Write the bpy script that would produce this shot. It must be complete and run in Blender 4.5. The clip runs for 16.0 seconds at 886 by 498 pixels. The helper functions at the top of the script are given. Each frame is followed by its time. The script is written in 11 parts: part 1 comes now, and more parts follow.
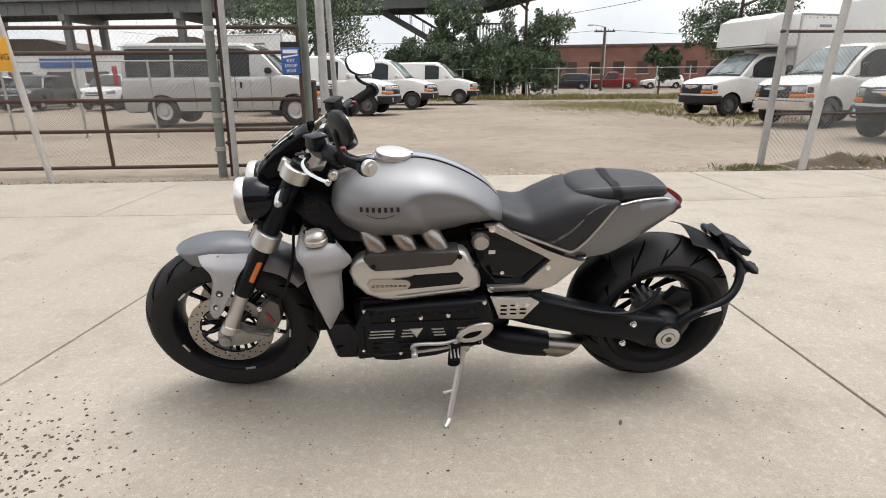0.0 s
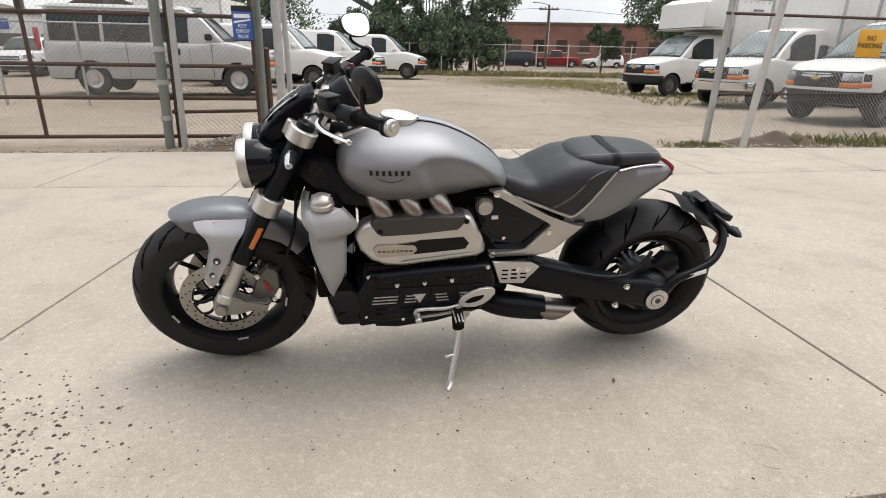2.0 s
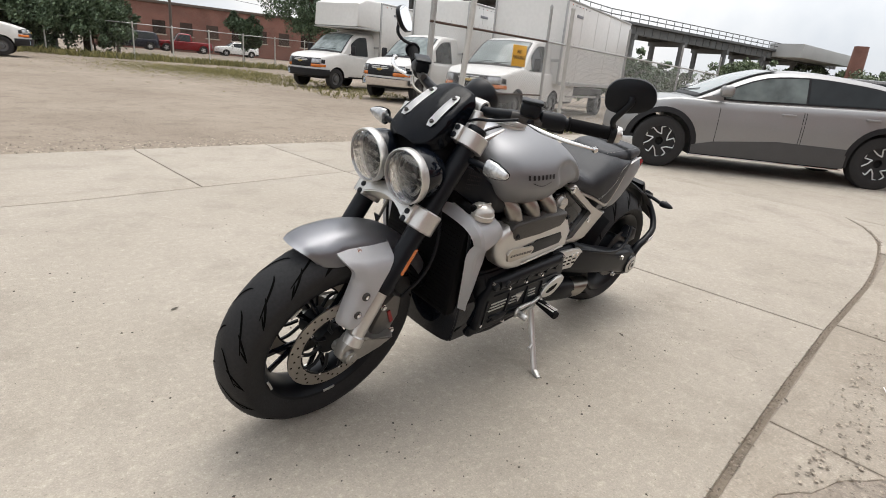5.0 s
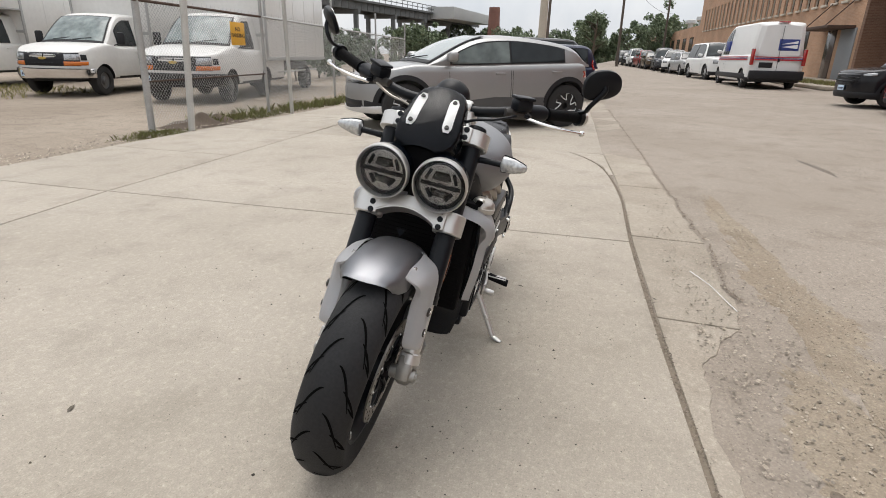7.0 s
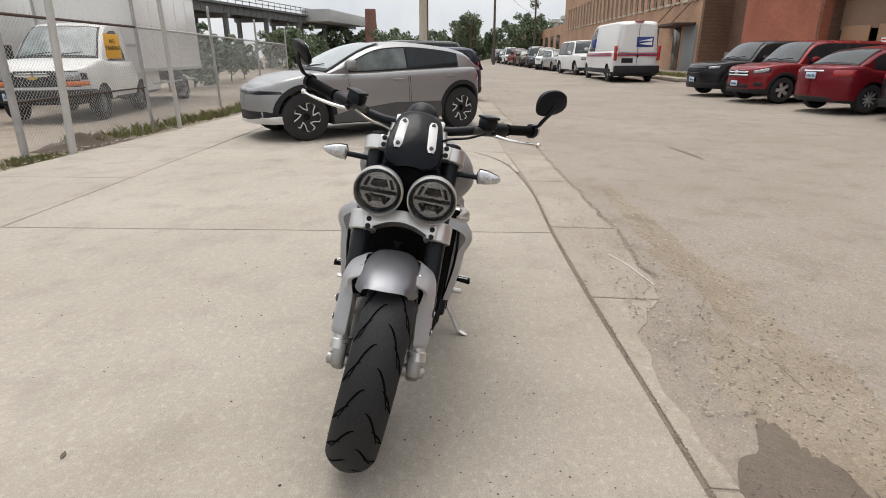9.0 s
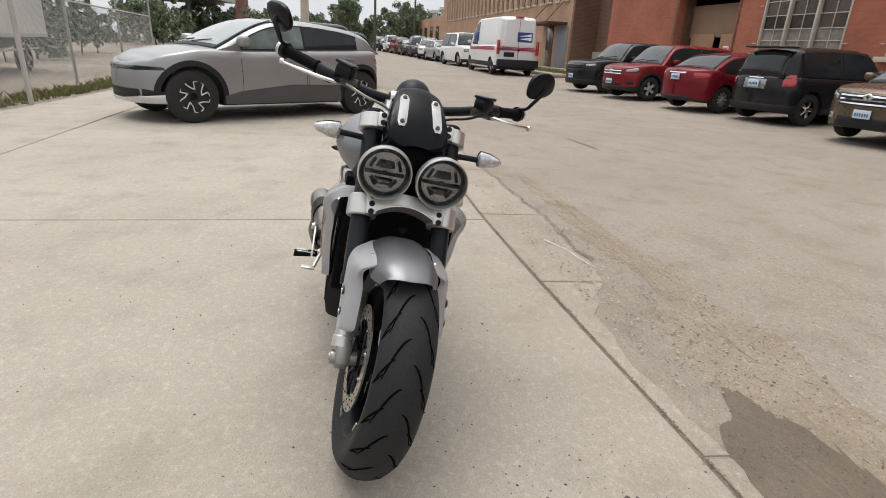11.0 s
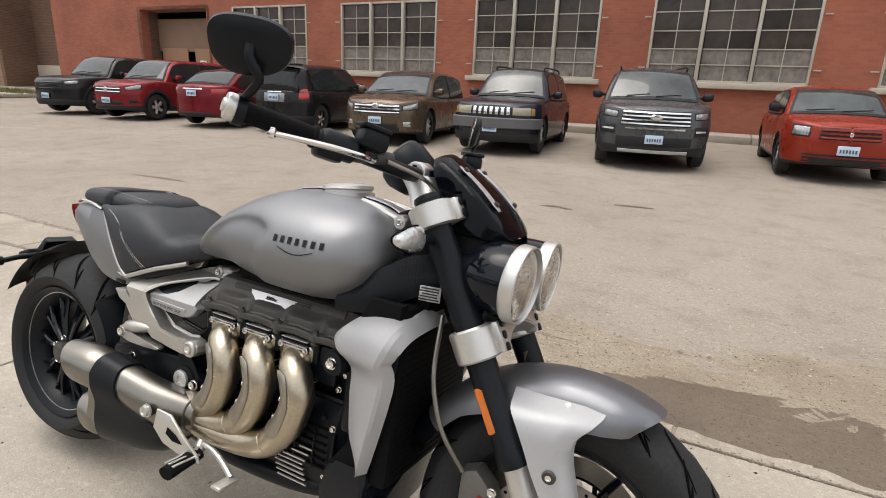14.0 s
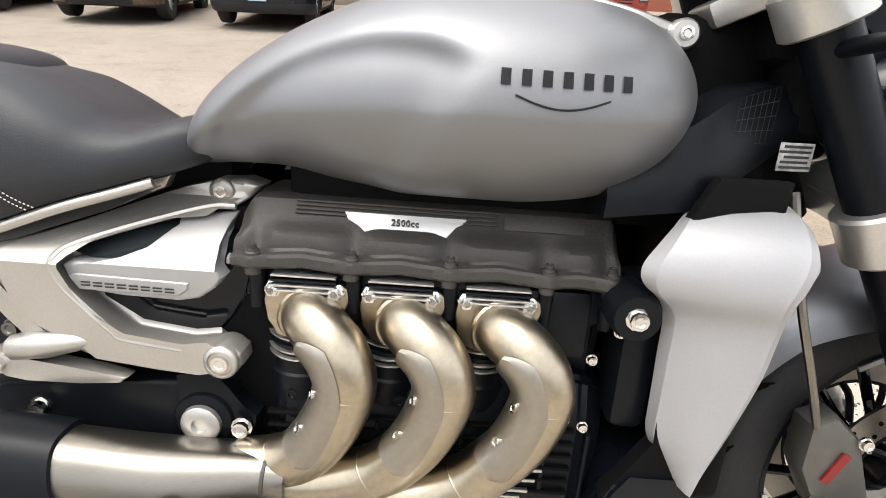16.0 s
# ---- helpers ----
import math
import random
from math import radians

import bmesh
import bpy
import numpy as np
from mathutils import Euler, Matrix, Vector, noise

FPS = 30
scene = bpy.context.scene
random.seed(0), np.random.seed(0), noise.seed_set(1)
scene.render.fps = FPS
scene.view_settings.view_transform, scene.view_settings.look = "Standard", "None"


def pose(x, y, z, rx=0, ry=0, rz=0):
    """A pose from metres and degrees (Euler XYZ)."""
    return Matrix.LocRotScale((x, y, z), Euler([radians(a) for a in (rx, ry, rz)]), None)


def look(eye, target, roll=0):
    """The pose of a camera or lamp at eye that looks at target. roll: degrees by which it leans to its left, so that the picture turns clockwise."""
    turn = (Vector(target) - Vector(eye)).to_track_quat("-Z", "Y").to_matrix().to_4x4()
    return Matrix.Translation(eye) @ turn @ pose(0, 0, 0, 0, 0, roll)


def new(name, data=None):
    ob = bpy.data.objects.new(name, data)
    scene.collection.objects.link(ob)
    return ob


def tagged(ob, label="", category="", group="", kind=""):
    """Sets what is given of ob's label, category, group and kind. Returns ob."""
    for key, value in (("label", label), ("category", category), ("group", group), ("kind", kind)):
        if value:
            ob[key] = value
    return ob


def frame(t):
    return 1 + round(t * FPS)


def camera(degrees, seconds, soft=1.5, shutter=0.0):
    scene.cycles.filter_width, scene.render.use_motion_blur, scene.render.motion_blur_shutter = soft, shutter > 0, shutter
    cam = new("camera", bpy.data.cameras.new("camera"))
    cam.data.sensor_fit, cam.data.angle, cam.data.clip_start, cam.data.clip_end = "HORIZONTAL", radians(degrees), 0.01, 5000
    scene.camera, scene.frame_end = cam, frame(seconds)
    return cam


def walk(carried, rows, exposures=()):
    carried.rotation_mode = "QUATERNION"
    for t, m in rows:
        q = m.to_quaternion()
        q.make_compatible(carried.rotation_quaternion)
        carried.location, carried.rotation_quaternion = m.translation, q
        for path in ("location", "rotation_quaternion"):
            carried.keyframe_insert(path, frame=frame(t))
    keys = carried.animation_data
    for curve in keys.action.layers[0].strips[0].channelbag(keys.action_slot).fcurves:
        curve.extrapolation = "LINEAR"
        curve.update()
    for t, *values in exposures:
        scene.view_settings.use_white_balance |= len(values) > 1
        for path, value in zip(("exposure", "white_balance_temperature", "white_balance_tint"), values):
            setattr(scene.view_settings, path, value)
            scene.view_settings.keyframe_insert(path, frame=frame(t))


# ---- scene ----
cam = camera(78.1, 16.0, 0.95)
PATH = [
    (0, (0.057, -2.076, 1.233), (-0.002, -0.167, 0.642), -0.5),
    (0.5, (0.128, -2.189, 1.226), (0.072, -0.283, 0.622), -0.6),
    (1, (0.13, -2.234, 1.227), (0.104, -0.335, 0.598), -0.5),
    (1.5, (0.042, -2.187, 1.206), (0.089, -0.297, 0.552), 0.2),
    (2, (-0.156, -2.091, 1.193), (-0.013, -0.212, 0.524), 1.1),
    (2.5, (-0.326, -1.931, 1.161), (-0.074, -0.065, 0.487), 1.9),
    (3, (-0.523, -1.825, 1.166), (-0.143, 0.02, 0.496), 2.5),
    (3.2, (-0.619, -1.804, 1.155), (-0.18, 0.031, 0.49), 2.7),
    (5.3, (-1.712, -1.41, 1.145), (-0.33, -0.109, 0.514), 5.3),
    (5.5, (-1.768, -1.363, 1.139), (-0.323, -0.133, 0.507), 5.1),
    (6, (-1.908, -1.176, 1.146), (-0.305, -0.166, 0.505), 4.2),
    (6.5, (-2.031, -0.94, 1.139), (-0.312, -0.153, 0.484), 2.9),
    (7, (-2.117, -0.747, 1.197), (-0.325, -0.166, 0.527), 1.4),
    (7.5, (-2.116, -0.599, 1.214), (-0.282, -0.189, 0.531), 0.0),
    (8, (-2.176, -0.512, 1.246), (-0.32, -0.219, 0.561), -0.7),
    (8.5, (-2.315, -0.481, 1.273), (-0.447, -0.242, 0.599), -0.6),
    (8.7, (-2.359, -0.495, 1.283), (-0.489, -0.266, 0.614), -0.5),
    (10.8, (-2.36, -0.172, 1.222), (-0.485, -0.309, 0.541), 2.9),
    (11, (-2.274, -0.092, 1.229), (-0.409, -0.311, 0.539), 3.1),
    (11.5, (-2.16, 0.072, 1.204), (-0.336, -0.354, 0.502), 3.4),
    (12, (-2.006, 0.294, 1.218), (-0.253, -0.377, 0.529), 3.3),
    (12.5, (-1.778, 0.435, 1.201), (-0.146, -0.523, 0.553), 2.9),
    (13, (-1.533, 0.57, 1.229), (-0.073, -0.657, 0.629), 2.6),
    (13.5, (-1.318, 0.737, 1.236), (-0.069, -0.719, 0.672), 2.4),
    (14, (-1.097, 0.851, 1.247), (-0.078, -0.774, 0.678), 2.4),
    (14.5, (-0.831, 0.874, 1.228), (-0.039, -0.852, 0.601), 2.5),
    (15, (-0.58, 0.858, 1.195), (0.009, -0.909, 0.467), 2.4),
    (15.5, (-0.361, 0.794, 1.133), (0.037, -0.975, 0.287), 2.3),
    (16, (-0.176, 0.611, 1.0), (-0.016, -1.17, 0.103), 3.1),
]
walk(cam, [(t, look(eye, target, roll)) for t, eye, target, roll in PATH],
     [(0, 0.82, 6480, 10), (3, 0.82, 6480, 10), (5.5, 0.66, 6480, 10), (8.5, 0.57, 6500, 10), (12.5, 0.62, 6500, 10), (14, 0.74, 6600, 10), (15.3, 0.94, 6600, 10), (16, 1.38, 6600, 10)])

# ---------------------------------------------------------------- world, sun
world = bpy.data.worlds.new("world")
scene.world = world
world.use_nodes = True
wn = world.node_tree
sky = wn.nodes.new("ShaderNodeTexSky")
sky.sky_type = "NISHITA"
sky.sun_disc = False
sky.sun_elevation = radians(74)
sky.sun_rotation = radians(75)
sky.air_density, sky.dust_density, sky.ozone_density = 1.0, 10.0, 1.0
soft_sky = wn.nodes.new("ShaderNodeHueSaturation")
soft_sky.inputs["Saturation"].default_value = 0.35
wn.links.new(sky.outputs[0], soft_sky.inputs["Color"])
# thin bright overcast over the clear sky's gradient
veil = wn.nodes.new("ShaderNodeMix")
veil.data_type = "RGBA"
veil.inputs[0].default_value = 0.64
cloud_at, cloud, cloud_tone = wn.nodes.new("ShaderNodeTexCoord"), wn.nodes.new("ShaderNodeTexNoise"), wn.nodes.new("ShaderNodeValToRGB")
cloud.inputs["Scale"].default_value, cloud.inputs["Detail"].default_value, cloud.inputs["Roughness"].default_value = 2.6, 7.0, 0.55
cloud_tone.color_ramp.elements[0].position, cloud_tone.color_ramp.elements[1].position = 0.36, 0.62
cloud_tone.color_ramp.elements[0].color, cloud_tone.color_ramp.elements[1].color = (0.68, 0.73, 0.79, 1), (1.0, 1.0, 1.0, 1)
cloud_gain = wn.nodes.new("ShaderNodeVectorMath")
cloud_gain.operation = "SCALE"
cloud_gain.inputs["Scale"].default_value = 6.1
wn.links.new(cloud_at.outputs["Generated"], cloud.inputs["Vector"])
wn.links.new(cloud.outputs["Fac"], cloud_tone.inputs[0])
wn.links.new(cloud_tone.outputs[0], cloud_gain.inputs[0])
wn.links.new(cloud_gain.outputs[0], veil.inputs[7])
wn.links.new(soft_sky.outputs[0], veil.inputs[6])
wn.links.new(veil.outputs[2], wn.nodes["Background"].inputs["Color"])
wn.nodes["Background"].inputs["Strength"].default_value = 0.15
sun_data = bpy.data.lights.new("sun", "SUN")
sun_data.energy, sun_data.angle, sun_data.color = 0.6, radians(40), (1.0, 0.96, 0.9)
sun = new("sun", sun_data)
sun.matrix_world = look((0, 0, 30), (-5.9, -6.3, 0))

# ---------------------------------------------------------------- materials
MATS = {}


def mat(name, color, rough=0.6, metal=0.0, var=0.12, scale=6.0, fine=60.0, bump=0.0, bump_scale=None, coat=0.0, tint=None,
        rand=0.0, spec=0.5, alpha_light=0.0, transmission=0.0, emit=0.0, stretch=(1, 1, 1), island=False):
    """A surface with colour that varies at two scales, uneven gloss and fine relief."""
    if name in MATS:
        return MATS[name]
    m = bpy.data.materials.new(name)
    m.use_nodes = True
    nt = m.node_tree
    p = nt.nodes["Principled BSDF"]
    tc = nt.nodes.new("ShaderNodeTexCoord")
    mp = nt.nodes.new("ShaderNodeMapping")
    mp.inputs["Scale"].default_value = stretch
    nt.links.new(tc.outputs["Object"], mp.inputs[0])
    n1, n2 = nt.nodes.new("ShaderNodeTexNoise"), nt.nodes.new("ShaderNodeTexNoise")
    for n, s, d in ((n1, scale, 6.0), (n2, fine, 3.0)):
        n.inputs["Scale"].default_value, n.inputs["Detail"].default_value = s, d
        nt.links.new(mp.outputs[0], n.inputs["Vector"])
    add = nt.nodes.new("ShaderNodeMath")
    add.operation = "MULTIPLY_ADD"
    add.inputs[1].default_value, add.inputs[2].default_value = 0.5, 0.0
    nt.links.new(n2.outputs["Fac"], add.inputs[0])
    add2 = nt.nodes.new("ShaderNodeMath")
    add2.operation = "MULTIPLY_ADD"
    add2.inputs[1].default_value = 0.5
    nt.links.new(n1.outputs["Fac"], add2.inputs[0])
    nt.links.new(add.outputs[0], add2.inputs[2])
    last = add2.outputs[0]
    if rand:
        info = nt.nodes.new("ShaderNodeNewGeometry" if island else "ShaderNodeObjectInfo")
        add3 = nt.nodes.new("ShaderNodeMath")
        add3.operation = "MULTIPLY_ADD"
        add3.inputs[1].default_value = rand
        nt.links.new(info.outputs["Random Per Island" if island else "Random"], add3.inputs[0])
        nt.links.new(last, add3.inputs[2])
        add4 = nt.nodes.new("ShaderNodeMath")
        add4.operation = "SUBTRACT"
        add4.inputs[1].default_value = rand / 2
        nt.links.new(add3.outputs[0], add4.inputs[0])
        last = add4.outputs[0]
    ramp = nt.nodes.new("ShaderNodeValToRGB")
    c = Vector(color)
    other = Vector(tint) if tint else c
    ramp.color_ramp.elements[0].position, ramp.color_ramp.elements[1].position = 0.3, 0.7
    ramp.color_ramp.elements[0].color = (*(other * (1 - var)), 1)
    ramp.color_ramp.elements[1].color = (*[min(v, 0.95) for v in c * (1 + var)], 1)
    nt.links.new(last, ramp.inputs[0])
    nt.links.new(ramp.outputs[0], p.inputs["Base Color"])
    rr = nt.nodes.new("ShaderNodeMapRange")
    rr.inputs["To Min"].default_value, rr.inputs["To Max"].default_value = max(rough - min(0.08, 0.4 * rough), 0.01), min(rough + min(0.08, 0.4 * rough), 1)
    nt.links.new(n1.outputs["Fac"], rr.inputs[0])
    if transmission:
        p.inputs["Roughness"].default_value = 0.0
    else:
        nt.links.new(rr.outputs[0], p.inputs["Roughness"])
    p.inputs["Metallic"].default_value = metal
    p.inputs["Specular IOR Level"].default_value = spec
    p.inputs["Coat Weight"].default_value = coat
    p.inputs["Coat Roughness"].default_value = 0.06
    p.inputs["Transmission Weight"].default_value = transmission
    if emit:
        p.inputs["Emission Color"].default_value, p.inputs["Emission Strength"].default_value = (*color, 1), emit
    if bump:
        b = nt.nodes.new("ShaderNodeBump")
        b.inputs["Strength"].default_value, b.inputs["Distance"].default_value = bump, 0.01
        src = n2
        if bump_scale:
            src = nt.nodes.new("ShaderNodeTexNoise")
            src.inputs["Scale"].default_value, src.inputs["Detail"].default_value = bump_scale, 5.0
            nt.links.new(mp.outputs[0], src.inputs["Vector"])
        nt.links.new(src.outputs["Fac"], b.inputs["Height"])
        nt.links.new(b.outputs[0], p.inputs["Normal"])
    MATS[name] = m
    return m


def ground_mat(name, base, other, dark, rough=0.88, rand=0.0, patch=0.45, grain=150.0, relief=0.35, streak=(1, 1, 1), specks=0.75):
    """Weathered ground: broad patches, blotches, stains, fine grain and specks of aggregate."""
    m = bpy.data.materials.new(name)
    m.use_nodes = True
    nt = m.node_tree
    p = nt.nodes["Principled BSDF"]
    tc = nt.nodes.new("ShaderNodeNewGeometry")
    mp = nt.nodes.new("ShaderNodeMapping")
    mp.inputs["Scale"].default_value = streak
    nt.links.new(tc.outputs["Position"], mp.inputs[0])

    def tex(scale, detail, lo, hi, rough_=0.6):
        n = nt.nodes.new("ShaderNodeTexNoise")
        n.inputs["Scale"].default_value, n.inputs["Detail"].default_value, n.inputs["Roughness"].default_value = scale, detail, rough_
        nt.links.new(mp.outputs[0], n.inputs["Vector"])
        r = nt.nodes.new("ShaderNodeMapRange")
        r.inputs["From Min"].default_value, r.inputs["From Max"].default_value = lo, hi
        nt.links.new(n.outputs["Fac"], r.inputs[0])
        return r.outputs[0], n.outputs["Fac"]

    def mix(kind, a, b, f, share=1.0):
        x = nt.nodes.new("ShaderNodeMix")
        x.data_type, x.blend_type = "RGBA", kind
        if share != 1.0:
            k = nt.nodes.new("ShaderNodeMath")
            k.operation = "MULTIPLY"
            k.inputs[1].default_value = share
            nt.links.new(f, k.inputs[0])
            f = k.outputs[0]
        nt.links.new(f, x.inputs[0])
        for sock, v in ((x.inputs[6], a), (x.inputs[7], b)):
            if isinstance(v, tuple):
                sock.default_value = (*v, 1)
            else:
                nt.links.new(v, sock)
        return x.outputs[2]

    broad, _ = tex(patch, 5, 0.36, 0.64)
    blotch, _ = tex(2.6, 8, 0.50, 0.72)
    stain, _ = tex(1.1, 9, 0.60, 0.74, 0.72)
    fine, raw = tex(grain, 3, 0.25, 0.75)
    mid, _ = tex(28, 5, 0.3, 0.7)
    small, _ = tex(75, 4, 0.32, 0.68)
    speck, _ = tex(grain * 0.55, 2, 0.63, 0.68)
    pale, _ = tex(grain * 0.8, 2, 0.68, 0.72)
    col = mix("MIX", base, other, broad)
    col = mix("MIX", col, dark, blotch, 0.48)
    col = mix("MIX", col, dark, stain, 0.55)
    col = mix("MULTIPLY", col, mix("MIX", (0.7, 0.69, 0.67), (1.22, 1.22, 1.22), mid), mid, 0.9)
    col = mix("MULTIPLY", col, mix("MIX", (0.58, 0.58, 0.58), (1.35, 1.35, 1.35), fine), fine, 1.0)
    col = mix("MULTIPLY", col, mix("MIX", (0.74, 0.73, 0.72), (1.2, 1.2, 1.2), small), small, 0.8)
    col = mix("MIX", col, tuple(0.32 * v for v in dark), speck, specks)
    col = mix("MIX", col, tuple(min(0.8, 1.35 * v) for v in base), pale, 0.9 * specks)
    if rand:
        info = nt.nodes.new("ShaderNodeObjectInfo")
        col = mix("MIX", col, dark, info.outputs["Random"], rand)
    nt.links.new(col, p.inputs["Base Color"])
    p.inputs["Roughness"].default_value = rough
    b = nt.nodes.new("ShaderNodeBump")
    b.inputs["Strength"].default_value, b.inputs["Distance"].default_value = relief, 0.006
    nt.links.new(raw, b.inputs["Height"])
    nt.links.new(b.outputs[0], p.inputs["Normal"])
    MATS[name] = m
    return m


def paint(name, color, rough=0.3, metal=0.0):
    return mat(name, color, rough, metal, var=0.05, scale=2.5, fine=400, coat=0.15, spec=0.25)


CONCRETE = ground_mat("concrete", (0.395, 0.356, 0.302), (0.345, 0.308, 0.256), (0.215, 0.188, 0.152), 0.82, 0.14, 0.55, 170, 0.45, specks=0.34)
GUTTER = ground_mat("gutter_concrete", (0.365, 0.325, 0.27), (0.3, 0.26, 0.21), (0.19, 0.16, 0.125), 0.9, 0.2, 0.8, 120, 0.5, specks=0.25)
ROADMAT = ground_mat("worn_road", (0.295, 0.255, 0.214), (0.252, 0.215, 0.176), (0.16, 0.13, 0.1), 0.9, 0.0, 0.4, 110, 0.5, specks=0.45)
LOTMAT = ground_mat("lot_dirt", (0.30, 0.252, 0.2), (0.215, 0.175, 0.135), (0.12, 0.095, 0.07), 0.95, 0.0, 0.22, 45, 0.9)
DIRT = mat("dark_soil", (0.10, 0.075, 0.055), 0.95, var=0.3, scale=6, fine=40, bump=0.8, bump_scale=30)
SAND = ground_mat("sandy_dirt", (0.285, 0.24, 0.183), (0.235, 0.19, 0.14), (0.13, 0.098, 0.066), 0.95, 0.0, 1.6, 100, 1.0)
WET = ground_mat("wet_road", (0.135, 0.104, 0.074), (0.105, 0.079, 0.055), (0.068, 0.051, 0.034), 0.5, 0.0, 1.5, 110, 0.5)
GRIT = mat("grit", (0.075, 0.062, 0.05), 0.9, var=0.5, scale=30, rand=0.4, island=True)
GRASS = mat("grass", (0.14, 0.155, 0.05), 0.8, var=0.35, scale=2, fine=12, tint=(0.2, 0.17, 0.07), rand=0.5, island=True)
# leaf colours are lightened to stand for distance haze, the far trees' most
LEAF = mat("leaf_dark", (0.105, 0.15, 0.085), 0.6, var=0.35, scale=1.0, fine=8, tint=(0.07, 0.105, 0.055), rand=0.7, island=True)
LEAF2 = mat("leaf_light", (0.15, 0.19, 0.11), 0.6, var=0.35, scale=1.0, fine=8, tint=(0.1, 0.135, 0.07), rand=0.7, island=True)
BARK = mat("bark", (0.09, 0.07, 0.05), 0.9, var=0.35, scale=5, fine=30, bump=0.8, stretch=(1, 1, 0.25))
STONE = mat("sill_stone", (0.45, 0.40, 0.33), 0.85, var=0.15, scale=3, fine=30, bump=0.2)
WHITE = mat("white_frame_paint", (0.43, 0.39, 0.33), 0.6, var=0.12, scale=3, fine=30, bump=0.1)
PANE = mat("dark_pane", (0.055, 0.042, 0.036), 0.12, var=0.5, scale=1.2, fine=4, spec=0.4, rand=0.5)
CURTAIN = mat("grey_plastic_sheet", (0.21, 0.18, 0.16), 0.5, var=0.35, scale=2.2, fine=9, bump=0.4, bump_scale=4, spec=0.4, tint=(0.15, 0.13, 0.115))
PLYWOOD = mat("plywood", (0.34, 0.2, 0.12), 0.75, var=0.15, scale=3, fine=20, stretch=(1, 1, 6))
RUST = mat("rusty_brown_steel", (0.085, 0.055, 0.042), 0.75, 0.3, var=0.35, scale=8, fine=50, bump=0.3)
GALV = mat("galvanised_steel", (0.42, 0.42, 0.41), 0.55, 0.6, var=0.2, scale=7, fine=60, bump=0.15)
CREOSOTE = mat("pole_wood", (0.10, 0.08, 0.065), 0.9, var=0.3, scale=3, fine=40, bump=0.5, stretch=(1, 1, 0.1))
CARGLASS = mat("tinted_glass", (0.018, 0.022, 0.024), 0.06, var=0.35, scale=1.5, fine=5, spec=0.3)
CARGLASS2 = mat("windshield_glass", (0.045, 0.054, 0.056), 0.04, var=0.5, scale=0.9, fine=3, spec=0.55, tint=(0.018, 0.022, 0.023))
TYRE = mat("car_tyre", (0.022, 0.021, 0.021), 0.85, var=0.2, scale=20)
RIM = mat("car_rim", (0.62, 0.62, 0.63), 0.32, 0.7, var=0.1)
RIMDARK = mat("dark_rim", (0.05, 0.05, 0.055), 0.4, 0.6, var=0.1)
BLACKTRIM = mat("black_trim", (0.018, 0.018, 0.02), 0.55, var=0.2, scale=5, spec=0.25)
CHROME = mat("chrome", (0.75, 0.75, 0.76), 0.1, 1.0, var=0.03)
LAMPGLASS = mat("lamp_glass", (0.36, 0.37, 0.38), 0.1, 0.5, var=0.5, scale=14, fine=40, coat=0.8)
REDLAMP = mat("red_lamp", (0.35, 0.012, 0.012), 0.15, var=0.2, scale=9, coat=0.8)
AMBER = mat("amber_lamp", (0.56, 0.14, 0.012), 0.2, var=0.15, scale=14, coat=0.6)
PLATE = mat("number_plate", (0.48, 0.6, 0.72), 0.4, var=0.1)
PLATEBAR = mat("plate_bar", (0.06, 0.07, 0.13), 0.5, var=0.1)
TRUCKWHITE = mat("truck_white", (0.66, 0.65, 0.625), 0.4, var=0.06, scale=1.2, fine=9, coat=0.3)
VANSILVER = mat("van_silver", (0.43, 0.427, 0.415), 0.35, 0.25, var=0.07, scale=1.2, coat=0.4)
STEELGREY = mat("viaduct_steel", (0.13, 0.135, 0.135), 0.8, var=0.2, scale=0.4, fine=4)
YELLOW = mat("yellow_sign", (0.68, 0.36, 0.035), 0.5, var=0.1, scale=6)
BLUE = mat("blue_sign", (0.03, 0.10, 0.33), 0.45, var=0.1, scale=6)
SIGNWHITE = mat("sign_white", (0.8, 0.8, 0.8), 0.5, var=0.05)
SIGNBLACK = mat("sign_black", (0.03, 0.025, 0.02), 0.6, var=0.1)


# ---------------------------------------------------------------- mesh helpers
def part(name, bm, material, parent=None, label="", smooth=True, angle=0.7):
    """Links a bmesh as one mesh object under a thing or a part."""
    bmesh.ops.recalc_face_normals(bm, faces=bm.faces)
    me = bpy.data.meshes.new(name)
    bm.to_mesh(me)
    bm.free()
    for m in material if isinstance(material, (list, tuple)) else (material,):
        me.materials.append(m)
    if smooth:
        me.polygons.foreach_set("use_smooth", [True] * len(me.polygons))
        me.set_sharp_from_angle(angle=angle)
    ob = new(name, me)
    ob.parent = parent
    if label:
        ob["label"] = label
    return ob


def thing(name, label, category, m=None, group="", kind=""):
    ob = new(name)
    ob.matrix_world = m or Matrix()
    return tagged(ob, label, category, group, kind)


def B():
    return bmesh.new()


def grid_faces(bm, rows, closed=False, cap=True):
    """Skins rows of equal numbers of points."""
    vs = [[bm.verts.new(p) for p in row] for row in rows]
    n = len(vs[0])
    for a, b in zip(vs, vs[1:]):
        for i in range(n if closed else n - 1):
            j = (i + 1) % n
            bm.faces.new((a[i], a[j], b[j], b[i]))
    if closed and cap:
        bm.faces.new(vs[0])
        bm.faces.new(vs[-1])
    return vs


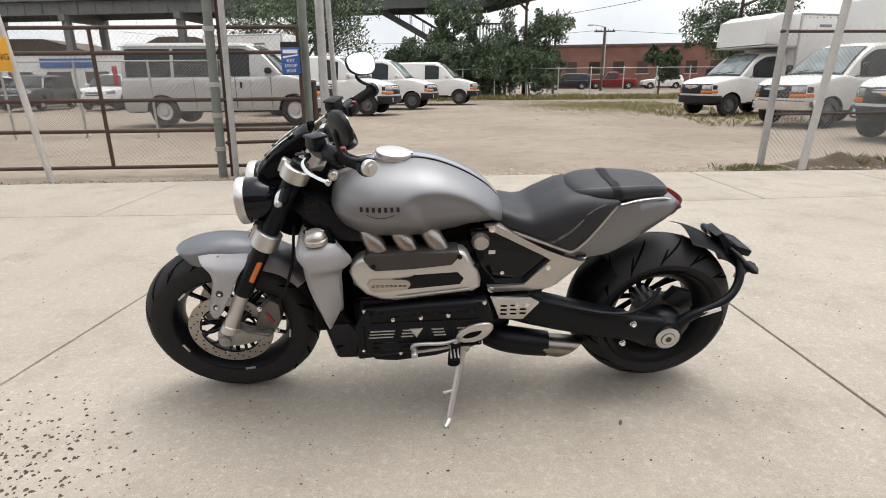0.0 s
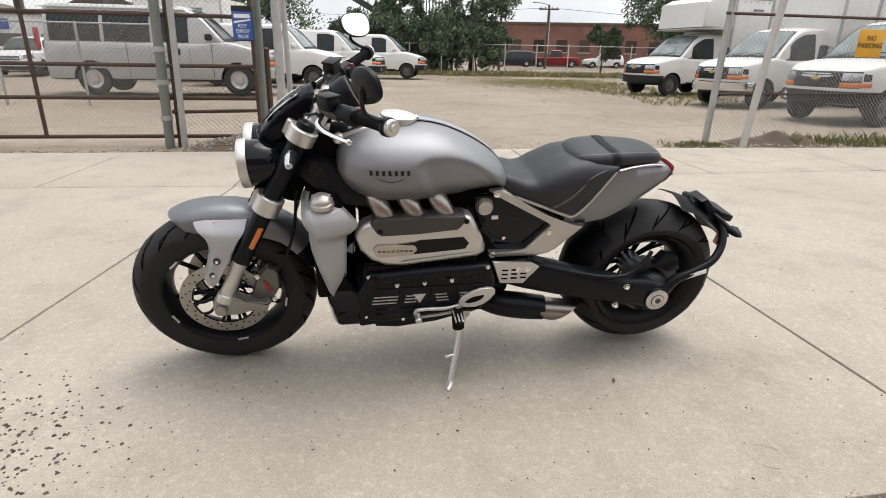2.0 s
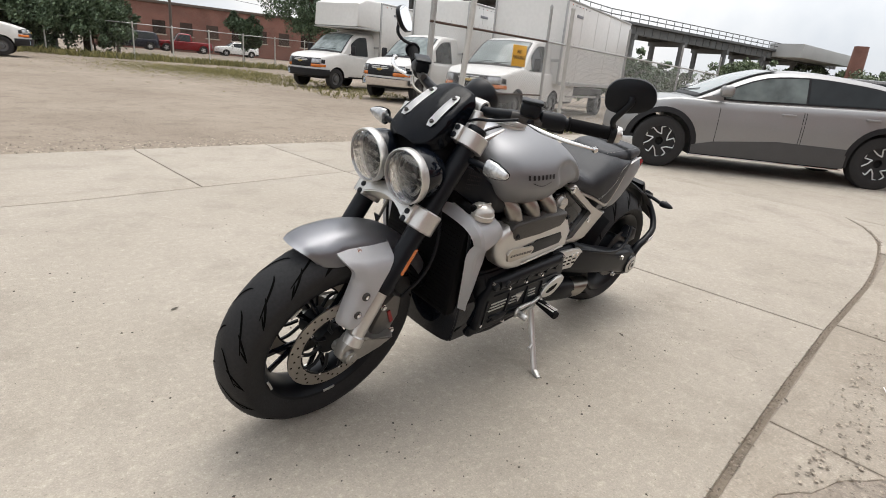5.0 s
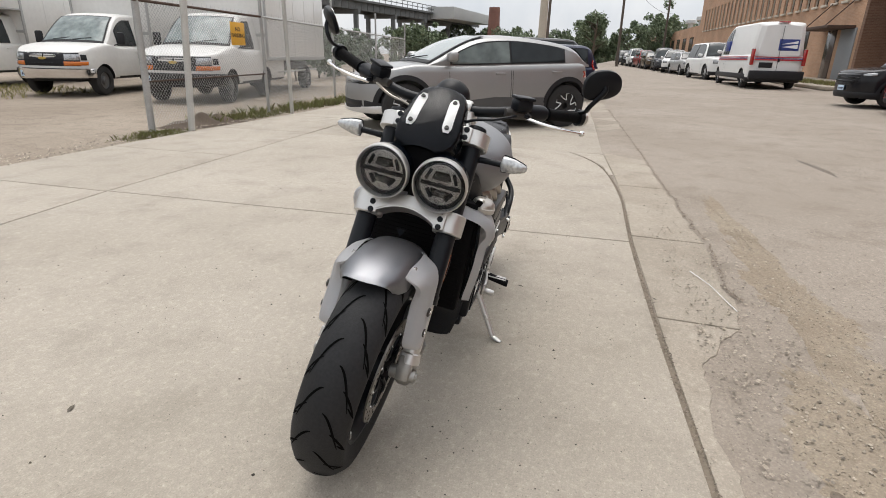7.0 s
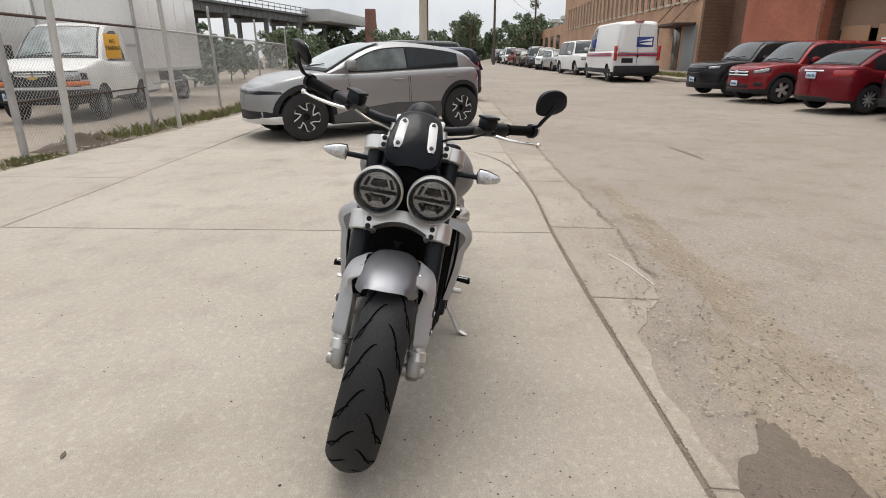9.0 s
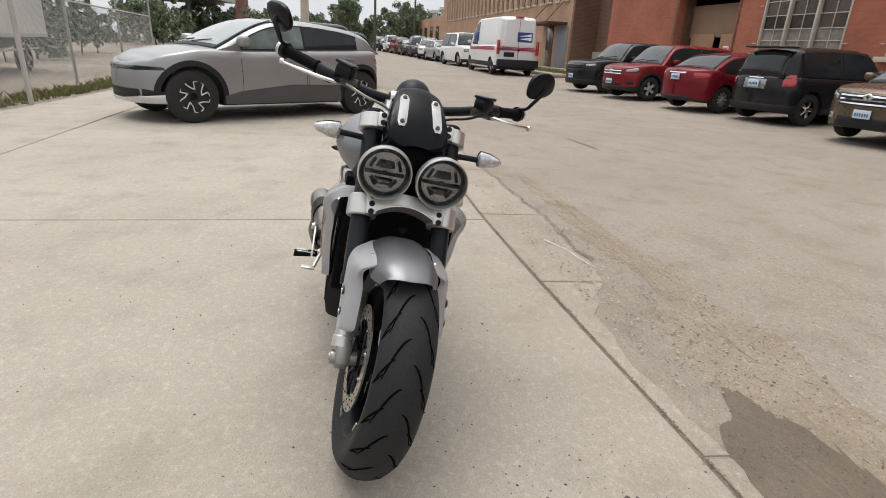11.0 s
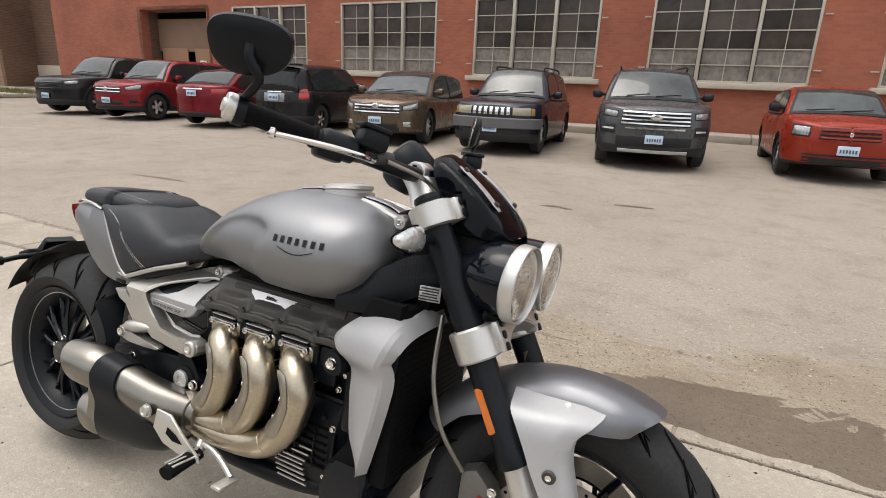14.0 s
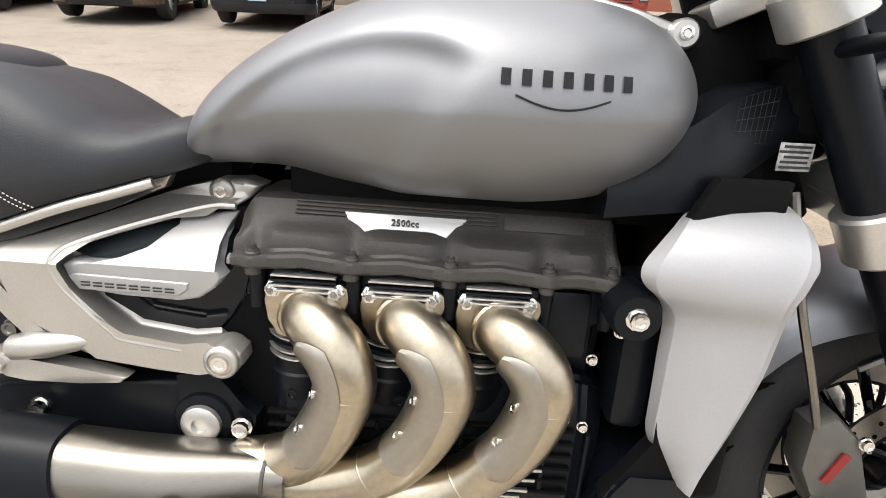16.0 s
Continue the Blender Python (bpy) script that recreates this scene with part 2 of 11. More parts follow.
def box(bm, c, s, rot=None, bevel=0.0, seg=2):
    g = bmesh.ops.create_cube(bm, size=1.0)
    vs = g["verts"]
    bmesh.ops.scale(bm, vec=s, verts=vs)
    if bevel:
        es = list({e for v in vs for e in v.link_edges})
        r = bmesh.ops.bevel(bm, geom=es, offset=min(bevel, 0.45 * min(s)), segments=seg, affect="EDGES", profile=0.5)
        vs = list({v for f in r["faces"] for v in f.verts} | {v for v in vs if v.is_valid})
    if rot is not None:
        bmesh.ops.transform(bm, matrix=rot, verts=vs)
    bmesh.ops.translate(bm, vec=c, verts=vs)
    return vs


def R3(rx=0, ry=0, rz=0):
    return Euler([radians(a) for a in (rx, ry, rz)]).to_matrix().to_4x4()


def frame_of(d):
    d = Vector(d).normalized()
    up = Vector((0, 0, 1)) if abs(d.z) < 0.95 else Vector((1, 0, 0))
    a = d.cross(up).normalized()
    return a, a.cross(d).normalized()


def cyl(bm, p0, p1, r0, r1=None, seg=16, cap=True):
    p0, p1 = Vector(p0), Vector(p1)
    a, b = frame_of(p1 - p0)
    r1 = r0 if r1 is None else r1
    ring = lambda p, r: [p + (a * math.cos(t) + b * math.sin(t)) * r for t in (2 * math.pi * i / seg for i in range(seg))]
    return grid_faces(bm, [ring(p0, r0), ring(p1, r1)], closed=True, cap=cap)


def rod(bm, p0, p1, profile, seg=24):
    """A turned shape along an axis: profile of (share of the way, radius)."""
    p0, p1 = Vector(p0), Vector(p1)
    a, b = frame_of(p1 - p0)
    rows = []
    for s, r in profile:
        c = p0.lerp(p1, s)
        rows.append([c + (a * math.cos(t) + b * math.sin(t)) * max(r, 0.0005) for t in (2 * math.pi * i / seg for i in range(seg))])
    return grid_faces(bm, rows, closed=True)


def spline(pts, n=8):
    """Points on a smooth curve through the given ones (tuples of any length)."""
    P = [np.array(p, float) for p in pts]
    P = [2 * P[0] - P[1]] + P + [2 * P[-1] - P[-2]]
    out = []
    for i in range(1, len(P) - 2):
        for k in range(n):
            t = k / n
            a, b, c, d = P[i - 1 : i + 3]
            out.append(0.5 * (2 * b + (c - a) * t + (2 * a - 5 * b + 4 * c - d) * t * t + (3 * b - a - 3 * c + d) * t**3))
    out.append(P[-2])
    return out


def tube(bm, pts, r, seg=12, n=6, flat=1.0, cap=True):
    """A pipe through points (x, y, z) or (x, y, z, radius)."""
    path = spline([(*p, r) if len(p) == 3 else p for p in pts], n)
    rows = []
    a = b = None
    for i, p in enumerate(path):
        c = Vector(p[:3])
        d = Vector(path[min(i + 1, len(path) - 1)][:3]) - Vector(path[max(i - 1, 0)][:3])
        if d.length < 1e-9:
            d = Vector((0, 0, 1))
        d.normalize()
        if a is None:
            a, b = frame_of(d)
        else:
            a = (a - d * a.dot(d)).normalized()
            b = a.cross(d)
        rows.append([c + (a * math.cos(t) + b * math.sin(t) * flat) * p[3] for t in (2 * math.pi * k / seg for k in range(seg))])
    return grid_faces(bm, rows, closed=True, cap=cap)


def plate(bm, outline, y0, y1, bevel=0.0, seg=2):
    """A flat piece: outline in x, z, from y0 to y1, with rounded edges."""
    lo = [bm.verts.new((x, y0, z)) for x, z in outline]
    hi = [bm.verts.new((x, y1, z)) for x, z in outline]
    n = len(outline)
    fs = [bm.faces.new(lo), bm.faces.new(hi)]
    side = [bm.faces.new((lo[i], lo[(i + 1) % n], hi[(i + 1) % n], hi[i])) for i in range(n)]
    vs = lo + hi
    if bevel:
        es = [e for f in fs for e in f.edges]
        r = bmesh.ops.bevel(bm, geom=es, offset=bevel, segments=seg, affect="EDGES", profile=0.5)
        vs = list({v for f in r["faces"] for v in f.verts} | {v for v in vs if v.is_valid})
    return vs


def lathe(bm, profile, c=(0, 0, 0), seg=48, closed=True):
    """Turns (radius, y) points round the y axis through c."""
    rows = []
    for i in range(seg):
        t = 2 * math.pi * i / seg
        rows.append([(c[0] + r * math.cos(t), c[1] + y, c[2] + r * math.sin(t)) for r, y in profile])
    vs = [[bm.verts.new(p) for p in row] for row in rows]
    n = len(profile)
    for i in range(seg):
        a, b = vs[i], vs[(i + 1) % seg]
        for k in range(n if closed else n - 1):
            bm.faces.new((a[k], a[(k + 1) % n], b[(k + 1) % n], b[k]))
    return [v for row in vs for v in row]


def move(bm, m, vs=None):
    bmesh.ops.transform(bm, matrix=m, verts=vs or bm.verts)
    return bm


def words(name, body, size, m, material, parent, label=""):
    """Lettering with a little thickness, as a mesh."""
    cu = bpy.data.curves.new(name, "FONT")
    cu.body, cu.size, cu.extrude, cu.align_x, cu.align_y, cu.resolution_u = body, size, 0.002, "CENTER", "CENTER", 2
    tmp = bpy.data.objects.new(name, cu)
    me = bpy.data.meshes.new_from_object(tmp)
    bpy.data.objects.remove(tmp)
    me.materials.append(material)
    ob = new(name, me)
    ob.parent = parent
    ob.matrix_local = m
    if label:
        ob["label"] = label
    return ob


def lerp1(x, table):
    return float(np.interp(x, [a for a, _ in table], [b for _, b in table]))


def ease1(x, table):
    """Smooth, never overshooting curve through a table."""
    xs, ys = np.array([a for a, _ in table]), np.array([b for _, b in table])
    if x <= xs[0]:
        return float(ys[0])
    if x >= xs[-1]:
        return float(ys[-1])
    h = np.diff(xs)
    d = np.diff(ys) / h
    m = np.zeros(len(xs))
    for i in range(1, len(xs) - 1):
        if d[i - 1] * d[i] > 0:
            w1, w2 = 2 * h[i] + h[i - 1], h[i] + 2 * h[i - 1]
            m[i] = (w1 + w2) / (w1 / d[i - 1] + w2 / d[i])
    m[0], m[-1] = d[0], d[-1]
    i = int(np.searchsorted(xs, x) - 1)
    t = (x - xs[i]) / h[i]
    return float((2 * t**3 - 3 * t**2 + 1) * ys[i] + (t**3 - 2 * t**2 + t) * h[i] * m[i] + (3 * t**2 - 2 * t**3) * ys[i + 1] + (t**3 - t**2) * h[i] * m[i + 1])


def level(x, y):
    """How the ground climbs gently away from the gutter."""
    s = min(1.0, max(0.0, 1 - (y - 3) / 4))
    gx = 0.0 if x < 0 else (0.0003 * x * x if x < 20 else 0.12 + 0.01 * (x - 20))
    d = min(max(0.0, -1.4 - y), 14.0)
    return gx * s + 0.0015 * d * d

# ---------------------------------------------------------------- ground, slabs, road
KERB = [(-40, -5.2), (-6.5, -1.75), (-1.05, -1.17), (-0.5, -1.11), (0.42, -1.0), (1.0, -0.94), (1.74, -0.87), (2.93, -0.79), (3.5, -0.715), (4.0, -0.63), (4.49, -0.53), (4.92, -0.36), (5.33, -0.11), (5.75, 0.27)]
kerb_y = lambda x: lerp1(x, KERB)
mid_y = lambda x: lerp1(x, [(-40, 0.0), (-4.4, 2.93), (-1.1, 3.1), (1.42, 3.52), (6.57, 4.04), (40, 7.0)])
edge_y = lambda x: lerp1(x, [(-40, 2.0), (-5.8, 4.68), (-2.95, 4.92), (1.4, 5.36), (4.25, 5.56), (9.5, 5.75), (40, 8.0)])


def sheet(name, xs, ys, height, material, label, category, parent=None):
    bm = B()
    grid_faces(bm, [[(x, y, height(x, y)) for y in ys] for x in xs])
    ob = part(name, bm, material, parent, smooth=True)
    return tagged(ob, label, category, kind="structure") if parent is None else ob


spread = lambda a, b, near, n: sorted({round(float(v), 3) for v in np.r_[np.linspace(a, near[0], n), np.linspace(near[0], near[1], 60), np.linspace(near[1], b, n)]})


def lot_height(x, y):
    z = level(x, y) - 0.045
    if y > 5.2:
        z += 0.03 * noise.noise((x * 0.35, y * 0.35, 0.0)) + 0.012 * noise.noise((x * 1.7, y * 1.7, 3.0))
    if y < kerb_y(min(x, 5.5)) - 0.2:
        z -= 0.03
    return z


sheet("ground", spread(-900, 1200, (-14, 26), 26), spread(-900, 900, (-18, 40), 26), lot_height, LOTMAT,
      "bare packed dirt and gravel ground of the lot", "ground")

# road: a worn patched surface that begins at the gutter
road_u = spread(-60, 130, (-8, 24), 22)
rows = []
for x in road_u:
    a = kerb_y(x) - 0.02 if x < 5.3 else (kerb_y(5.3) + 0.12 * (x - 5.3) + 1.9 * min(1, (x - 5.3) / 3))
    b = -16.4 + 0.16 * x
    rows.append([(x, y, level(x, y) - (0.014 if y > a - 0.6 else 0.008) + 0.008 * noise.noise((x * 0.8, y * 0.8, 1.0)))
                 for y in (a + (b - a) * (k / 34) ** 1.3 for k in range(35))])
bm = B()
grid_faces(bm, rows)
road = tagged(part("road", bm, ROADMAT), "worn grey-tan street with dust, patches and cracks", "road", kind="structure")

# concrete slabs of the forecourt and the pavement, one by one
pavement = thing("pavement", "pale concrete driveway and pavement slabs with open joints", "pavement", kind="structure")


def slab(x0, x1, lo, hi, lean0=0.0, lean1=0.0, material=CONCRETE, name="slab", drop=0.0, n=10):
    """One slab between two long edges; its cross joints may run askew."""
    bm = B()
    gap = 0.007
    rows = []
    for i in range(n + 1):
        s = i / n
        rows.append([])
        for k in range(7):
            v = k / 6
            xa, xb = x0 + lean0 * v, x1 + lean1 * v
            x = xa + gap + (xb - xa - 2 * gap) * s
            a, b = lo(x) + gap, hi(x) - gap
            y = a + (b - a) * v
            rows[-1].append((x, y, level(x, y) - drop))
    vs = grid_faces(bm, rows)
    rim = [e for e in bm.edges if e.is_boundary]
    r = bmesh.ops.extrude_edge_only(bm, edges=rim)
    bmesh.ops.translate(bm, vec=(0, 0, -0.1), verts=[g for g in r["geom"] if isinstance(g, bmesh.types.BMVert)])
    bmesh.ops.bevel(bm, geom=rim, offset=0.006, segments=2, affect="EDGES", profile=0.5)
    return part(name, bm, material, pavement)


for x0, x1, l0, l1 in ((-16, -9.5, 0, 0), (-9.5, -5.6, 0, 0), (-5.6, -1.98, 0, 0.25), (-1.98, 1.72, 0.25, -0.3), (1.72, 5.42, -0.3, -0.1)):
    slab(x0, x1, kerb_y, mid_y, l0, l1)
for x0, x1, l0, l1 in ((-16, -9, 0, 0), (-9, -6.2, 0, 0), (-6.2, -3.48, 0, -0.05), (-3.48, -1.75, -0.05, -0.05), (-1.75, -0.13, -0.05, -0.1), (-0.13, 1.41, -0.1, -0.1), (1.41, 3.3, -0.1, -0.08),
                       (3.3, 5.4, -0.08, -0.08), (5.4, 7.4, -0.08, -0.08), (7.4, 9.4, -0.08, 0), (9.4, 11.5, 0, 0), (11.5, 14, 0, 0), (14, 17, 0, 0), (17, 21, 0, 0)):
    slab(x0, x1, mid_y, edge_y, l0, l1)
gut = lambda x: lerp1(x, [(-6.5, -1.86), (-1.05, -1.28), (-0.25, -1.18), (0.2, -1.2), (0.5, -1.36), (0.7, -1.42), (1.13, -1.4), (1.95, -1.36), (3.3, -1.21), (5.4, -0.99), (7.8, -0.73), (11.25, -0.35), (16, 0.18), (24, 1.1)]) + 0.035 * noise.noise((x * 5, 0.3, 0)) + 0.02 * noise.noise((x * 17, 0.7, 0))
gut_in = lambda x: lerp1(x, [(-6.5, -1.765), (-1.05, -1.185), (0.3, -1.03), (1.74, -0.885), (2.93, -0.805), (4.0, -0.69), (4.6, -0.61), (5.53, -0.49), (9.1, -0.14), (14.4, 0.45), (24, 1.5)])
slab(4.05, 5.405, gut_in, kerb_y, 0, -0.0, drop=0.003, n=24)
for x0, x1 in ((5.42, 7.6), (7.6, 10.2), (10.2, 13.5), (13.5, 18)):
    slab(x0, x1, gut_in, mid_y, -0.1 if x0 < 6 else 0, 0, drop=0.004)
for x0, x1 in ((-6.4, -3.3), (-3.3, -0.9), (-0.9, 0.55), (0.55, 1.9), (1.9, 3.6), (3.6, 5.5), (5.5, 8.6), (8.6, 12), (12, 17), (17, 24)):
    slab(x0, x1, gut, gut_in, material=GUTTER, name="gutter_slab", drop=0.008, n=44)

rows = []
for x in np.linspace(-10, 18, 113):
    a, b = gut(x) + 0.03, mid_y(x) + 0.3
    rows.append([(x, a + (b - a) * k / 16, level(x, a + (b - a) * k / 16) - 0.0175) for k in range(17)])
bm = B()
grid_faces(bm, rows)
tagged(part("joint_bed", bm, mat("joint_dirt", (0.2, 0.165, 0.125), 0.95, var=0.3, scale=3, fine=60)), "grey-brown dirt filling the slab joints", "dirt", kind="structure")


def blot(name, cx, cy, a, b, turn, seed, lift, material, label, category, rough=0.35, n=60, fall=0.012):
    """A low spread of dirt or damp whose rim sinks into the ground along an uneven line."""
    bm = B()
    rr = random.Random(seed)
    ph = [rr.uniform(0, 6.3) for _ in range(12)]
    rows = []
    c, s = math.cos(radians(turn)), math.sin(radians(turn))
    for f in (0.02, 0.3, 0.55, 0.75, 0.88, 1.0, 1.12):
        rows.append([])
        for i in range(n):
            t = 2 * math.pi * i / n
            w = 1 + rough * sum(math.sin((k + 2) * t + ph[k]) / (k + 1.6) for k in range(12)) * 0.5
            x, y = a * w * f * math.cos(t), b * w * f * math.sin(t)
            X, Y = cx + x * c - y * s, cy + x * s + y * c
            Y = min(Y, kerb_y(min(X, 5.4)) - 0.02)
            wob = 0.5 * noise.noise((X * 5, Y * 5, seed)) + 0.4 * noise.noise((X * 16, Y * 16, seed)) + 0.5 * noise.noise((X * 45, Y * 45, seed))
            rows[-1].append((X, Y, level(X, Y) - 0.014 + 0.008 * noise.noise((X * 0.8, Y * 0.8, 1.0)) + lift + fall * (wob * 0.6 - max(0.0, f - 0.6) * 2.2)))
    vs = grid_faces(bm, rows, closed=True, cap=False)
    bm.faces.new(vs[0])
    return tagged(part(name, bm, material), label, category, kind="structure")


SANDY = "brown sandy dirt washed up along the gutter"
for k, (x, y, a, b) in enumerate(((2.4, -1.62, 1.0, 0.16), (1.0, -1.72, 1.0, 0.24), (-0.35, -1.75, 0.9, 0.3), (-1.7, -2.0, 1.3, 0.42), (-3.4, -2.3, 1.4, 0.4))):
    blot("sand_patch", x, y, a, b, 7, 3 + k, 0.011, SAND, SANDY, "dirt", 0.7, 170, 0.014)
blot("puddle", -1.5, -1.58, 0.86, 0.3, 8, 11, 0.012, WET, "dark wet patch on the street beside the kerb", "puddle", 0.28, 140, 0.008)
blot("puddle", -2.9, -1.8, 0.7, 0.2, 6, 4, 0.012, WET, "dark wet patch on the street beside the kerb", "puddle", 0.3, 90, 0.008)
for x, y, a, b, s in ((1.1, -4.9, 0.1, 0.045, 2), (0.92, -4.88, 0.07, 0.035, 5), (0.35, -5.5, 0.24, 0.04, 6), (5.6, -3.0, 0.4, 0.05, 7)):
    blot("oil_stain", x, y, a, b, 10, s, 0.012, WET, "small dark oil stain on the street", "stain", 0.6, 40, 0.004)

# grit, crumbs and dry leaves lying about
rg = random.Random(5)


def crumbs(name, spots, material, label, category, height=level):
    bm = B()
    for x, y, r in spots:
        z = height(x, y)
        q = [Vector((rg.uniform(-1, 1), rg.uniform(-1, 1), rg.uniform(0.2, 0.9))) * r for _ in range(5)]
        vs = [bm.verts.new(Vector((x, y, z)) + Vector((math.cos(t) * r * rg.uniform(0.6, 1.2), math.sin(t) * r * rg.uniform(0.6, 1.2), 0.0))) for t in (0, 1.5, 3.1, 4.6)]
        top = bm.verts.new((x, y, z + r * rg.uniform(0.5, 0.9)))
        for i in range(4):
            bm.faces.new((vs[i], vs[(i + 1) % 4], top))
    return tagged(part(name, bm, material, smooth=False), label, category, kind="stuff")


spots = []
for _ in range(1700):
    x, y = rg.gauss(-1.8, 0.33), rg.gauss(-0.66, 0.2)
    if y > kerb_y(x) + 0.02:
        spots.append((x, y, rg.choice((0.003, 0.004, 0.006, 0.009))))
for _ in range(160):
    x = rg.uniform(-1.2, 1.6)
    spots.append((x, rg.gauss(-0.5, 0.22), rg.choice((0.0015, 0.002, 0.004))))
for _ in range(260):
    x, y = rg.uniform(-6, 5), rg.uniform(-0.6, 5.2)
    spots.append((x, y, rg.choice((0.0015, 0.002, 0.003))))
for _ in range(620):
    x, y = rg.uniform(-3.4, 2.6), rg.uniform(-0.95, 2.4)
    spots.append((x, y, rg.choice((0.002, 0.002, 0.003, 0.004, 0.006))))
joint = []
for _ in range(1500):
    x = 0.9 + 11 * rg.random() ** 1.5
    joint.append((x, gut(x) - 0.012 + rg.gauss(0.0, 0.009) * (1 + 0.8 * noise.noise((x * 3, 5, 0))), rg.choice((0.003, 0.004, 0.007))))
for _ in range(2300):
    x = rg.uniform(-3.5, 5.3)
    joint.append((x, kerb_y(x) - 0.006 + rg.gauss(0.0, 0.008) * (1 + 0.8 * noise.noise((x * 3, 0, 0))), rg.choice((0.002, 0.004, 0.006))))
crumbs("joint_grit", joint, mat("brown_grit", (0.23, 0.19, 0.15), 0.9, var=0.3, rand=0.7, island=True), "brown grit and pebbles filling the kerb joint", "grit")
crumbs("grit", [(x, y, r) for x, y, r in spots if y > kerb_y(min(x, 5.4)) - 0.25], GRIT, "scattered dark grit and crumbs on the concrete", "grit")
spots = []
for _ in range(1500):
    x = rg.uniform(-3, 9)
    spots.append((x, edge_y(x) + abs(rg.gauss(0.0, 0.35)) - 0.04, rg.choice((0.008, 0.012, 0.02))))
for _ in range(1500):
    x, y = rg.uniform(-7, 6), rg.uniform(-6, -1.5)
    spots.append((x, y, rg.choice((0.004, 0.006, 0.01))))
for _ in range(2300):
    x = rg.gauss(0.3, 1.3)
    spots.append((x, kerb_y(min(x, 5.3)) - 0.16 - abs(rg.gauss(0.0, 0.4)), rg.choice((0.003, 0.004, 0.006, 0.009))))
wet_at = lambda x, y: ((x + 1.5) / 1.0) ** 2 + ((y + 1.58) / 0.4) ** 2 < 1 or ((x + 2.9) / 0.85) ** 2 + ((y + 1.8) / 0.3) ** 2 < 1
crumbs("gravel", [q for q in spots if not wet_at(q[0], q[1])], mat("gravel", (0.34, 0.295, 0.24), 0.9, var=0.35, rand=0.9, island=True), "loose pale gravel along the lot edge and the street", "gravel")


def leaf(x, y, size, turn):
    bm = B()
    pts = [(-1, 0, 0.0), (-0.4, 0.34, 0.1), (0.3, 0.3, 0.14), (1, 0, 0.05), (0.3, -0.3, 0.14), (-0.4, -0.34, 0.1)]
    vs = [bm.verts.new(Vector(p) * size) for p in pts]
    mid = bm.verts.new(Vector((0, 0, 0.02)) * size)
    for i in range(6):
        bm.faces.new((vs[i], vs[(i + 1) % 6], mid))
    move(bm, pose(x, y, level(x, y) + 0.003, 0, 0, turn))
    return tagged(part("fallen_leaf", bm, mat("dry_leaf", (0.09, 0.075, 0.055), 0.8, var=0.2, scale=30)), "small dry grey-brown leaf lying on the concrete", "leaf", group="fallen leaves")


for a in ((-0.99, 0.97, 0.022, 20), (0.66, -0.3, 0.02, 70), (1.05, 0.85, 0.014, 10), (2.3, 0.5, 0.015, 120), (0.75, -1.0, 0.018, 40)):
    leaf(*a)
bm = B()
tube(bm, [(1.27, -1.22, 0.0), (1.05, -1.3, 0.012), (0.9, -1.35, 0.006), (0.75, -1.4, 0.0)], 0.0022, 5)
tagged(part("string", bm, SIGNWHITE), "thin white string lying across the gutter", "string")
bm = B()
for r, w in ((0.055, 0.003),):
    lathe(bm, [(r, 0.0), (r + w, 0.0), (r + w, 0.0006), (r, 0.0006)], seg=40)
move(bm, Matrix.Translation((1.0, -0.74, 0.001)) @ R3(90, 0, 20))
tagged(part("stamp_mark", bm, CONCRETE), "faint pale ring mark stamped in the concrete", "mark", kind="structure")

# heap of dark soil and weeds by the fence
bm = B()
rows = []
for i in range(26):
    rows.append([])
    for k in range(12):
        x, y = 4.95 + i * 0.062, 5.85 + k * 0.06
        h = 0.2 * math.sin(math.pi * i / 25) ** 0.8 * math.sin(math.pi * k / 11) * (0.7 + 0.5 * noise.noise((x * 4, y * 4, 0)))
        rows[-1].append((x, y, lot_height(x, y) + 0.01 + max(h, 0)))
grid_faces(bm, rows)
tagged(part("soil_heap", bm, DIRT), "low heap of dark loose soil beside the fence", "soil heap", kind="structure")


def heap_z(x, y):
    i, k = (x + 2.95) / 1.25, (y - 4.98) / 0.85
    if not (0 < i < 1 and 0 < k < 1):
        return max(lot_height(x, y), level(x, y) - 0.005)
    h = 0.15 * math.sin(math.pi * i) ** 0.9 * math.sin(math.pi * k) ** 0.9 * (0.8 + 0.7 * noise.noise((x * 5, y * 5, 2.0)))
    return max(lot_height(x, y), level(x, y) - 0.005) + max(h, -0.03)


bm = B()
grid_faces(bm, [[(x, y, heap_z(x, y) - 0.006) for y in np.linspace(4.98, 5.83, 24)] for x in np.linspace(-2.95, -1.7, 34)])
RUBBLE = mat("rubble", (0.2, 0.175, 0.15), 0.9, var=0.35, rand=0.8, island=True)
tagged(part("rubble_heap", bm, DIRT), "low heap of grey-brown dirt and rubble beside the gate", "rubble heap", kind="structure")
spots = [(rg.gauss(-2.32, 0.3), rg.gauss(5.38, 0.19), rg.choice((0.008, 0.012, 0.018, 0.018, 0.03))) for _ in range(900)]
crumbs("rubble", [q for q in spots if q[1] > edge_y(q[0]) - 0.05], RUBBLE, "broken stones lying on the dirt by the gate", "rubble", heap_z)
spots = [(rg.uniform(-7.5, -1.8), 0, rg.choice((0.006, 0.009, 0.014))) for _ in range(900)]
crumbs("debris", [(x, edge_y(x) + 0.02 + abs(rg.gauss(0, 0.14)), r) for x, y, r in spots], GRIT, "dark dry leaves and crumbs along the gate foot", "debris", lambda x, y: max(lot_height(x, y), level(x, y) - 0.01))
bm = B()
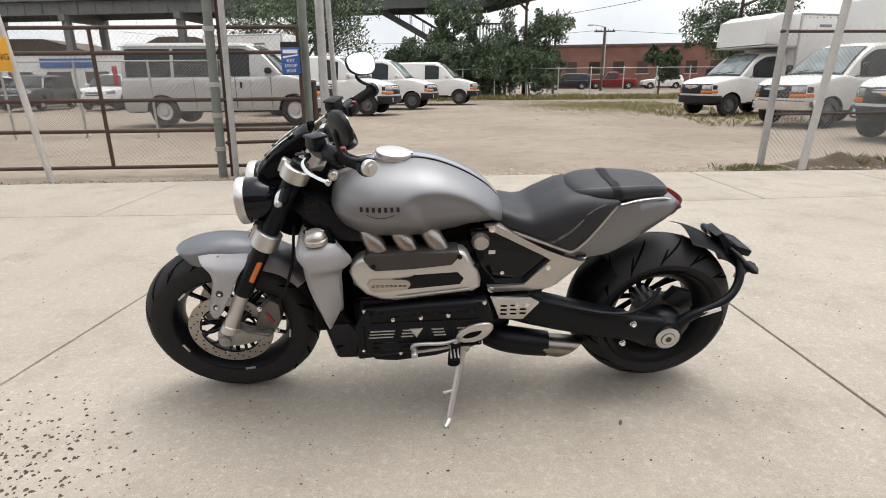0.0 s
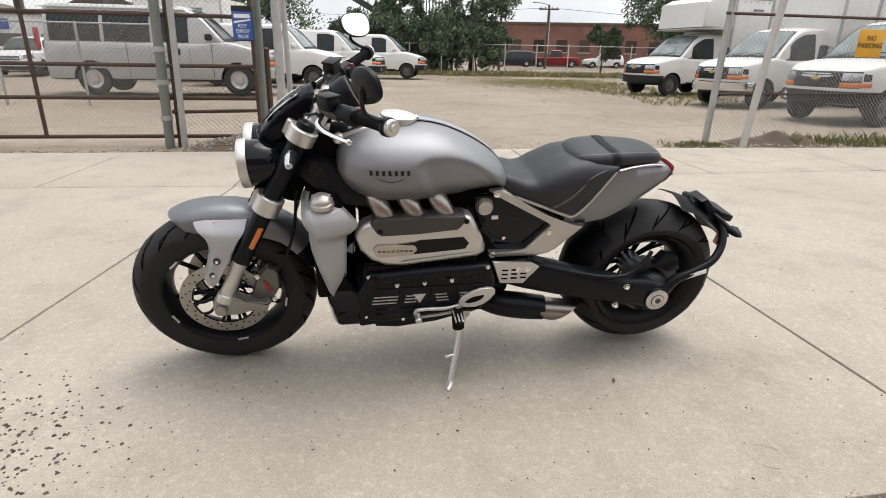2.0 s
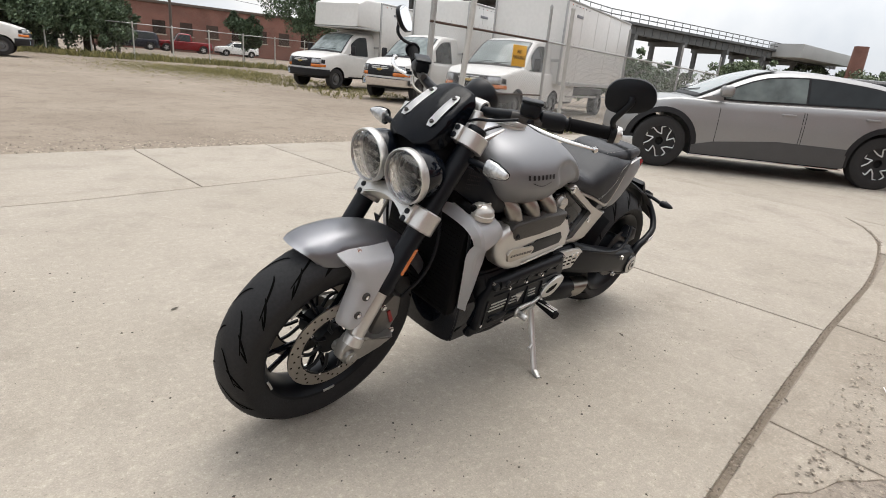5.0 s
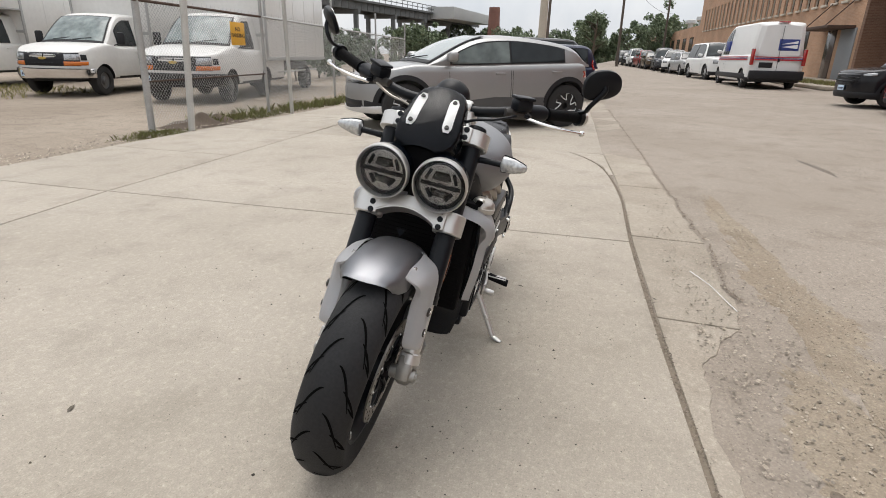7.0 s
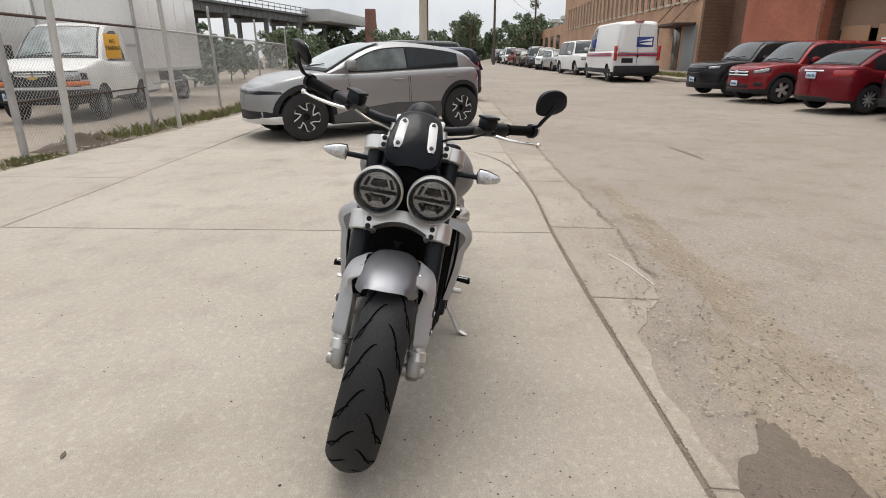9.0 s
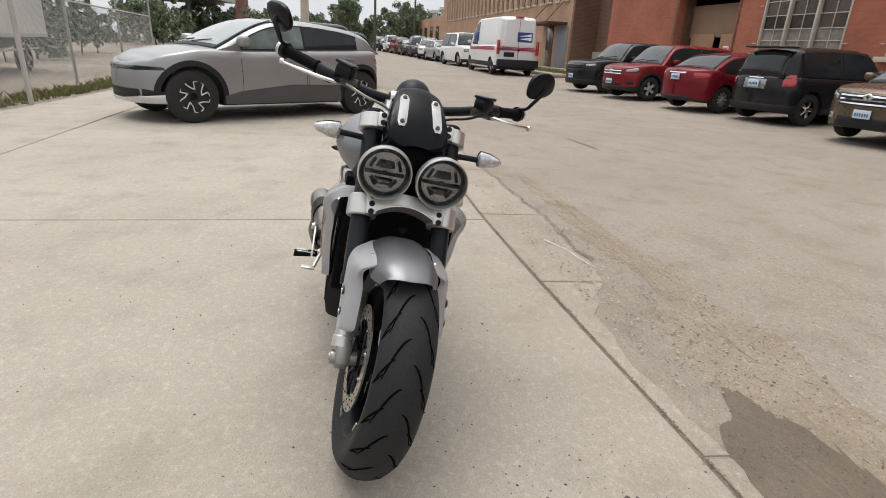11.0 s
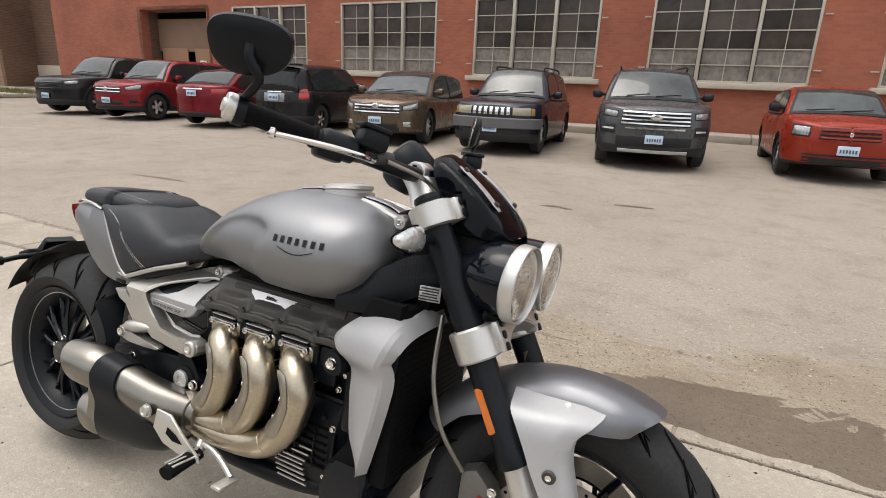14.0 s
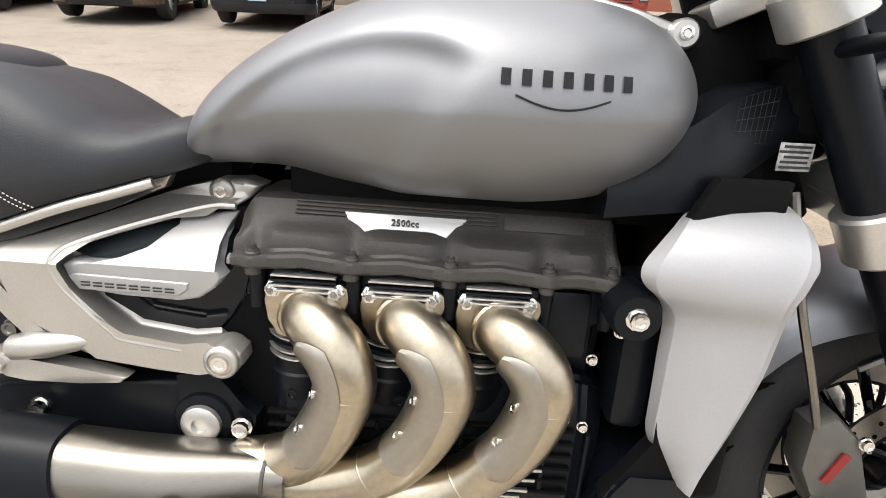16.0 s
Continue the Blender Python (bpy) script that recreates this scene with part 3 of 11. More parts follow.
box(bm, (-1.75, 5.2, 0.04), (0.22, 0.16, 0.09), R3(4, 6, 25), 0.02)
tagged(part("stone_block", bm, DIRT), "dark broken stone block lying by the gate post", "stone")


def tufts(name, spots, material, label, category):
    """Grass blades in many small tufts."""
    bm = B()
    for x, y, h in spots:
        z = lot_height(x, y)
        for _ in range(5):
            t, lean = rg.uniform(0, 6.3), rg.uniform(0.2, 0.7)
            dx, dy, w = math.cos(t), math.sin(t), h * 0.05
            hh = h * rg.uniform(0.6, 1.2)
            a = Vector((x + rg.uniform(-0.04, 0.04), y + rg.uniform(-0.04, 0.04), z - 0.01))
            b0, b1 = bm.verts.new(a + Vector((-dy * w, dx * w, 0))), bm.verts.new(a - Vector((-dy * w, dx * w, 0)))
            c0 = bm.verts.new(a + Vector((dx * lean * hh * 0.3, dy * lean * hh * 0.3, hh * 0.6)))
            c1 = bm.verts.new(a + Vector((dx * lean * hh, dy * lean * hh, hh)))
            bm.faces.new((b0, b1, c0))
            bm.faces.new((b1, c1, c0))
    return tagged(part(name, bm, material, smooth=False), label, category, kind="stuff")


spots = [(4.3 + rg.gauss(0, 0.25), 5.8 + rg.gauss(0, 0.1), rg.uniform(0.03, 0.09)) for _ in range(420)]
spots += [(rg.uniform(5.5, 17), 0, rg.uniform(0.05, 0.2)) for _ in range(900)]
spots = [(x, y or edge_y(x) + 0.35 + abs(rg.gauss(0, 0.28)), h) for x, y, h in spots]
tufts("weeds", spots, GRASS, "green and dry weeds along the foot of the fence", "weeds")
spots = [(rg.gauss(6.6, 1.9), rg.gauss(25.5, 3.2), rg.uniform(0.025, 0.07)) for _ in range(9000)]
spots += [(rg.uniform(7, 11), rg.uniform(13.5, 30), rg.uniform(0.05, 0.15)) for _ in range(1500)]
spots += [(rg.uniform(-6, 16), rg.uniform(34, 38), rg.uniform(0.15, 0.4)) for _ in range(1600)]
tufts("dry_grass", spots, mat("dry_grass", (0.27, 0.235, 0.1), 0.85, var=0.3, scale=1.2, tint=(0.17, 0.18, 0.06), rand=0.5, island=True), "patchy dry yellow grass on the lot", "grass")

# ---------------------------------------------------------------- vehicles
WHEELS = {}


def rim_of(r, w, style, side):
    """Tyre, dark barrel and the pale face of a wheel."""
    bm = B()
    lathe(bm, [(r * 0.6, -w / 2), (r * 0.68, -w * 0.49), (r * 0.72, -w * 0.5), (r * 0.9, -w * 0.48), (r * 0.975, -w * 0.42), (r, -w * 0.3), (r, w * 0.3), (r * 0.975, w * 0.42), (r * 0.9, w * 0.48), (r * 0.72, w * 0.5), (r * 0.68, w * 0.49), (r * 0.6, w / 2)], seg=36)
    o = side * w * 0.42
    cyl(bm, (0, o - side * 0.13, 0), (0, o - side * 0.1, 0), r * 0.63, seg=32)
    if style == "swirl":
        lathe(bm, [(r * 0.16, o - side * 0.02), (r * 0.64, o - side * 0.01), (r * 0.64, o - side * 0.06), (r * 0.16, o - side * 0.06)], seg=36)
    tyre = bm
    bm = B()
    if style == "swirl":
        for i in range(5):
            a = 2 * math.pi * i / 5 + 0.3
            pts = [(0.28, 0.12), (0.55, 0.02), (0.64, 0.3), (0.6, 0.56), (0.37, 0.72), (0.28, 1.12)]
            for (r0, a0), (r1, a1) in zip(pts, pts[1:]):
                p = [Vector((q * r * math.cos(a + b * 1.257), o, q * r * math.sin(a + b * 1.257))) for q, b in ((r0, a0), (r1, a1))]
                cyl(bm, p[0], p[1], 0.0095, seg=6)
    elif style == "steel":
        lathe(bm, [(r * 0.1, o + side * 0.015), (r * 0.24, o + side * 0.012), (r * 0.3, o - side * 0.04), (r * 0.42, o - side * 0.05), (r * 0.54, o - side * 0.03), (r * 0.58, o - side * 0.05), (r * 0.67, o), (r * 0.67, o - side * 0.1), (r * 0.1, o - side * 0.09)], seg=32)
        cyl(bm, (0, o - side * 0.05, 0), (0, o + side * 0.03, 0), r * 0.16, r * 0.13, seg=16)
    else:
        lathe(bm, [(r * 0.6, o - side * 0.03), (r * 0.67, o), (r * 0.67, o - side * 0.16), (r * 0.6, o - side * 0.16)], seg=36)
        n = 5 if style == "five" else 10
        for i in range(n):
            wd = r * (0.15 if n == 5 else 0.07)
            vs = box(bm, (r * 0.35, 0, 0), (r * 0.6, 0.03, wd * 2), bevel=0.008)
            for v in vs:
                v.co.z *= 0.62 + 0.55 * v.co.x / r
            bmesh.ops.transform(bm, matrix=Matrix.Translation((0, o - side * 0.025, 0)) @ Matrix.Rotation(-2 * math.pi * i / n, 4, "Y"), verts=vs)
        cyl(bm, (0, o - side * 0.06, 0), (0, o + side * 0.004, 0), r * 0.15, r * 0.12, seg=16)
    return tyre, bm


def car_wheel(parent, x, y, r, w, style, rim_mat, side):
    """A wheel with tyre and rim; the outer face looks to side (+1 or -1) in y."""
    key = (r, w, style, rim_mat.name, side)
    if key not in WHEELS:
        tyre, face = rim_of(r, w, style, side)
        WHEELS[key] = (part("tyre", tyre, TYRE), part("rim", face, rim_mat))
    wheel = new("wheel")
    wheel.parent = parent
    wheel.matrix_local = pose(x, y, r)
    for src in WHEELS[key]:
        ob = src if src.parent is None else new(src.name.split(".")[0], src.data)
        ob.parent = wheel
    return wheel


class Shell:
    """The outer skin of a vehicle: a rounded plan outline with a profile up its side."""

    def __init__(self, L, W, sill, top, r, xf, xr, nf, nr, tuck):
        self.a, self.b, self.sill, self.top, self.nf, self.nr, self.tuck = L / 2, W / 2, sill, top, nf, nr, tuck
        self.r, self.ra, self.axles = r, r + 0.055, (xf, xr)
        xs = {round(self.a * c, 4) for c in np.linspace(-0.8, 0.8, 25)} | {round(c + self.ra * math.cos(math.pi * k / 14), 4) for c in self.axles for k in range(15)} | {round(c + s * self.ra * 0.9995, 4) for c in self.axles for s in (-1, 1)}
        pts = [(x, self.half(x)) for x in xs if abs(x) < 0.985 * self.a]
        for k in range(1, 18):
            t = 0.5 * math.pi * k / 18
            for s in (1, -1):
                e = self.a - self.straight(s)
                pts.append((s * (self.straight(s) + e * math.cos(t) ** (2 / 2.5)), self.b * math.sin(t) ** (2 / 2.5)))
        pts += [(self.a, 0.02), (-self.a, 0.02)]
        self.line = sorted(set(pts), key=lambda p: (-p[0], p[1] if p[0] > 0 else -p[1]))
        seg = [math.dist(p, q) for p, q in zip(self.line, self.line[1:])]
        self.arc = np.r_[0.02, 0.02 + np.cumsum(seg)]

    def straight(self, x):
        """How far from the middle the flanks run straight before the corner rounds in."""
        return self.a * (1 - 1.5 / (self.nf if x > 0 else self.nr))

    def half(self, x):
        c = self.straight(x)
        return self.b * max(0.0, 1 - (max(0.0, abs(x) - c) / (self.a - c)) ** 2.5) ** (1 / 2.5)

    def ztop(self, x):
        return ease1(x, self.top)

    def bottom(self, x, y):
        z = self.sill + 0.05 * max(0.0, (abs(x) - 0.86 * self.a) / (0.14 * self.a))
        for c in self.axles:
            d = self.ra ** 2 - (x - c) ** 2
            if d > 0 and y > 0.5 * self.b:
                z = max(z, self.r + math.sqrt(d))
        return z

    def normal(self, x, y):
        c = self.straight(x)
        v = Vector((math.copysign((max(0.0, abs(x) - c) / (self.a - c)) ** 1.5 / (self.a - c), x), (y / self.b) ** 1.5 / self.b, 0))
        return v.normalized() if v.length > 1e-9 else Vector((math.copysign(1, x), 0, 0))

    def inset(self, f):
        return self.tuck * lerp1(f, [(0, 0.06), (0.07, 0.022), (0.22, 0.008), (0.42, 0.0), (0.6, 0.0), (0.7, 0.004), (0.78, 0.018), (0.86, 0.02), (0.94, 0.036), (0.98, 0.062), (1.0, 0.1)])

    def skin(self, x, y, z, off=0.0):
        f = (z - self.sill) / max(0.1, self.ztop(x) - self.sill)
        n = self.normal(x, y)
        return Vector((x, y, z)) - n * (self.inset(min(1.0, max(0.0, f))) - off)

    def at(self, s, z, off, end=1):
        """A place on the skin: s metres round from the middle of the nose (end=1) or the tail (-1), signed to +y."""
        q = abs(s)
        d = q if end > 0 else self.arc[-1] + 0.02 - q
        x, y = float(np.interp(d, self.arc, [p[0] for p in self.line])), float(np.interp(d, self.arc, [p[1] for p in self.line]))
        if q < 0.02:
            y = q
        p = self.skin(x, y, z, off)
        return Vector((p.x, -p.y if s < 0 else p.y, p.z))


def patch(ob, sk, name, s0, s1, z0, z1, material, off=0.008, thick=0.012, end=1, label="", n=10, crown=0.0):
    """A piece that follows the skin from s0 to s1 round the nose or tail. z0, z1: (low, high) at either end."""
    bm = B()
    rows = []
    for i in range(n + 1):
        t = i / n
        lo, hi = z0[0] + (z1[0] - z0[0]) * t, z0[1] + (z1[1] - z0[1]) * t + crown * math.sin(math.pi * t)
        e = 0.0 if 0 < i < n else 0.5
        rows.append([sk.at(s0 + (s1 - s0) * t, lo + (hi - lo) * v, off - (thick * 0.6 if v in (0, 1) or e else 0), end) for v in (0, 0.08, 0.5, 0.92, 1)])
    grid_faces(bm, rows)
    return part(name, bm, material, ob, label, angle=0.9)


def plate_on(ob, sk, s, z, end=1, w=0.3):
    """A number plate with bars in place of its characters."""
    c = sk.at(s, z, 0.035, end)
    bm = B()
    box(bm, c, (0.014, w, 0.15), bevel=0.004)
    p = part("number_plate", bm, PLATE, ob, "pale blue number plate")
    bm = B()
    for i in range(6):
        box(bm, c + Vector((end * 0.009, -w * 0.35 + i * w * 0.14, -0.01)), (0.006, w * 0.075, 0.055))
    part("plate_bars", bm, PLATEBAR, p)


def both(ob, sk, name, s0, s1, z0, z1, material, **k):
    for s in (-1, 1):
        patch(ob, sk, name, s * s0, s * s1, z0, z1, material, **k)


def car(name, label, category, m, L, W, H, wb, r, front, top, roof, color, style="five", rim=None, sill=0.23, group="", windows=((0.1, 0.47), (0.5, 0.86)),
        clad=None, lamps=None, grille=None, tail=None, rails=False, plate_end=0, mirrors=True, extra=None, shield=None, front_glass=None, kind="", rear_glass=True, bumpers=None,
        nf=4.2, nr=4.6, tuck=1.0, band=True, bow=0.13, lean=0.32):
    """A vehicle with its nose to +x. front: x of the front axle. top: (x, z) of bonnet, belt and boot line. roof: (x, z) of the cabin's outline."""
    car_ob = thing(name, label, category, m, group, kind)
    rim = rim or RIM
    xf, xr = front, front - wb
    top, roof = sorted(top), sorted(roof)
    nose_z, tail_z = ease1(L / 2 - 0.25, top), ease1(-L / 2 + 0.12, top)
    top = [(-L / 2, tail_z - 0.01)] + [p for p in top if -L / 2 + 0.1 < p[0] < L / 2 - 0.25] + [(L / 2 - 0.25, nose_z), (L / 2 - 0.1, nose_z - 0.03), (L / 2, nose_z - 0.075)]
    sk = Shell(L, W, sill, top, r, xf, xr, nf, nr, tuck)
    fs = (0.0, 0.035, 0.08, 0.2, 0.32, 0.45, 0.58, 0.68, 0.76, 0.84, 0.9, 0.95, 0.98, 1.0)
    bm = B()
    rows = []
    for x, y in sk.line:
        zb, zt = sk.bottom(x, y), sk.ztop(x)
        side = [sk.skin(x, y, max(zb, sill + (zt - sill) * f)) for f in fs]
        side = [p if p.z > zb + 0.0005 * i else Vector((p.x, p.y, zb + 0.0005 * i)) for i, p in enumerate(side)]
        ex, ey, ez = side[-1]
        crown = 0.03 * min(1.0, y / (0.6 * sk.b))
        over = [Vector((ex, ey * q, ez + crown * (1 - q ** 2))) for q in (0.85, 0.55, 0.2)]
        rows.append([Vector((p.x, -p.y, p.z)) for p in side] + [Vector((p.x, -p.y, p.z)) for p in over] + list(reversed(over)) + list(reversed(side)))
    grid_faces(bm, rows, closed=True)
    bmesh.ops.recalc_face_normals(bm, faces=bm.faces)
    bm.normal_update()
    for f in bm.faces:
        c = f.calc_center_median()
        if f.normal.z < -0.45 or (clad and c.z < sill + 0.17 * (ease1(c.x, top) - sill)) or (abs(f.normal.x) > 0.6 and abs(c.x) < 0.8 * sk.a and c.z < 2 * r):
            f.material_index = 1
    part("body", bm, (color, BLACKTRIM), car_ob, angle=0.55)
    # cabin
    x0, x1 = roof[0][0], roof[-1][0]
    zr = lambda x: ease1(x, roof)
    belt = lerp1(0, top)
    xm = (x0 + x1) / 2
    tumble = lambda z: lean * max(0.0, z - belt) ** 1.25 / max(0.2, H - belt) ** 0.25
    base = lambda x: min(sk.half(x), sk.b) - 0.085 * tuck if abs(x) < 0.8 * sk.a else max(sk.half(x) - 0.085 * tuck, 0.8 * sk.b - 0.08)
    wsec = lambda x, z: base(x) - tumble(z)

    def bend(x, y):
        q = (y / sk.b) ** 2
        return x - (bow if x > xm else -bow * 0.7) * q * min(1.0, abs(x - xm) / abs((x1 if x > xm else x0) - xm)) ** 2

    def cab_ring(x):
        zt, zb = zr(x), ease1(x, top) - 0.04
        zt = max(zt, zb + 0.02)
        pts = [(wsec(x, zb), zb)] + [(wsec(x, zb + q * (zt - zb)), zb + q * (zt - zb)) for q in (0.3, 0.6)] + [(wsec(x, zt - 0.07), max(zt - 0.07, zb + 0.01)), (wsec(x, zt) - 0.025, zt - 0.028), (wsec(x, zt) - 0.085, zt - 0.004), (wsec(x, zt) * 0.5, zt + 0.02)]
        ring = [(x, -y, z) for y, z in pts] + [(x, 0, zt + 0.03)] + [(x, y, z) for y, z in reversed(pts)]
        return [(bend(px, py), py, pz) for px, py, pz in ring]

    cx = sorted({*np.linspace(x0, x1, 40).round(3).tolist(), *[x for x, _ in roof]})
    bm = B()
    grid_faces(bm, [cab_ring(x) for x in cx], closed=True)
    part("cabin", bm, color, car_ob, angle=0.5)

    def side_sheet(xa, xb, lo, hi, off, material, nm, side):
        bm = B()
        rows = []
        for x in np.linspace(xa, xb, 13):
            zb = ease1(x, top) + lo
            zt = max(zr(x) - hi, zb + 0.012)
            rows.append([(bend(x, wsec(x, z)), side * (wsec(x, z) + off), z) for z in np.linspace(zb, zt, 6)])
        grid_faces(bm, rows)
        part(nm, bm, material, car_ob)

    for side in (-1, 1):
        xs_ = [x1 + (x0 - x1) * q for a, b in windows for q in (a, b)]
        if band:
            side_sheet(max(xs_) + 0.03, min(xs_) - 0.03, 0.008, 0.072, 0.006, BLACKTRIM, "window_trim", side)
        for a, b in windows:
            xa, xb = x1 + (x0 - x1) * a, x1 + (x0 - x1) * b
            if not band:
                side_sheet(xa + 0.025, xb - 0.025, 0.015, 0.15, 0.006, BLACKTRIM, "window_trim", side)
            side_sheet(xa, xb, 0.03, 0.092 if band else 0.17, 0.011, front_glass if front_glass and a == windows[0][0] else CARGLASS, "side_window", side)
    # windscreen and rear window, each in a dark surround
    for nm, (ax, az), (bx, bz), glass in (("windscreen", roof[-1], roof[-2], shield or CARGLASS2), ("rear_window", roof[0], roof[1], CARGLASS)):
        if nm == "rear_window" and not rear_glass:
            continue
        s = 1 if nm == "windscreen" else -1
        nrm = Vector((s * abs(bz - az), 0, abs(bx - ax))).normalized()
        for pn, t0, t1, gap, off, mt in (("screen_trim", 0.03, 0.985, 0.055, 0.008, BLACKTRIM), (nm, 0.1, 0.93, 0.1, 0.014, glass)):
            bm = B()
            rows = []
            for t in np.linspace(t0, t1, 9):
                x = ax + (bx - ax) * t
                z = zr(x)
                w = wsec(x, z) - gap
                rows.append([Vector((bend(x, w * k), w * k, z + 0.03 * (1 - abs(k)) ** 0.7 if abs(k) < 1 else z - 0.004)) + nrm * (off + 0.004) for k in np.linspace(-1, 1, 13)])
            grid_faces(bm, rows)
            part(pn, bm, mt, car_ob)
        if nm == "windscreen":
            for y0_, y1_ in ((0.05, 0.52), (-0.5, -0.06)):
                bm = B()
                p = [Vector((bend(x, y), y, zr(x) + 0.03)) + nrm * 0.022 for x, y in ((ax + (bx - ax) * 0.1, y0_), (ax + (bx - ax) * 0.17, y1_))]
                cyl(bm, p[0], p[1], 0.008, seg=5)
                part("wiper", bm, BLACKTRIM, car_ob)
    for x in (xf, xr):
        for s in (-1, 1):
            car_wheel(car_ob, x, s * (W / 2 - 0.148), r, 0.225, style, rim, s)
    if clad:
        for x in (xf, xr):
            for s in (-1, 1):
                bm = B()
                rows = []
                for k in range(21):
                    a = math.pi * (k / 20 * 1.14 - 0.07)
                    row = []
                    for q, o in ((sk.ra - 0.006, -0.03), (sk.ra, 0.01), (sk.ra + 0.07, 0.01), (sk.ra + 0.08, -0.01)):
                        X, Z = x + q * math.cos(a), max(r + q * math.sin(a), sill - 0.01)
                        p = sk.skin(X, sk.half(X), Z, o)
                        row.append((p.x, s * p.y, Z))
                    rows.append(row)
                grid_faces(bm, rows)
                part("arch_trim", bm, clad, car_ob)
    if mirrors:
        for s in (-1, 1):
            x = x1 - 0.5
            z = ease1(x, top) + 0.12
            y = s * wsec(x, z)
            bm = B()
            rows = []
            for t, wx, wz in ((0.0, 0.03, 0.025), (0.25, 0.035, 0.03), (0.35, 0.085, 0.065), (0.6, 0.1, 0.08), (0.9, 0.085, 0.072), (1.0, 0.05, 0.045)):
                rows.append([(x + 0.03 * t + wx * math.copysign(abs(math.cos(q)) ** 0.6, math.cos(q)), y + s * 0.26 * t, z + 0.02 * t + wz * math.copysign(abs(math.sin(q)) ** 0.7, math.sin(q))) for q in (2 * math.pi * k / 16 for k in range(16))])
            grid_faces(bm, rows, closed=True)
            part("wing_mirror", bm, BLACKTRIM if mirrors == "black" else color, car_ob)
    for y, z, w, h, tilt in lamps or ():
        dz = math.tan(radians(-tilt)) * w
        both(car_ob, sk, "headlamp", y - w * 0.55, y + w * 0.62, (z - h / 2, z + h / 2 - dz * 0.2), (z - h / 2 + dz * 0.6, z + h / 2 + dz), BLACKTRIM, off=0.006)
        both(car_ob, sk, "headlamp_lens", y - w * 0.45, y + w * 0.5, (z - h * 0.36, z + h * 0.36 - dz * 0.2), (z - h * 0.34 + dz * 0.6, z + h * 0.36 + dz), LAMPGLASS, off=0.013)
    if grille:
        z, w, h, bars, bar_mat = grille
        g = patch(car_ob, sk, "grille", -w / 2, w / 2, (z - h / 2, z + h / 2), (z - h / 2, z + h / 2), BLACKTRIM, off=0.01, n=14)
        for k in range(abs(bars)):
            if bars > 0:
                zz = z - h / 2 + h * (k + 0.5) / bars
                hh = min(0.016, h / bars * 0.24)
                patch(g, sk, "grille_bar", -w * 0.48, w * 0.48, (zz - hh, zz + hh), (zz - hh, zz + hh), bar_mat, off=0.026, n=14)
            else:
                c, hw = -w / 2 + w * (k + 0.5) / -bars, w / -bars * 0.28
                patch(g, sk, "grille_bar", c - hw, c + hw, (z - h * 0.42, z + h * 0.42), (z - h * 0.42, z + h * 0.42), bar_mat, off=0.026, n=4)
    for y, z, w, h in tail or ():
        both(car_ob, sk, "tail_lamp", y - w / 2, y + w * 0.75, (z - h / 2, z + h / 2), (z - h / 2 + 0.02, z + h / 2), REDLAMP, off=0.014, end=-1)
    if rails:
        for s in (-1, 1):
            bm = B()
            a, b = roof[-2][0] - 0.15, roof[1][0] + 0.1
            ya, yb = s * (wsec(a, H) - 0.06), s * (wsec(b, H) - 0.06)
            tube(bm, [(a, ya, zr(a) - 0.01), (a - 0.15, ya, H + 0.05), (b + 0.15, yb, H + 0.045), (b, yb, zr(b) - 0.01)], 0.018, 6)
            part("roof_rail", bm, BLACKTRIM, car_ob)
    zl = sill + 0.02
    if bumpers is None:
        for e in (1, -1):
            patch(car_ob, sk, "bumper", -0.62 * W, 0.62 * W, (zl, zl + 0.17), (zl, zl + 0.17), clad or BLACKTRIM, off=0.022, end=e, n=20)
    else:
        patch(car_ob, sk, "lower_intake", -0.3 * W, 0.3 * W, (zl + 0.03, zl + 0.13), (zl + 0.03, zl + 0.13), BLACKTRIM, off=0.006, n=12)
        patch(car_ob, sk, "lower_valance", -0.35 * W, 0.35 * W, (zl, zl + 0.12), (zl, zl + 0.12), BLACKTRIM, off=0.006, end=-1, n=12)
    for s in (-1, 1):
        for x in {round(x1 + (x0 - x1) * f, 3) for a, b in windows[:2] for f in (a, b)}:
            if min(abs(x - xf), abs(x - xr)) < sk.ra or color is TRUCKWHITE:
                continue
            bm = B()
            grid_faces(bm, [[(x + o, s * sk.skin(x, sk.half(x), z, 0.002).y, z) for o in (-0.004, 0.004)] for z in np.linspace(sill + 0.05, ease1(x, top) - 0.02, 9)])
            part("door_seam", bm, BLACKTRIM, car_ob)
        for a, b in windows[:2]:
            bm = B()
            x = x1 + (x0 - x1) * (b - 0.06)
            z = ease1(x, top) - 0.14
            box(bm, (x, s * (sk.skin(x, sk.half(x), z).y + 0.012), z), (0.19, 0.025, 0.03), bevel=0.01)
            part("door_handle", bm, color, car_ob)
    if plate_end:
        plate_on(car_ob, sk, 0.0, 0.52 if plate_end == 1 else 0.85, plate_end)
    if extra:
        extra(car_ob, L, W, H, sk)
    return car_ob


def at(x, y, heading, z=None):
    return pose(x, y, (level(x, y) if z is None else z) - 0.012, 0, 0, heading)


def by_axle(x, y, heading, front, size=0.9):
    """The pose for a car whose front axle's middle stands at x, y."""
    h = radians(heading)
    return at(x - size * front * math.cos(h), y - size * front * math.sin(h), heading) @ Matrix.Diagonal((size, size, size, 1))


def bar(ob, name, c, s, material, bevel=0.01, label="", rot=None):
    bm = B()
    box(bm, c, s, rot, bevel)
    return part(name, bm, material, ob, label)


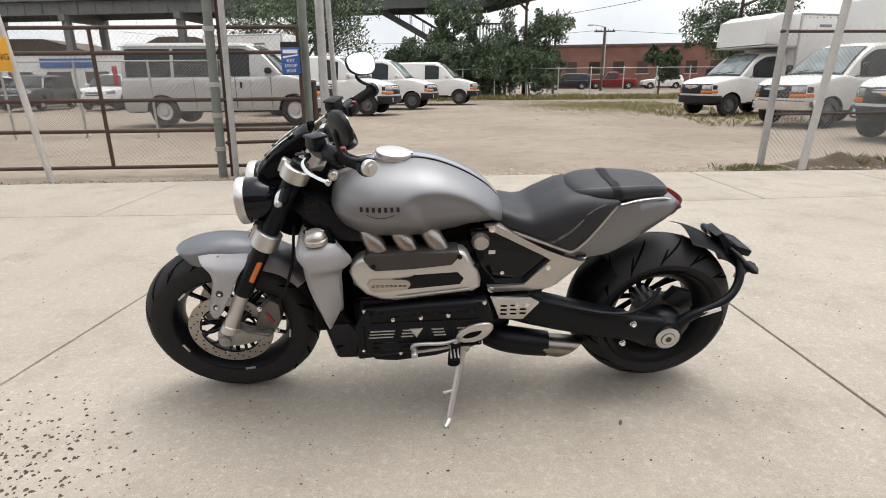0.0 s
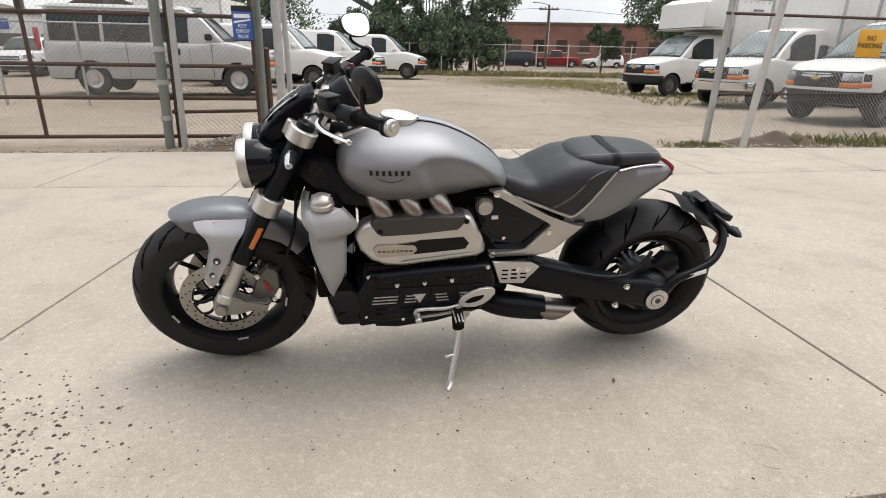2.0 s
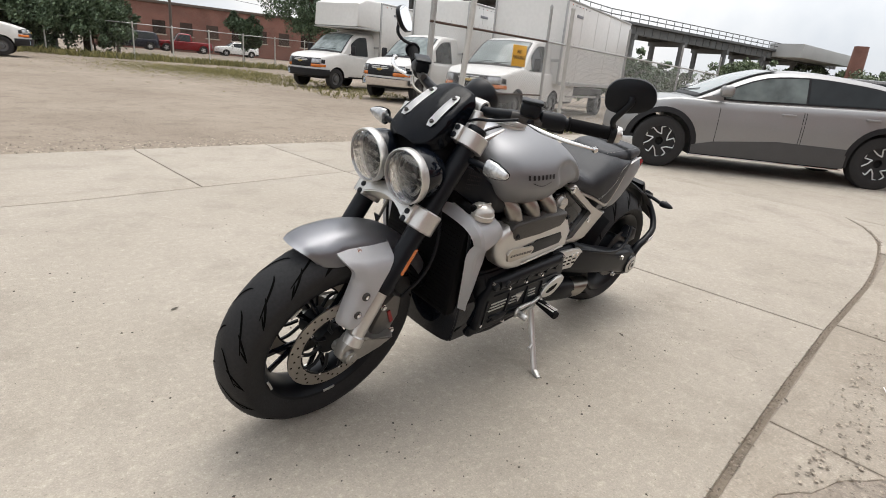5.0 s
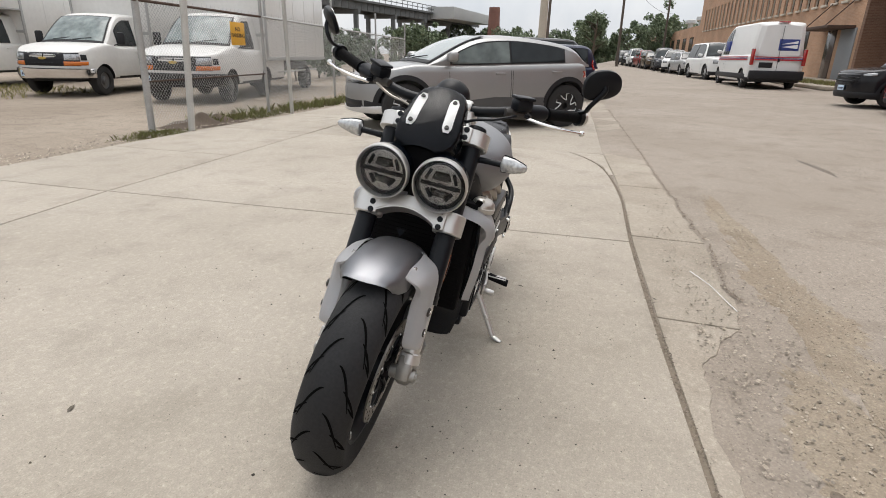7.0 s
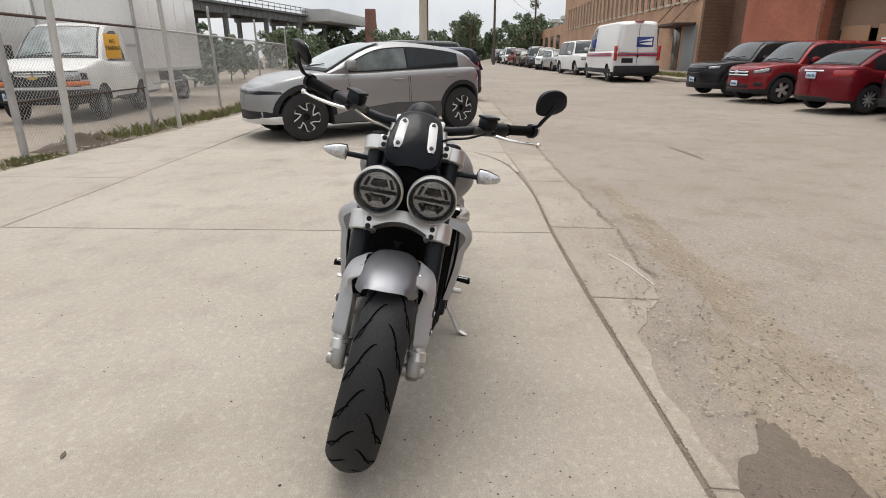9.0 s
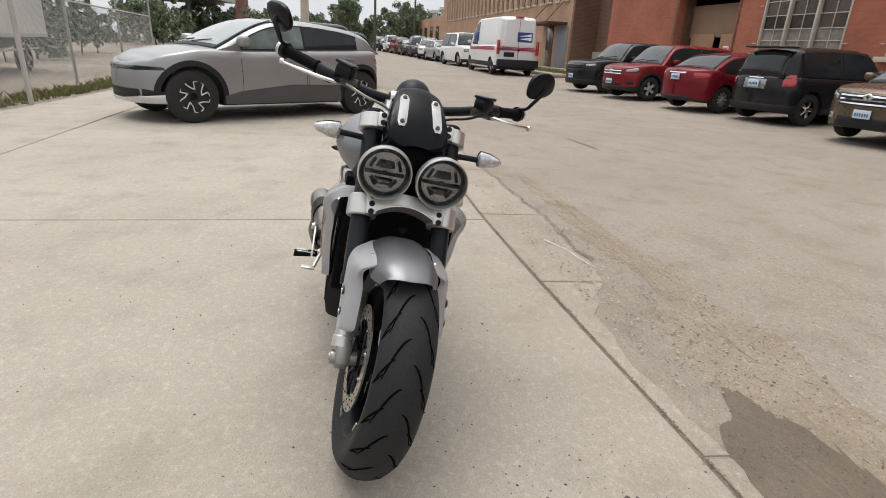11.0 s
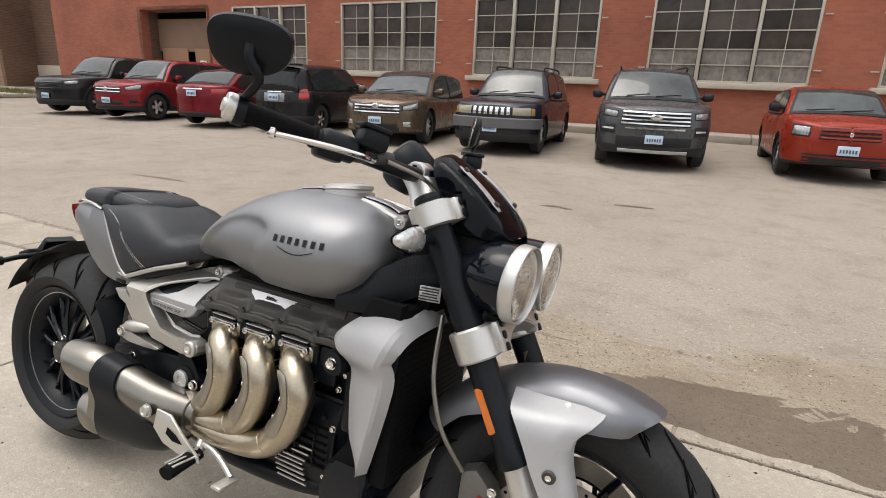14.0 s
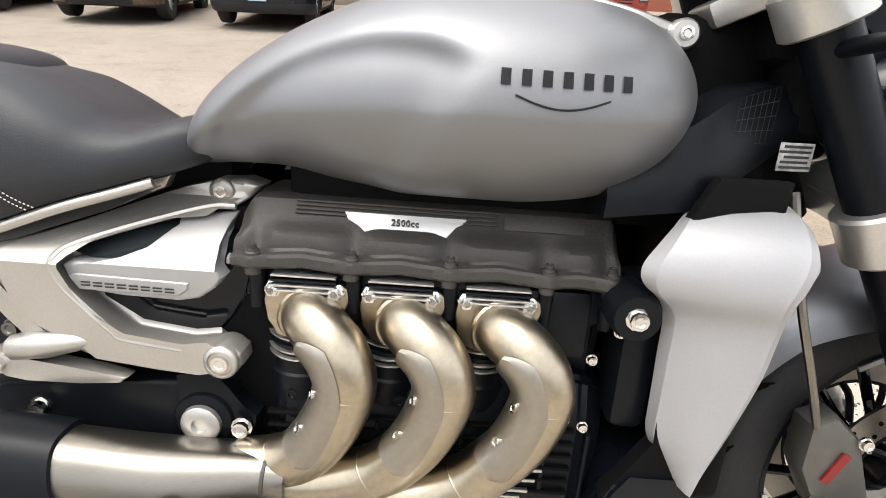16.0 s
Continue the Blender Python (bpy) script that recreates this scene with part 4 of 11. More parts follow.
def badge(ob, sk, z, w, h, material, end=1, s=0.0):
    """A small oval emblem, left plain."""
    c = sk.at(s, z, 0.03, end)
    bm = B()
    grid_faces(bm, [[c + Vector((end * o, w / 2 * q * math.cos(t), h / 2 * q * math.sin(t))) for t in (2 * math.pi * k / 20 for k in range(20))] for o, q in ((-0.02, 1.0), (0.0, 1.0), (0.008, 0.85), (0.009, 0.3))], closed=True)
    return part("badge", bm, material, ob)


# the grey electric crossover that stands across the forecourt's end
PANELGREY = mat("dark_grey_panel", (0.07, 0.07, 0.072), 0.45, var=0.1)


def ev_extra(ob, L, W, H, sk):
    patch(ob, sk, "lamp_band", -0.98, 0.98, (0.695, 0.79), (0.73, 0.775), GLOSSPANEL, off=0.006, n=24)
    both(ob, sk, "headlamp", 0.5, 0.9, (0.715, 0.782), (0.74, 0.775), CARGLASS, off=0.01)
    patch(ob, sk, "lower_grille", -0.62, 0.62, (0.375, 0.47), (0.375, 0.47), BLACKTRIM, off=0.004, n=16)
    both(ob, sk, "corner_vent", 0.6, 1.08, (0.375, 0.48), (0.36, 0.42), BLACKTRIM, off=0.005)
    patch(ob, sk, "lower_strip", -1.1, 1.1, (0.27, 0.325), (0.27, 0.325), RIM, off=0.02, n=24)
    both(ob, sk, "lip", 0.2, 0.95, (0.3, 0.33), (0.3, 0.4), RIM, off=0.022)
    patch(ob, sk, "tail_band", -0.95, 0.95, (0.86, 0.97), (0.86, 0.97), REDLAMP, off=0.008, end=-1, n=20)
    for s in (-1, 1):
        bar(ob, "sill_strip", (0, s * (W / 2 - 0.02), 0.235), (2.1, 0.02, 0.018), CHROME, 0.004)
        bm = B()
        plate(bm, [(-1.06, 0.26), (1.02, 0.26), (1.03, 0.38), (0.75, 0.45), (-0.1, 0.54), (-1.06, 0.53)], s * W * 0.46, s * (W / 2 + 0.003), 0.004)
        part("side_panel", bm, PANELGREY, ob)


GLOSSPANEL = mat("gloss_black_panel", (0.012, 0.012, 0.014), 0.12, var=0.2, scale=3, coat=0.5)
EVGREY = mat("ev_grey", (0.31, 0.31, 0.31), 0.4, 0.6, var=0.05, scale=1.5, coat=0.35)
ev_h = math.degrees(math.atan2(2.36, -1.95))
hx, hy = math.cos(radians(ev_h)), math.sin(radians(ev_h))
# opaque glass: the screen's sky reflection and the side window's see-through painted in
car("electric_crossover", "matte grey electric crossover with black wheel arches, parked across", "car", at(7.24 + hy * 0.82, 1.57 - hx * 0.82, ev_h), 4.42, 1.89, 1.51, 3.0, 0.375, 1.47,
    [(-2.21, 0.62), (-2.14, 1.08), (-1.8, 1.1), (-0.6, 1.07), (0.7, 1.03), (1.25, 1.035), (1.6, 0.985), (1.92, 0.91), (2.21, 0.56)],
    [(-2.14, 1.1), (-1.74, 1.34), (-1.15, 1.46), (-0.4, 1.51), (0.02, 1.485), (1.2, 1.04)], EVGREY, style="swirl", rim=mat("pale_rim_edges", (0.62, 0.62, 0.62), 0.35, 0.6, var=0.05), clad=BLACKTRIM,
    windows=((0.14, 0.475), (0.485, 0.8)), extra=ev_extra, bumpers=EVGREY, shield=mat("pale_screen_glass", (0.3, 0.335, 0.33), 0.06, var=0.12, scale=1.6, spec=0.5), front_glass=mat("clear_side_glass", (0.11, 0.13, 0.125), 0.05, var=0.5, scale=1.6, fine=4, spec=0.5, tint=(0.05, 0.06, 0.06)), sill=0.235, nf=3.6)

SUVTOP = lambda L, b=1.02, n=0.95: [(-L / 2, 0.75), (-L / 2 + 0.06, b), (0.1, b - 0.02), (L / 2 - 1.15, b + 0.03), (L / 2 - 0.25, n), (L / 2, 0.62)]
BOXY = lambda L, H, b: [(-L / 2 + 0.05, b), (-L / 2 + 0.28, H - 0.12), (-L / 2 + 0.6, H - 0.02), (0.1, H), (0.45, H - 0.05), (1.12, b + 0.03)]
black_paint = paint("black_car_paint", (0.011, 0.011, 0.013), 0.25)
red_paint = paint("red_car_paint", (0.15, 0.009, 0.016), 0.25, 0.2)
red_paint2 = paint("bright_red_paint", (0.19, 0.014, 0.018), 0.25, 0.2)
orange_red = paint("orange_red_paint", (0.24, 0.026, 0.013), 0.28, 0.15)
bronze = paint("bronze_paint", (0.12, 0.088, 0.062), 0.28, 0.5)
navy = paint("navy_paint", (0.016, 0.017, 0.026), 0.25, 0.2)
grey_metal = paint("grey_metal_paint", (0.085, 0.088, 0.095), 0.28, 0.5)
white_paint = paint("white_car_paint", (0.7, 0.7, 0.69), 0.32)
silver_paint = paint("silver_car_paint", (0.42, 0.42, 0.42), 0.3, 0.5)
blue_paint = paint("blue_car_paint", (0.018, 0.024, 0.05), 0.3, 0.3)


def explorer_extra(ob, L, W, H, sk):
    badge(ob, sk, 0.9, 0.22, 0.09, CHROME)
    patch(ob, sk, "upper_bar", -0.5, 0.5, (0.685, 0.72), (0.685, 0.72), CHROME, off=0.02)
    patch(ob, sk, "lower_grille", -0.66, 0.66, (0.37, 0.56), (0.4, 0.56), BLACKTRIM, off=0.008, n=16)
    patch(ob, sk, "skid_plate", -0.6, 0.6, (0.275, 0.335), (0.275, 0.335), GALV, off=0.03, n=16)
    both(ob, sk, "fog_recess", 0.68, 1.12, (0.58, 0.76), (0.6, 0.74), BLACKTRIM, off=0.006)
    both(ob, sk, "fog_strip", 0.72, 1.0, (0.655, 0.69), (0.66, 0.69), STRIPLAMP, off=0.014)


STRIPLAMP = mat("lamp_strip", (0.7, 0.7, 0.7), 0.2, 0.3, var=0.1)
car("parked_suv", "grey metallic three-row SUV with chrome grille bars, parked nose out", "car", by_axle(1.06, -9.1, 107, 1.62), 5.05, 2.0, 1.78, 3.02, 0.38, 1.62,
    SUVTOP(5.05, 1.12, 1.08), [(-2.45, 1.15), (-2.2, 1.66), (-1.8, 1.74), (0.1, 1.78), (0.5, 1.72), (1.25, 1.14)], grey_metal, style="ten", rim=RIMDARK, group="cars parked at the factory", mirrors="black",
    lamps=[(0.84, 0.93, 0.34, 0.13, -4)], grille=(0.88, 1.2, 0.26, 4, CHROME), rails=True, plate_end=1, extra=explorer_extra, clad=BLACKTRIM, bumpers=grey_metal)


def jeep_extra(ob, L, W, H, sk):
    both(ob, sk, "headlamp", 0.44, 0.82, (0.78, 0.93), (0.78, 0.93), mat("yellowed_lamp", (0.3, 0.28, 0.2), 0.2, var=0.2, coat=0.6), off=0.012)
    both(ob, sk, "corner_lamp", 0.83, 0.93, (0.78, 0.92), (0.78, 0.91), mat("dull_amber", (0.3, 0.17, 0.06), 0.3, var=0.2), off=0.012)
    patch(ob, sk, "bumper_cover", -1.2, 1.2, (0.5, 0.73), (0.52, 0.72), mat("grey_bumper", (0.1, 0.1, 0.105), 0.5, var=0.1), off=0.06, thick=0.05, n=24)
    patch(ob, sk, "lower_grille", -0.6, 0.6, (0.34, 0.49), (0.34, 0.49), BLACKTRIM, off=0.02, n=14)


car("parked_suv", "dark navy older SUV with a slotted silver grille, parked nose out", "car", by_axle(3.8, -8.95, 101, 1.36), 4.6, 1.84, 1.72, 2.69, 0.37, 1.36,
    SUVTOP(4.6, 1.06, 1.02), [(-2.24, 1.08), (-1.95, 1.6), (-1.6, 1.68), (0.0, 1.72), (0.3, 1.67), (0.95, 1.09)], navy, group="cars parked at the factory",
    grille=(0.855, 0.82, 0.17, -7, CHROME), rails=True, plate_end=1, extra=jeep_extra, nf=5.5)


def venza_extra(ob, L, W, H, sk):
    badge(ob, sk, 0.82, 0.17, 0.11, CHROME)
    patch(ob, sk, "lower_grille", -0.5, 0.5, (0.34, 0.46), (0.34, 0.46), BLACKTRIM, off=0.012)
    both(ob, sk, "fog_lamp", 0.62, 0.8, (0.4, 0.5), (0.4, 0.5), LAMPGLASS, off=0.01)


car("parked_crossover", "bronze-brown crossover with a chrome winged grille, parked nose out", "car", by_axle(6.2, -8.55, 106, 1.4), 4.8, 1.9, 1.61, 2.78, 0.37, 1.4,
    SUVTOP(4.8, 1.0, 0.95), [(-2.3, 1.02), (-1.9, 1.46), (-1.5, 1.56), (-0.2, 1.61), (0.3, 1.55), (1.35, 1.03)], bronze, style="ten", group="cars parked at the factory",
    lamps=[(0.8, 0.79, 0.4, 0.13, -10)], grille=(0.76, 1.12, 0.2, 3, CHROME), plate_end=1, extra=venza_extra, bumpers=bronze)


def compass_extra(ob, L, W, H, sk):
    patch(ob, sk, "plate_recess", -0.3, 0.3, (0.74, 0.95), (0.74, 0.95), mat("dull_chrome", (0.3, 0.3, 0.3), 0.3, 0.9), off=0.008, end=-1)
    patch(ob, sk, "name_strip", -0.2, 0.2, (0.965, 0.99), (0.965, 0.99), RIM, off=0.01, end=-1)
    bar(ob, "wiper", (-L / 2 + 0.12, 0.05, 1.16), (0.03, 0.3, 0.02), BLACKTRIM, 0.005)
    bar(ob, "spoiler", (-L / 2 + 0.28, 0, 1.64), (0.3, 1.2, 0.04), BLACKTRIM, 0.015)


car("parked_suv", "black compact SUV with red tail lamps, parked nose in", "car", by_axle(9.6, -10.75, -77, 1.25), 4.4, 1.81, 1.66, 2.64, 0.345, 1.25,
    SUVTOP(4.4, 1.04, 0.98), [(-2.14, 1.1), (-1.9, 1.52), (-1.6, 1.62), (0.0, 1.66), (0.35, 1.6), (0.95, 1.06)], black_paint, group="cars parked at the factory",
    tail=[(0.78, 0.94, 0.22, 0.26)], plate_end=-1, extra=compass_extra, rim=CHROME, nr=6)


def sentra_extra(ob, L, W, H, sk):
    patch(ob, sk, "chrome_strip", -0.3, 0.3, (0.94, 0.975), (0.94, 0.975), CHROME, off=0.012, end=-1)


car("parked_sedan", "dark red sedan seen from its boot, parked nose in", "car", by_axle(11.75, -10.2, -75, 1.3), 4.63, 1.76, 1.5, 2.7, 0.33, 1.3,
    [(-2.31, 0.75), (-2.27, 1.04), (-1.75, 1.07), (-1.4, 0.98), (0.2, 0.93), (1.1, 0.97), (2.0, 0.8), (2.31, 0.55)],
    [(-1.85, 1.06), (-1.1, 1.42), (-0.3, 1.5), (0.2, 1.45), (1.2, 0.98)], red_paint, style="ten", group="cars parked at the factory",
    tail=[(0.72, 0.9, 0.36, 0.14)], plate_end=-1, extra=sentra_extra, bumpers=red_paint)


def crv_extra(ob, L, W, H, sk):
    badge(ob, sk, 0.82, 0.15, 0.12, CHROME)
    both(ob, sk, "fog_lamp", 0.66, 0.9, (0.46, 0.56), (0.46, 0.56), BLACKTRIM, off=0.008)
    patch(ob, sk, "lower_grille", -0.5, 0.5, (0.4, 0.5), (0.4, 0.5), BLACKTRIM, off=0.008)


car("parked_crossover", "dark red compact crossover with a chrome grille, parked nose out", "car", by_axle(13.9, -7.35, 103, 1.4), 4.6, 1.85, 1.68, 2.66, 0.355, 1.4,
    SUVTOP(4.6, 1.04, 0.99), BOXY(4.6, 1.68, 1.04), red_paint2, style="five", group="cars parked at the factory",
    lamps=[(0.8, 0.85, 0.42, 0.12, -9)], grille=(0.8, 0.95, 0.16, 2, CHROME), plate_end=1, extra=crv_extra, clad=BLACKTRIM, bumpers=red_paint2)
car("parked_suv", "black SUV with a wide dark grille, parked nose out", "car", by_axle(16.2, -7.0, 103, 1.5), 4.9, 1.92, 1.72, 2.86, 0.37, 1.5,
    SUVTOP(4.9, 1.06, 1.02), BOXY(4.9, 1.72, 1.07), black_paint, group="cars parked at the factory", lamps=[(0.82, 0.9, 0.36, 0.1, -5)], grille=(0.82, 1.2, 0.26, 3, GLOSSPANEL), plate_end=1, clad=BLACKTRIM)


def caliber_extra(ob, L, W, H, sk):
    patch(ob, sk, "grille_cross", -0.025, 0.025, (0.66, 0.86), (0.66, 0.86), orange_red, off=0.03, n=3)
    badge(ob, sk, 0.77, 0.07, 0.08, CHROME)
    for k in range(3):
        patch(ob, sk, "intake_slot", -0.62, 0.62, (0.3 + k * 0.055, 0.33 + k * 0.055), (0.3 + k * 0.055, 0.33 + k * 0.055), BLACKTRIM, off=0.01, n=14)


car("parked_hatchback", "orange-red hatchback with a crosshair grille, parked nose out", "car", by_axle(-1.6, -9.8, 99, 1.3), 4.41, 1.8, 1.53, 2.64, 0.34, 1.3,
    SUVTOP(4.41, 1.0, 0.96), [(-2.15, 1.02), (-1.6, 1.42), (-1.2, 1.5), (-0.1, 1.53), (0.3, 1.47), (1.05, 1.02)], orange_red, group="cars parked at the factory", mirrors="black",
    lamps=[(0.72, 0.79, 0.3, 0.19, -3)], grille=(0.77, 0.84, 0.19, 3, orange_red), plate_end=1, extra=caliber_extra, bumpers=orange_red)


# the mail van and the cars further along the street
def mail_extra(ob, L, W, H, sk):
    stripe_r, stripe_b = mat("red_stripe", (0.4, 0.02, 0.03), 0.4, var=0.05), mat("blue_stripe", (0.02, 0.04, 0.2), 0.4, var=0.05)
    for z, h, mt in ((1.2, 0.035, stripe_r), (1.1, 0.05, stripe_r), (1.15, 0.03, stripe_b)):
        bar(ob, "stripe", (-L / 2 - 0.005, 0, z), (0.02, W * 0.84, h), mt, 0.003)
        for s in (-1, 1):
            bar(ob, "stripe", (-0.3, s * (W / 2 + 0.004), z), (L * 0.78, 0.012, h), mt, 0.003)
    bar(ob, "emblem", (-L / 2 + 0.06, -0.3, 1.66), (0.03, 0.72, 0.42), stripe_b, 0.01, "dark blue emblem panel", rot=R3(0, 4, 0))
    bm = B()
    for pts in ([(0.3, 0.15), (-0.3, 0.02), (0.3, 0.05)], [(0.3, 0.02), (-0.26, -0.08), (0.3, -0.14)]):
        f = [bm.verts.new((-L / 2 + 0.03 + 0.07 * b, -0.3 - a, 1.66 + b)) for a, b in pts]
        g = [bm.verts.new((-L / 2 + 0.05 + 0.07 * b, -0.3 - a, 1.66 + b)) for a, b in pts]
        bm.faces.new(f), bm.faces.new(g)
        for i in range(3):
            bm.faces.new((f[i], f[(i + 1) % 3], g[(i + 1) % 3], g[i]))
    part("emblem_wedge", bm, SIGNWHITE, ob, smooth=False)
    for s in (-1, 1):
        bar(ob, "emblem", (1.0, s * (W / 2 - 0.11), 1.66), (0.6, 0.14, 0.42), stripe_b, 0.01)
        bar(ob, "tail_lamp", (-L / 2 + 0.05, s * (W / 2 - 0.09), 1.2), (0.13, 0.13, 0.62), REDLAMP, 0.03)
        bar(ob, "side_guard", (-0.2, s * W / 2, 0.45), (L * 0.8, 0.05, 0.2), BLACKTRIM, 0.02)
    bar(ob, "door_seam", (-L / 2 + 0.012, 0, 1.4), (0.012, 0.015, 1.9), BLACKTRIM, 0.002)
    bar(ob, "lock", (-L / 2 - 0.004, -0.02, 1.08), (0.03, 0.08, 0.12), BLACKTRIM, 0.01)
    bar(ob, "plate_recess", (-L / 2 - 0.004, 0.42, 0.9), (0.02, 0.5, 0.2), BLACKTRIM, 0.01)
    bar(ob, "rear_step", (-L / 2 - 0.06, 0, 0.52), (0.2, 1.98, 0.34), BLACKTRIM, 0.05)
    bar(ob, "roof_lamp", (-L / 2 + 0.14, 0, 2.5), (0.1, 0.4, 0.06), REDLAMP, 0.02)


car("mail_van", "white high-roof mail van with blue emblem and red and blue stripes", "van", at(26.7, -5.8, 5.5) @ Matrix.Diagonal((1.0, 1.0, 1.0, 1)), 6.0, 2.05, 2.52, 4.04, 0.36, 2.0,
    [(-3.0, 1.0), (-2.99, 1.3), (1.9, 1.3), (2.3, 1.2), (2.85, 1.0), (3.0, 0.7)], [(-2.96, 1.32), (-2.9, 2.36), (-2.6, 2.5), (0.9, 2.52), (1.3, 2.4), (2.35, 1.22)], white_paint, style="steel",
    windows=((0.12, 0.24), (0.26, 0.3)), extra=mail_extra, rear_glass=False, lamps=[(0.8, 0.9, 0.25, 0.3, 0)], nr=14, lean=0.1, band=False, bow=0.0)
far_row = "cars along the street"
car("far_suv", "white full-size SUV parked along the street", "car", at(33.6, -5.0, 192), 5.2, 2.0, 1.9, 2.95, 0.38, 1.5, SUVTOP(5.2, 1.12, 1.08), BOXY(5.2, 1.9, 1.12), white_paint, group=far_row, lamps=[(0.8, 0.9, 0.3, 0.16, 0)], grille=(0.85, 1.1, 0.22, 2, CHROME))
for i, (x, y, hd, p, lab) in enumerate(((39.8, -4.1, 191, silver_paint, "silver"), (43.6, -3.5, 176, white_paint, "white"), (47.6, -2.9, 183, grey_metal, "dark grey"), (51.8, -2.2, 187, bronze, "brown"),
                                        (56, -1.6, 192, red_paint2, "red"), (60.5, -0.8, 188, white_paint, "white"), (65, -0.1, 184, black_paint, "black"), (70, 0.6, 188, grey_metal, "grey"))):
    hh = 1.5 + 0.16 * (i % 3)
    car("far_car", lab + " car parked in the row along the street", "car", at(x, y, hd) @ Matrix.Diagonal((0.94, 0.94, 0.94, 1)), 4.6, 1.82, hh, 2.7, 0.33, 1.35, SUVTOP(4.6, 0.98, 0.93), BOXY(4.6, hh, 0.99), p, group=far_row, lamps=[(0.74, 0.76, 0.36, 0.14, -6)], grille=(0.7, 0.8, 0.16, 1, CHROME))


def dark_tail(ob, L, W, H, sk):
    patch(ob, sk, "tail_strip", -0.6, 0.6, (0.98, 1.02), (0.98, 1.02), CHROME, off=0.01, end=-1)


car("parked_suv", "dark blue-grey SUV behind the crossover", "car", at(14.0, 2.2, 20 + 105) @ Matrix.Diagonal((0.92, 0.92, 0.92, 1)), 4.5, 1.82, 1.62, 2.65, 0.34, 1.35, SUVTOP(4.5, 1.0, 0.95), BOXY(4.5, 1.62, 1.0), blue_paint, tail=[(0.7, 1.05, 0.3, 0.28)])
car("parked_suv", "black SUV with red tail lamps parked behind the crossover", "car", at(17.2, 3.2, 20 + 105), 4.8, 1.9, 1.72, 2.8, 0.36, 1.4, SUVTOP(4.8, 1.06, 1.0), BOXY(4.8, 1.72, 1.06), black_paint, tail=[(0.74, 1.0, 0.2, 0.4)], extra=dark_tail)


# box trucks and vans on the lot
def truck_face(ob, sk, bumper):
    """The van nose that the trucks and the vans share: dark grille, square lamps over amber strips, deep bumper."""
    g = patch(ob, sk, "grille", -0.86, 0.86, (0.74, 1.06), (0.74, 1.06), BLACKTRIM, off=0.012, n=18)
    for k in range(3):
        z = 0.8 + k * 0.09
        patch(g, sk, "grille_bar", -0.44, 0.44, (z, z + 0.02), (z, z + 0.02), BLACKTRIM, off=0.03, n=8)
    badge(ob, sk, 0.92, 0.2, 0.07, mat("gold_badge", (0.5, 0.35, 0.1), 0.3, 0.6))
    both(ob, sk, "headlamp", 0.52, 0.86, (0.88, 1.03), (0.88, 1.03), LAMPGLASS, off=0.024)
    both(ob, sk, "side_lamp", 0.5, 1.04, (0.75, 0.85), (0.76, 0.85), AMBER, off=0.026)
    both(ob, sk, "lamp_surround", 0.88, 1.02, (0.88, 1.02), (0.88, 1.01), BLACKTRIM, off=0.018)
    patch(ob, sk, "front_bumper", -1.2, 1.2, (0.42, 0.69), (0.44, 0.68), bumper, off=0.07, thick=0.06, n=26)
    plate_on(ob, sk, -0.5, 0.55)
    bar(ob, "underside", (1.5, 0, 0.45), (1.4, 1.3, 0.2), BLACKTRIM, 0.04)


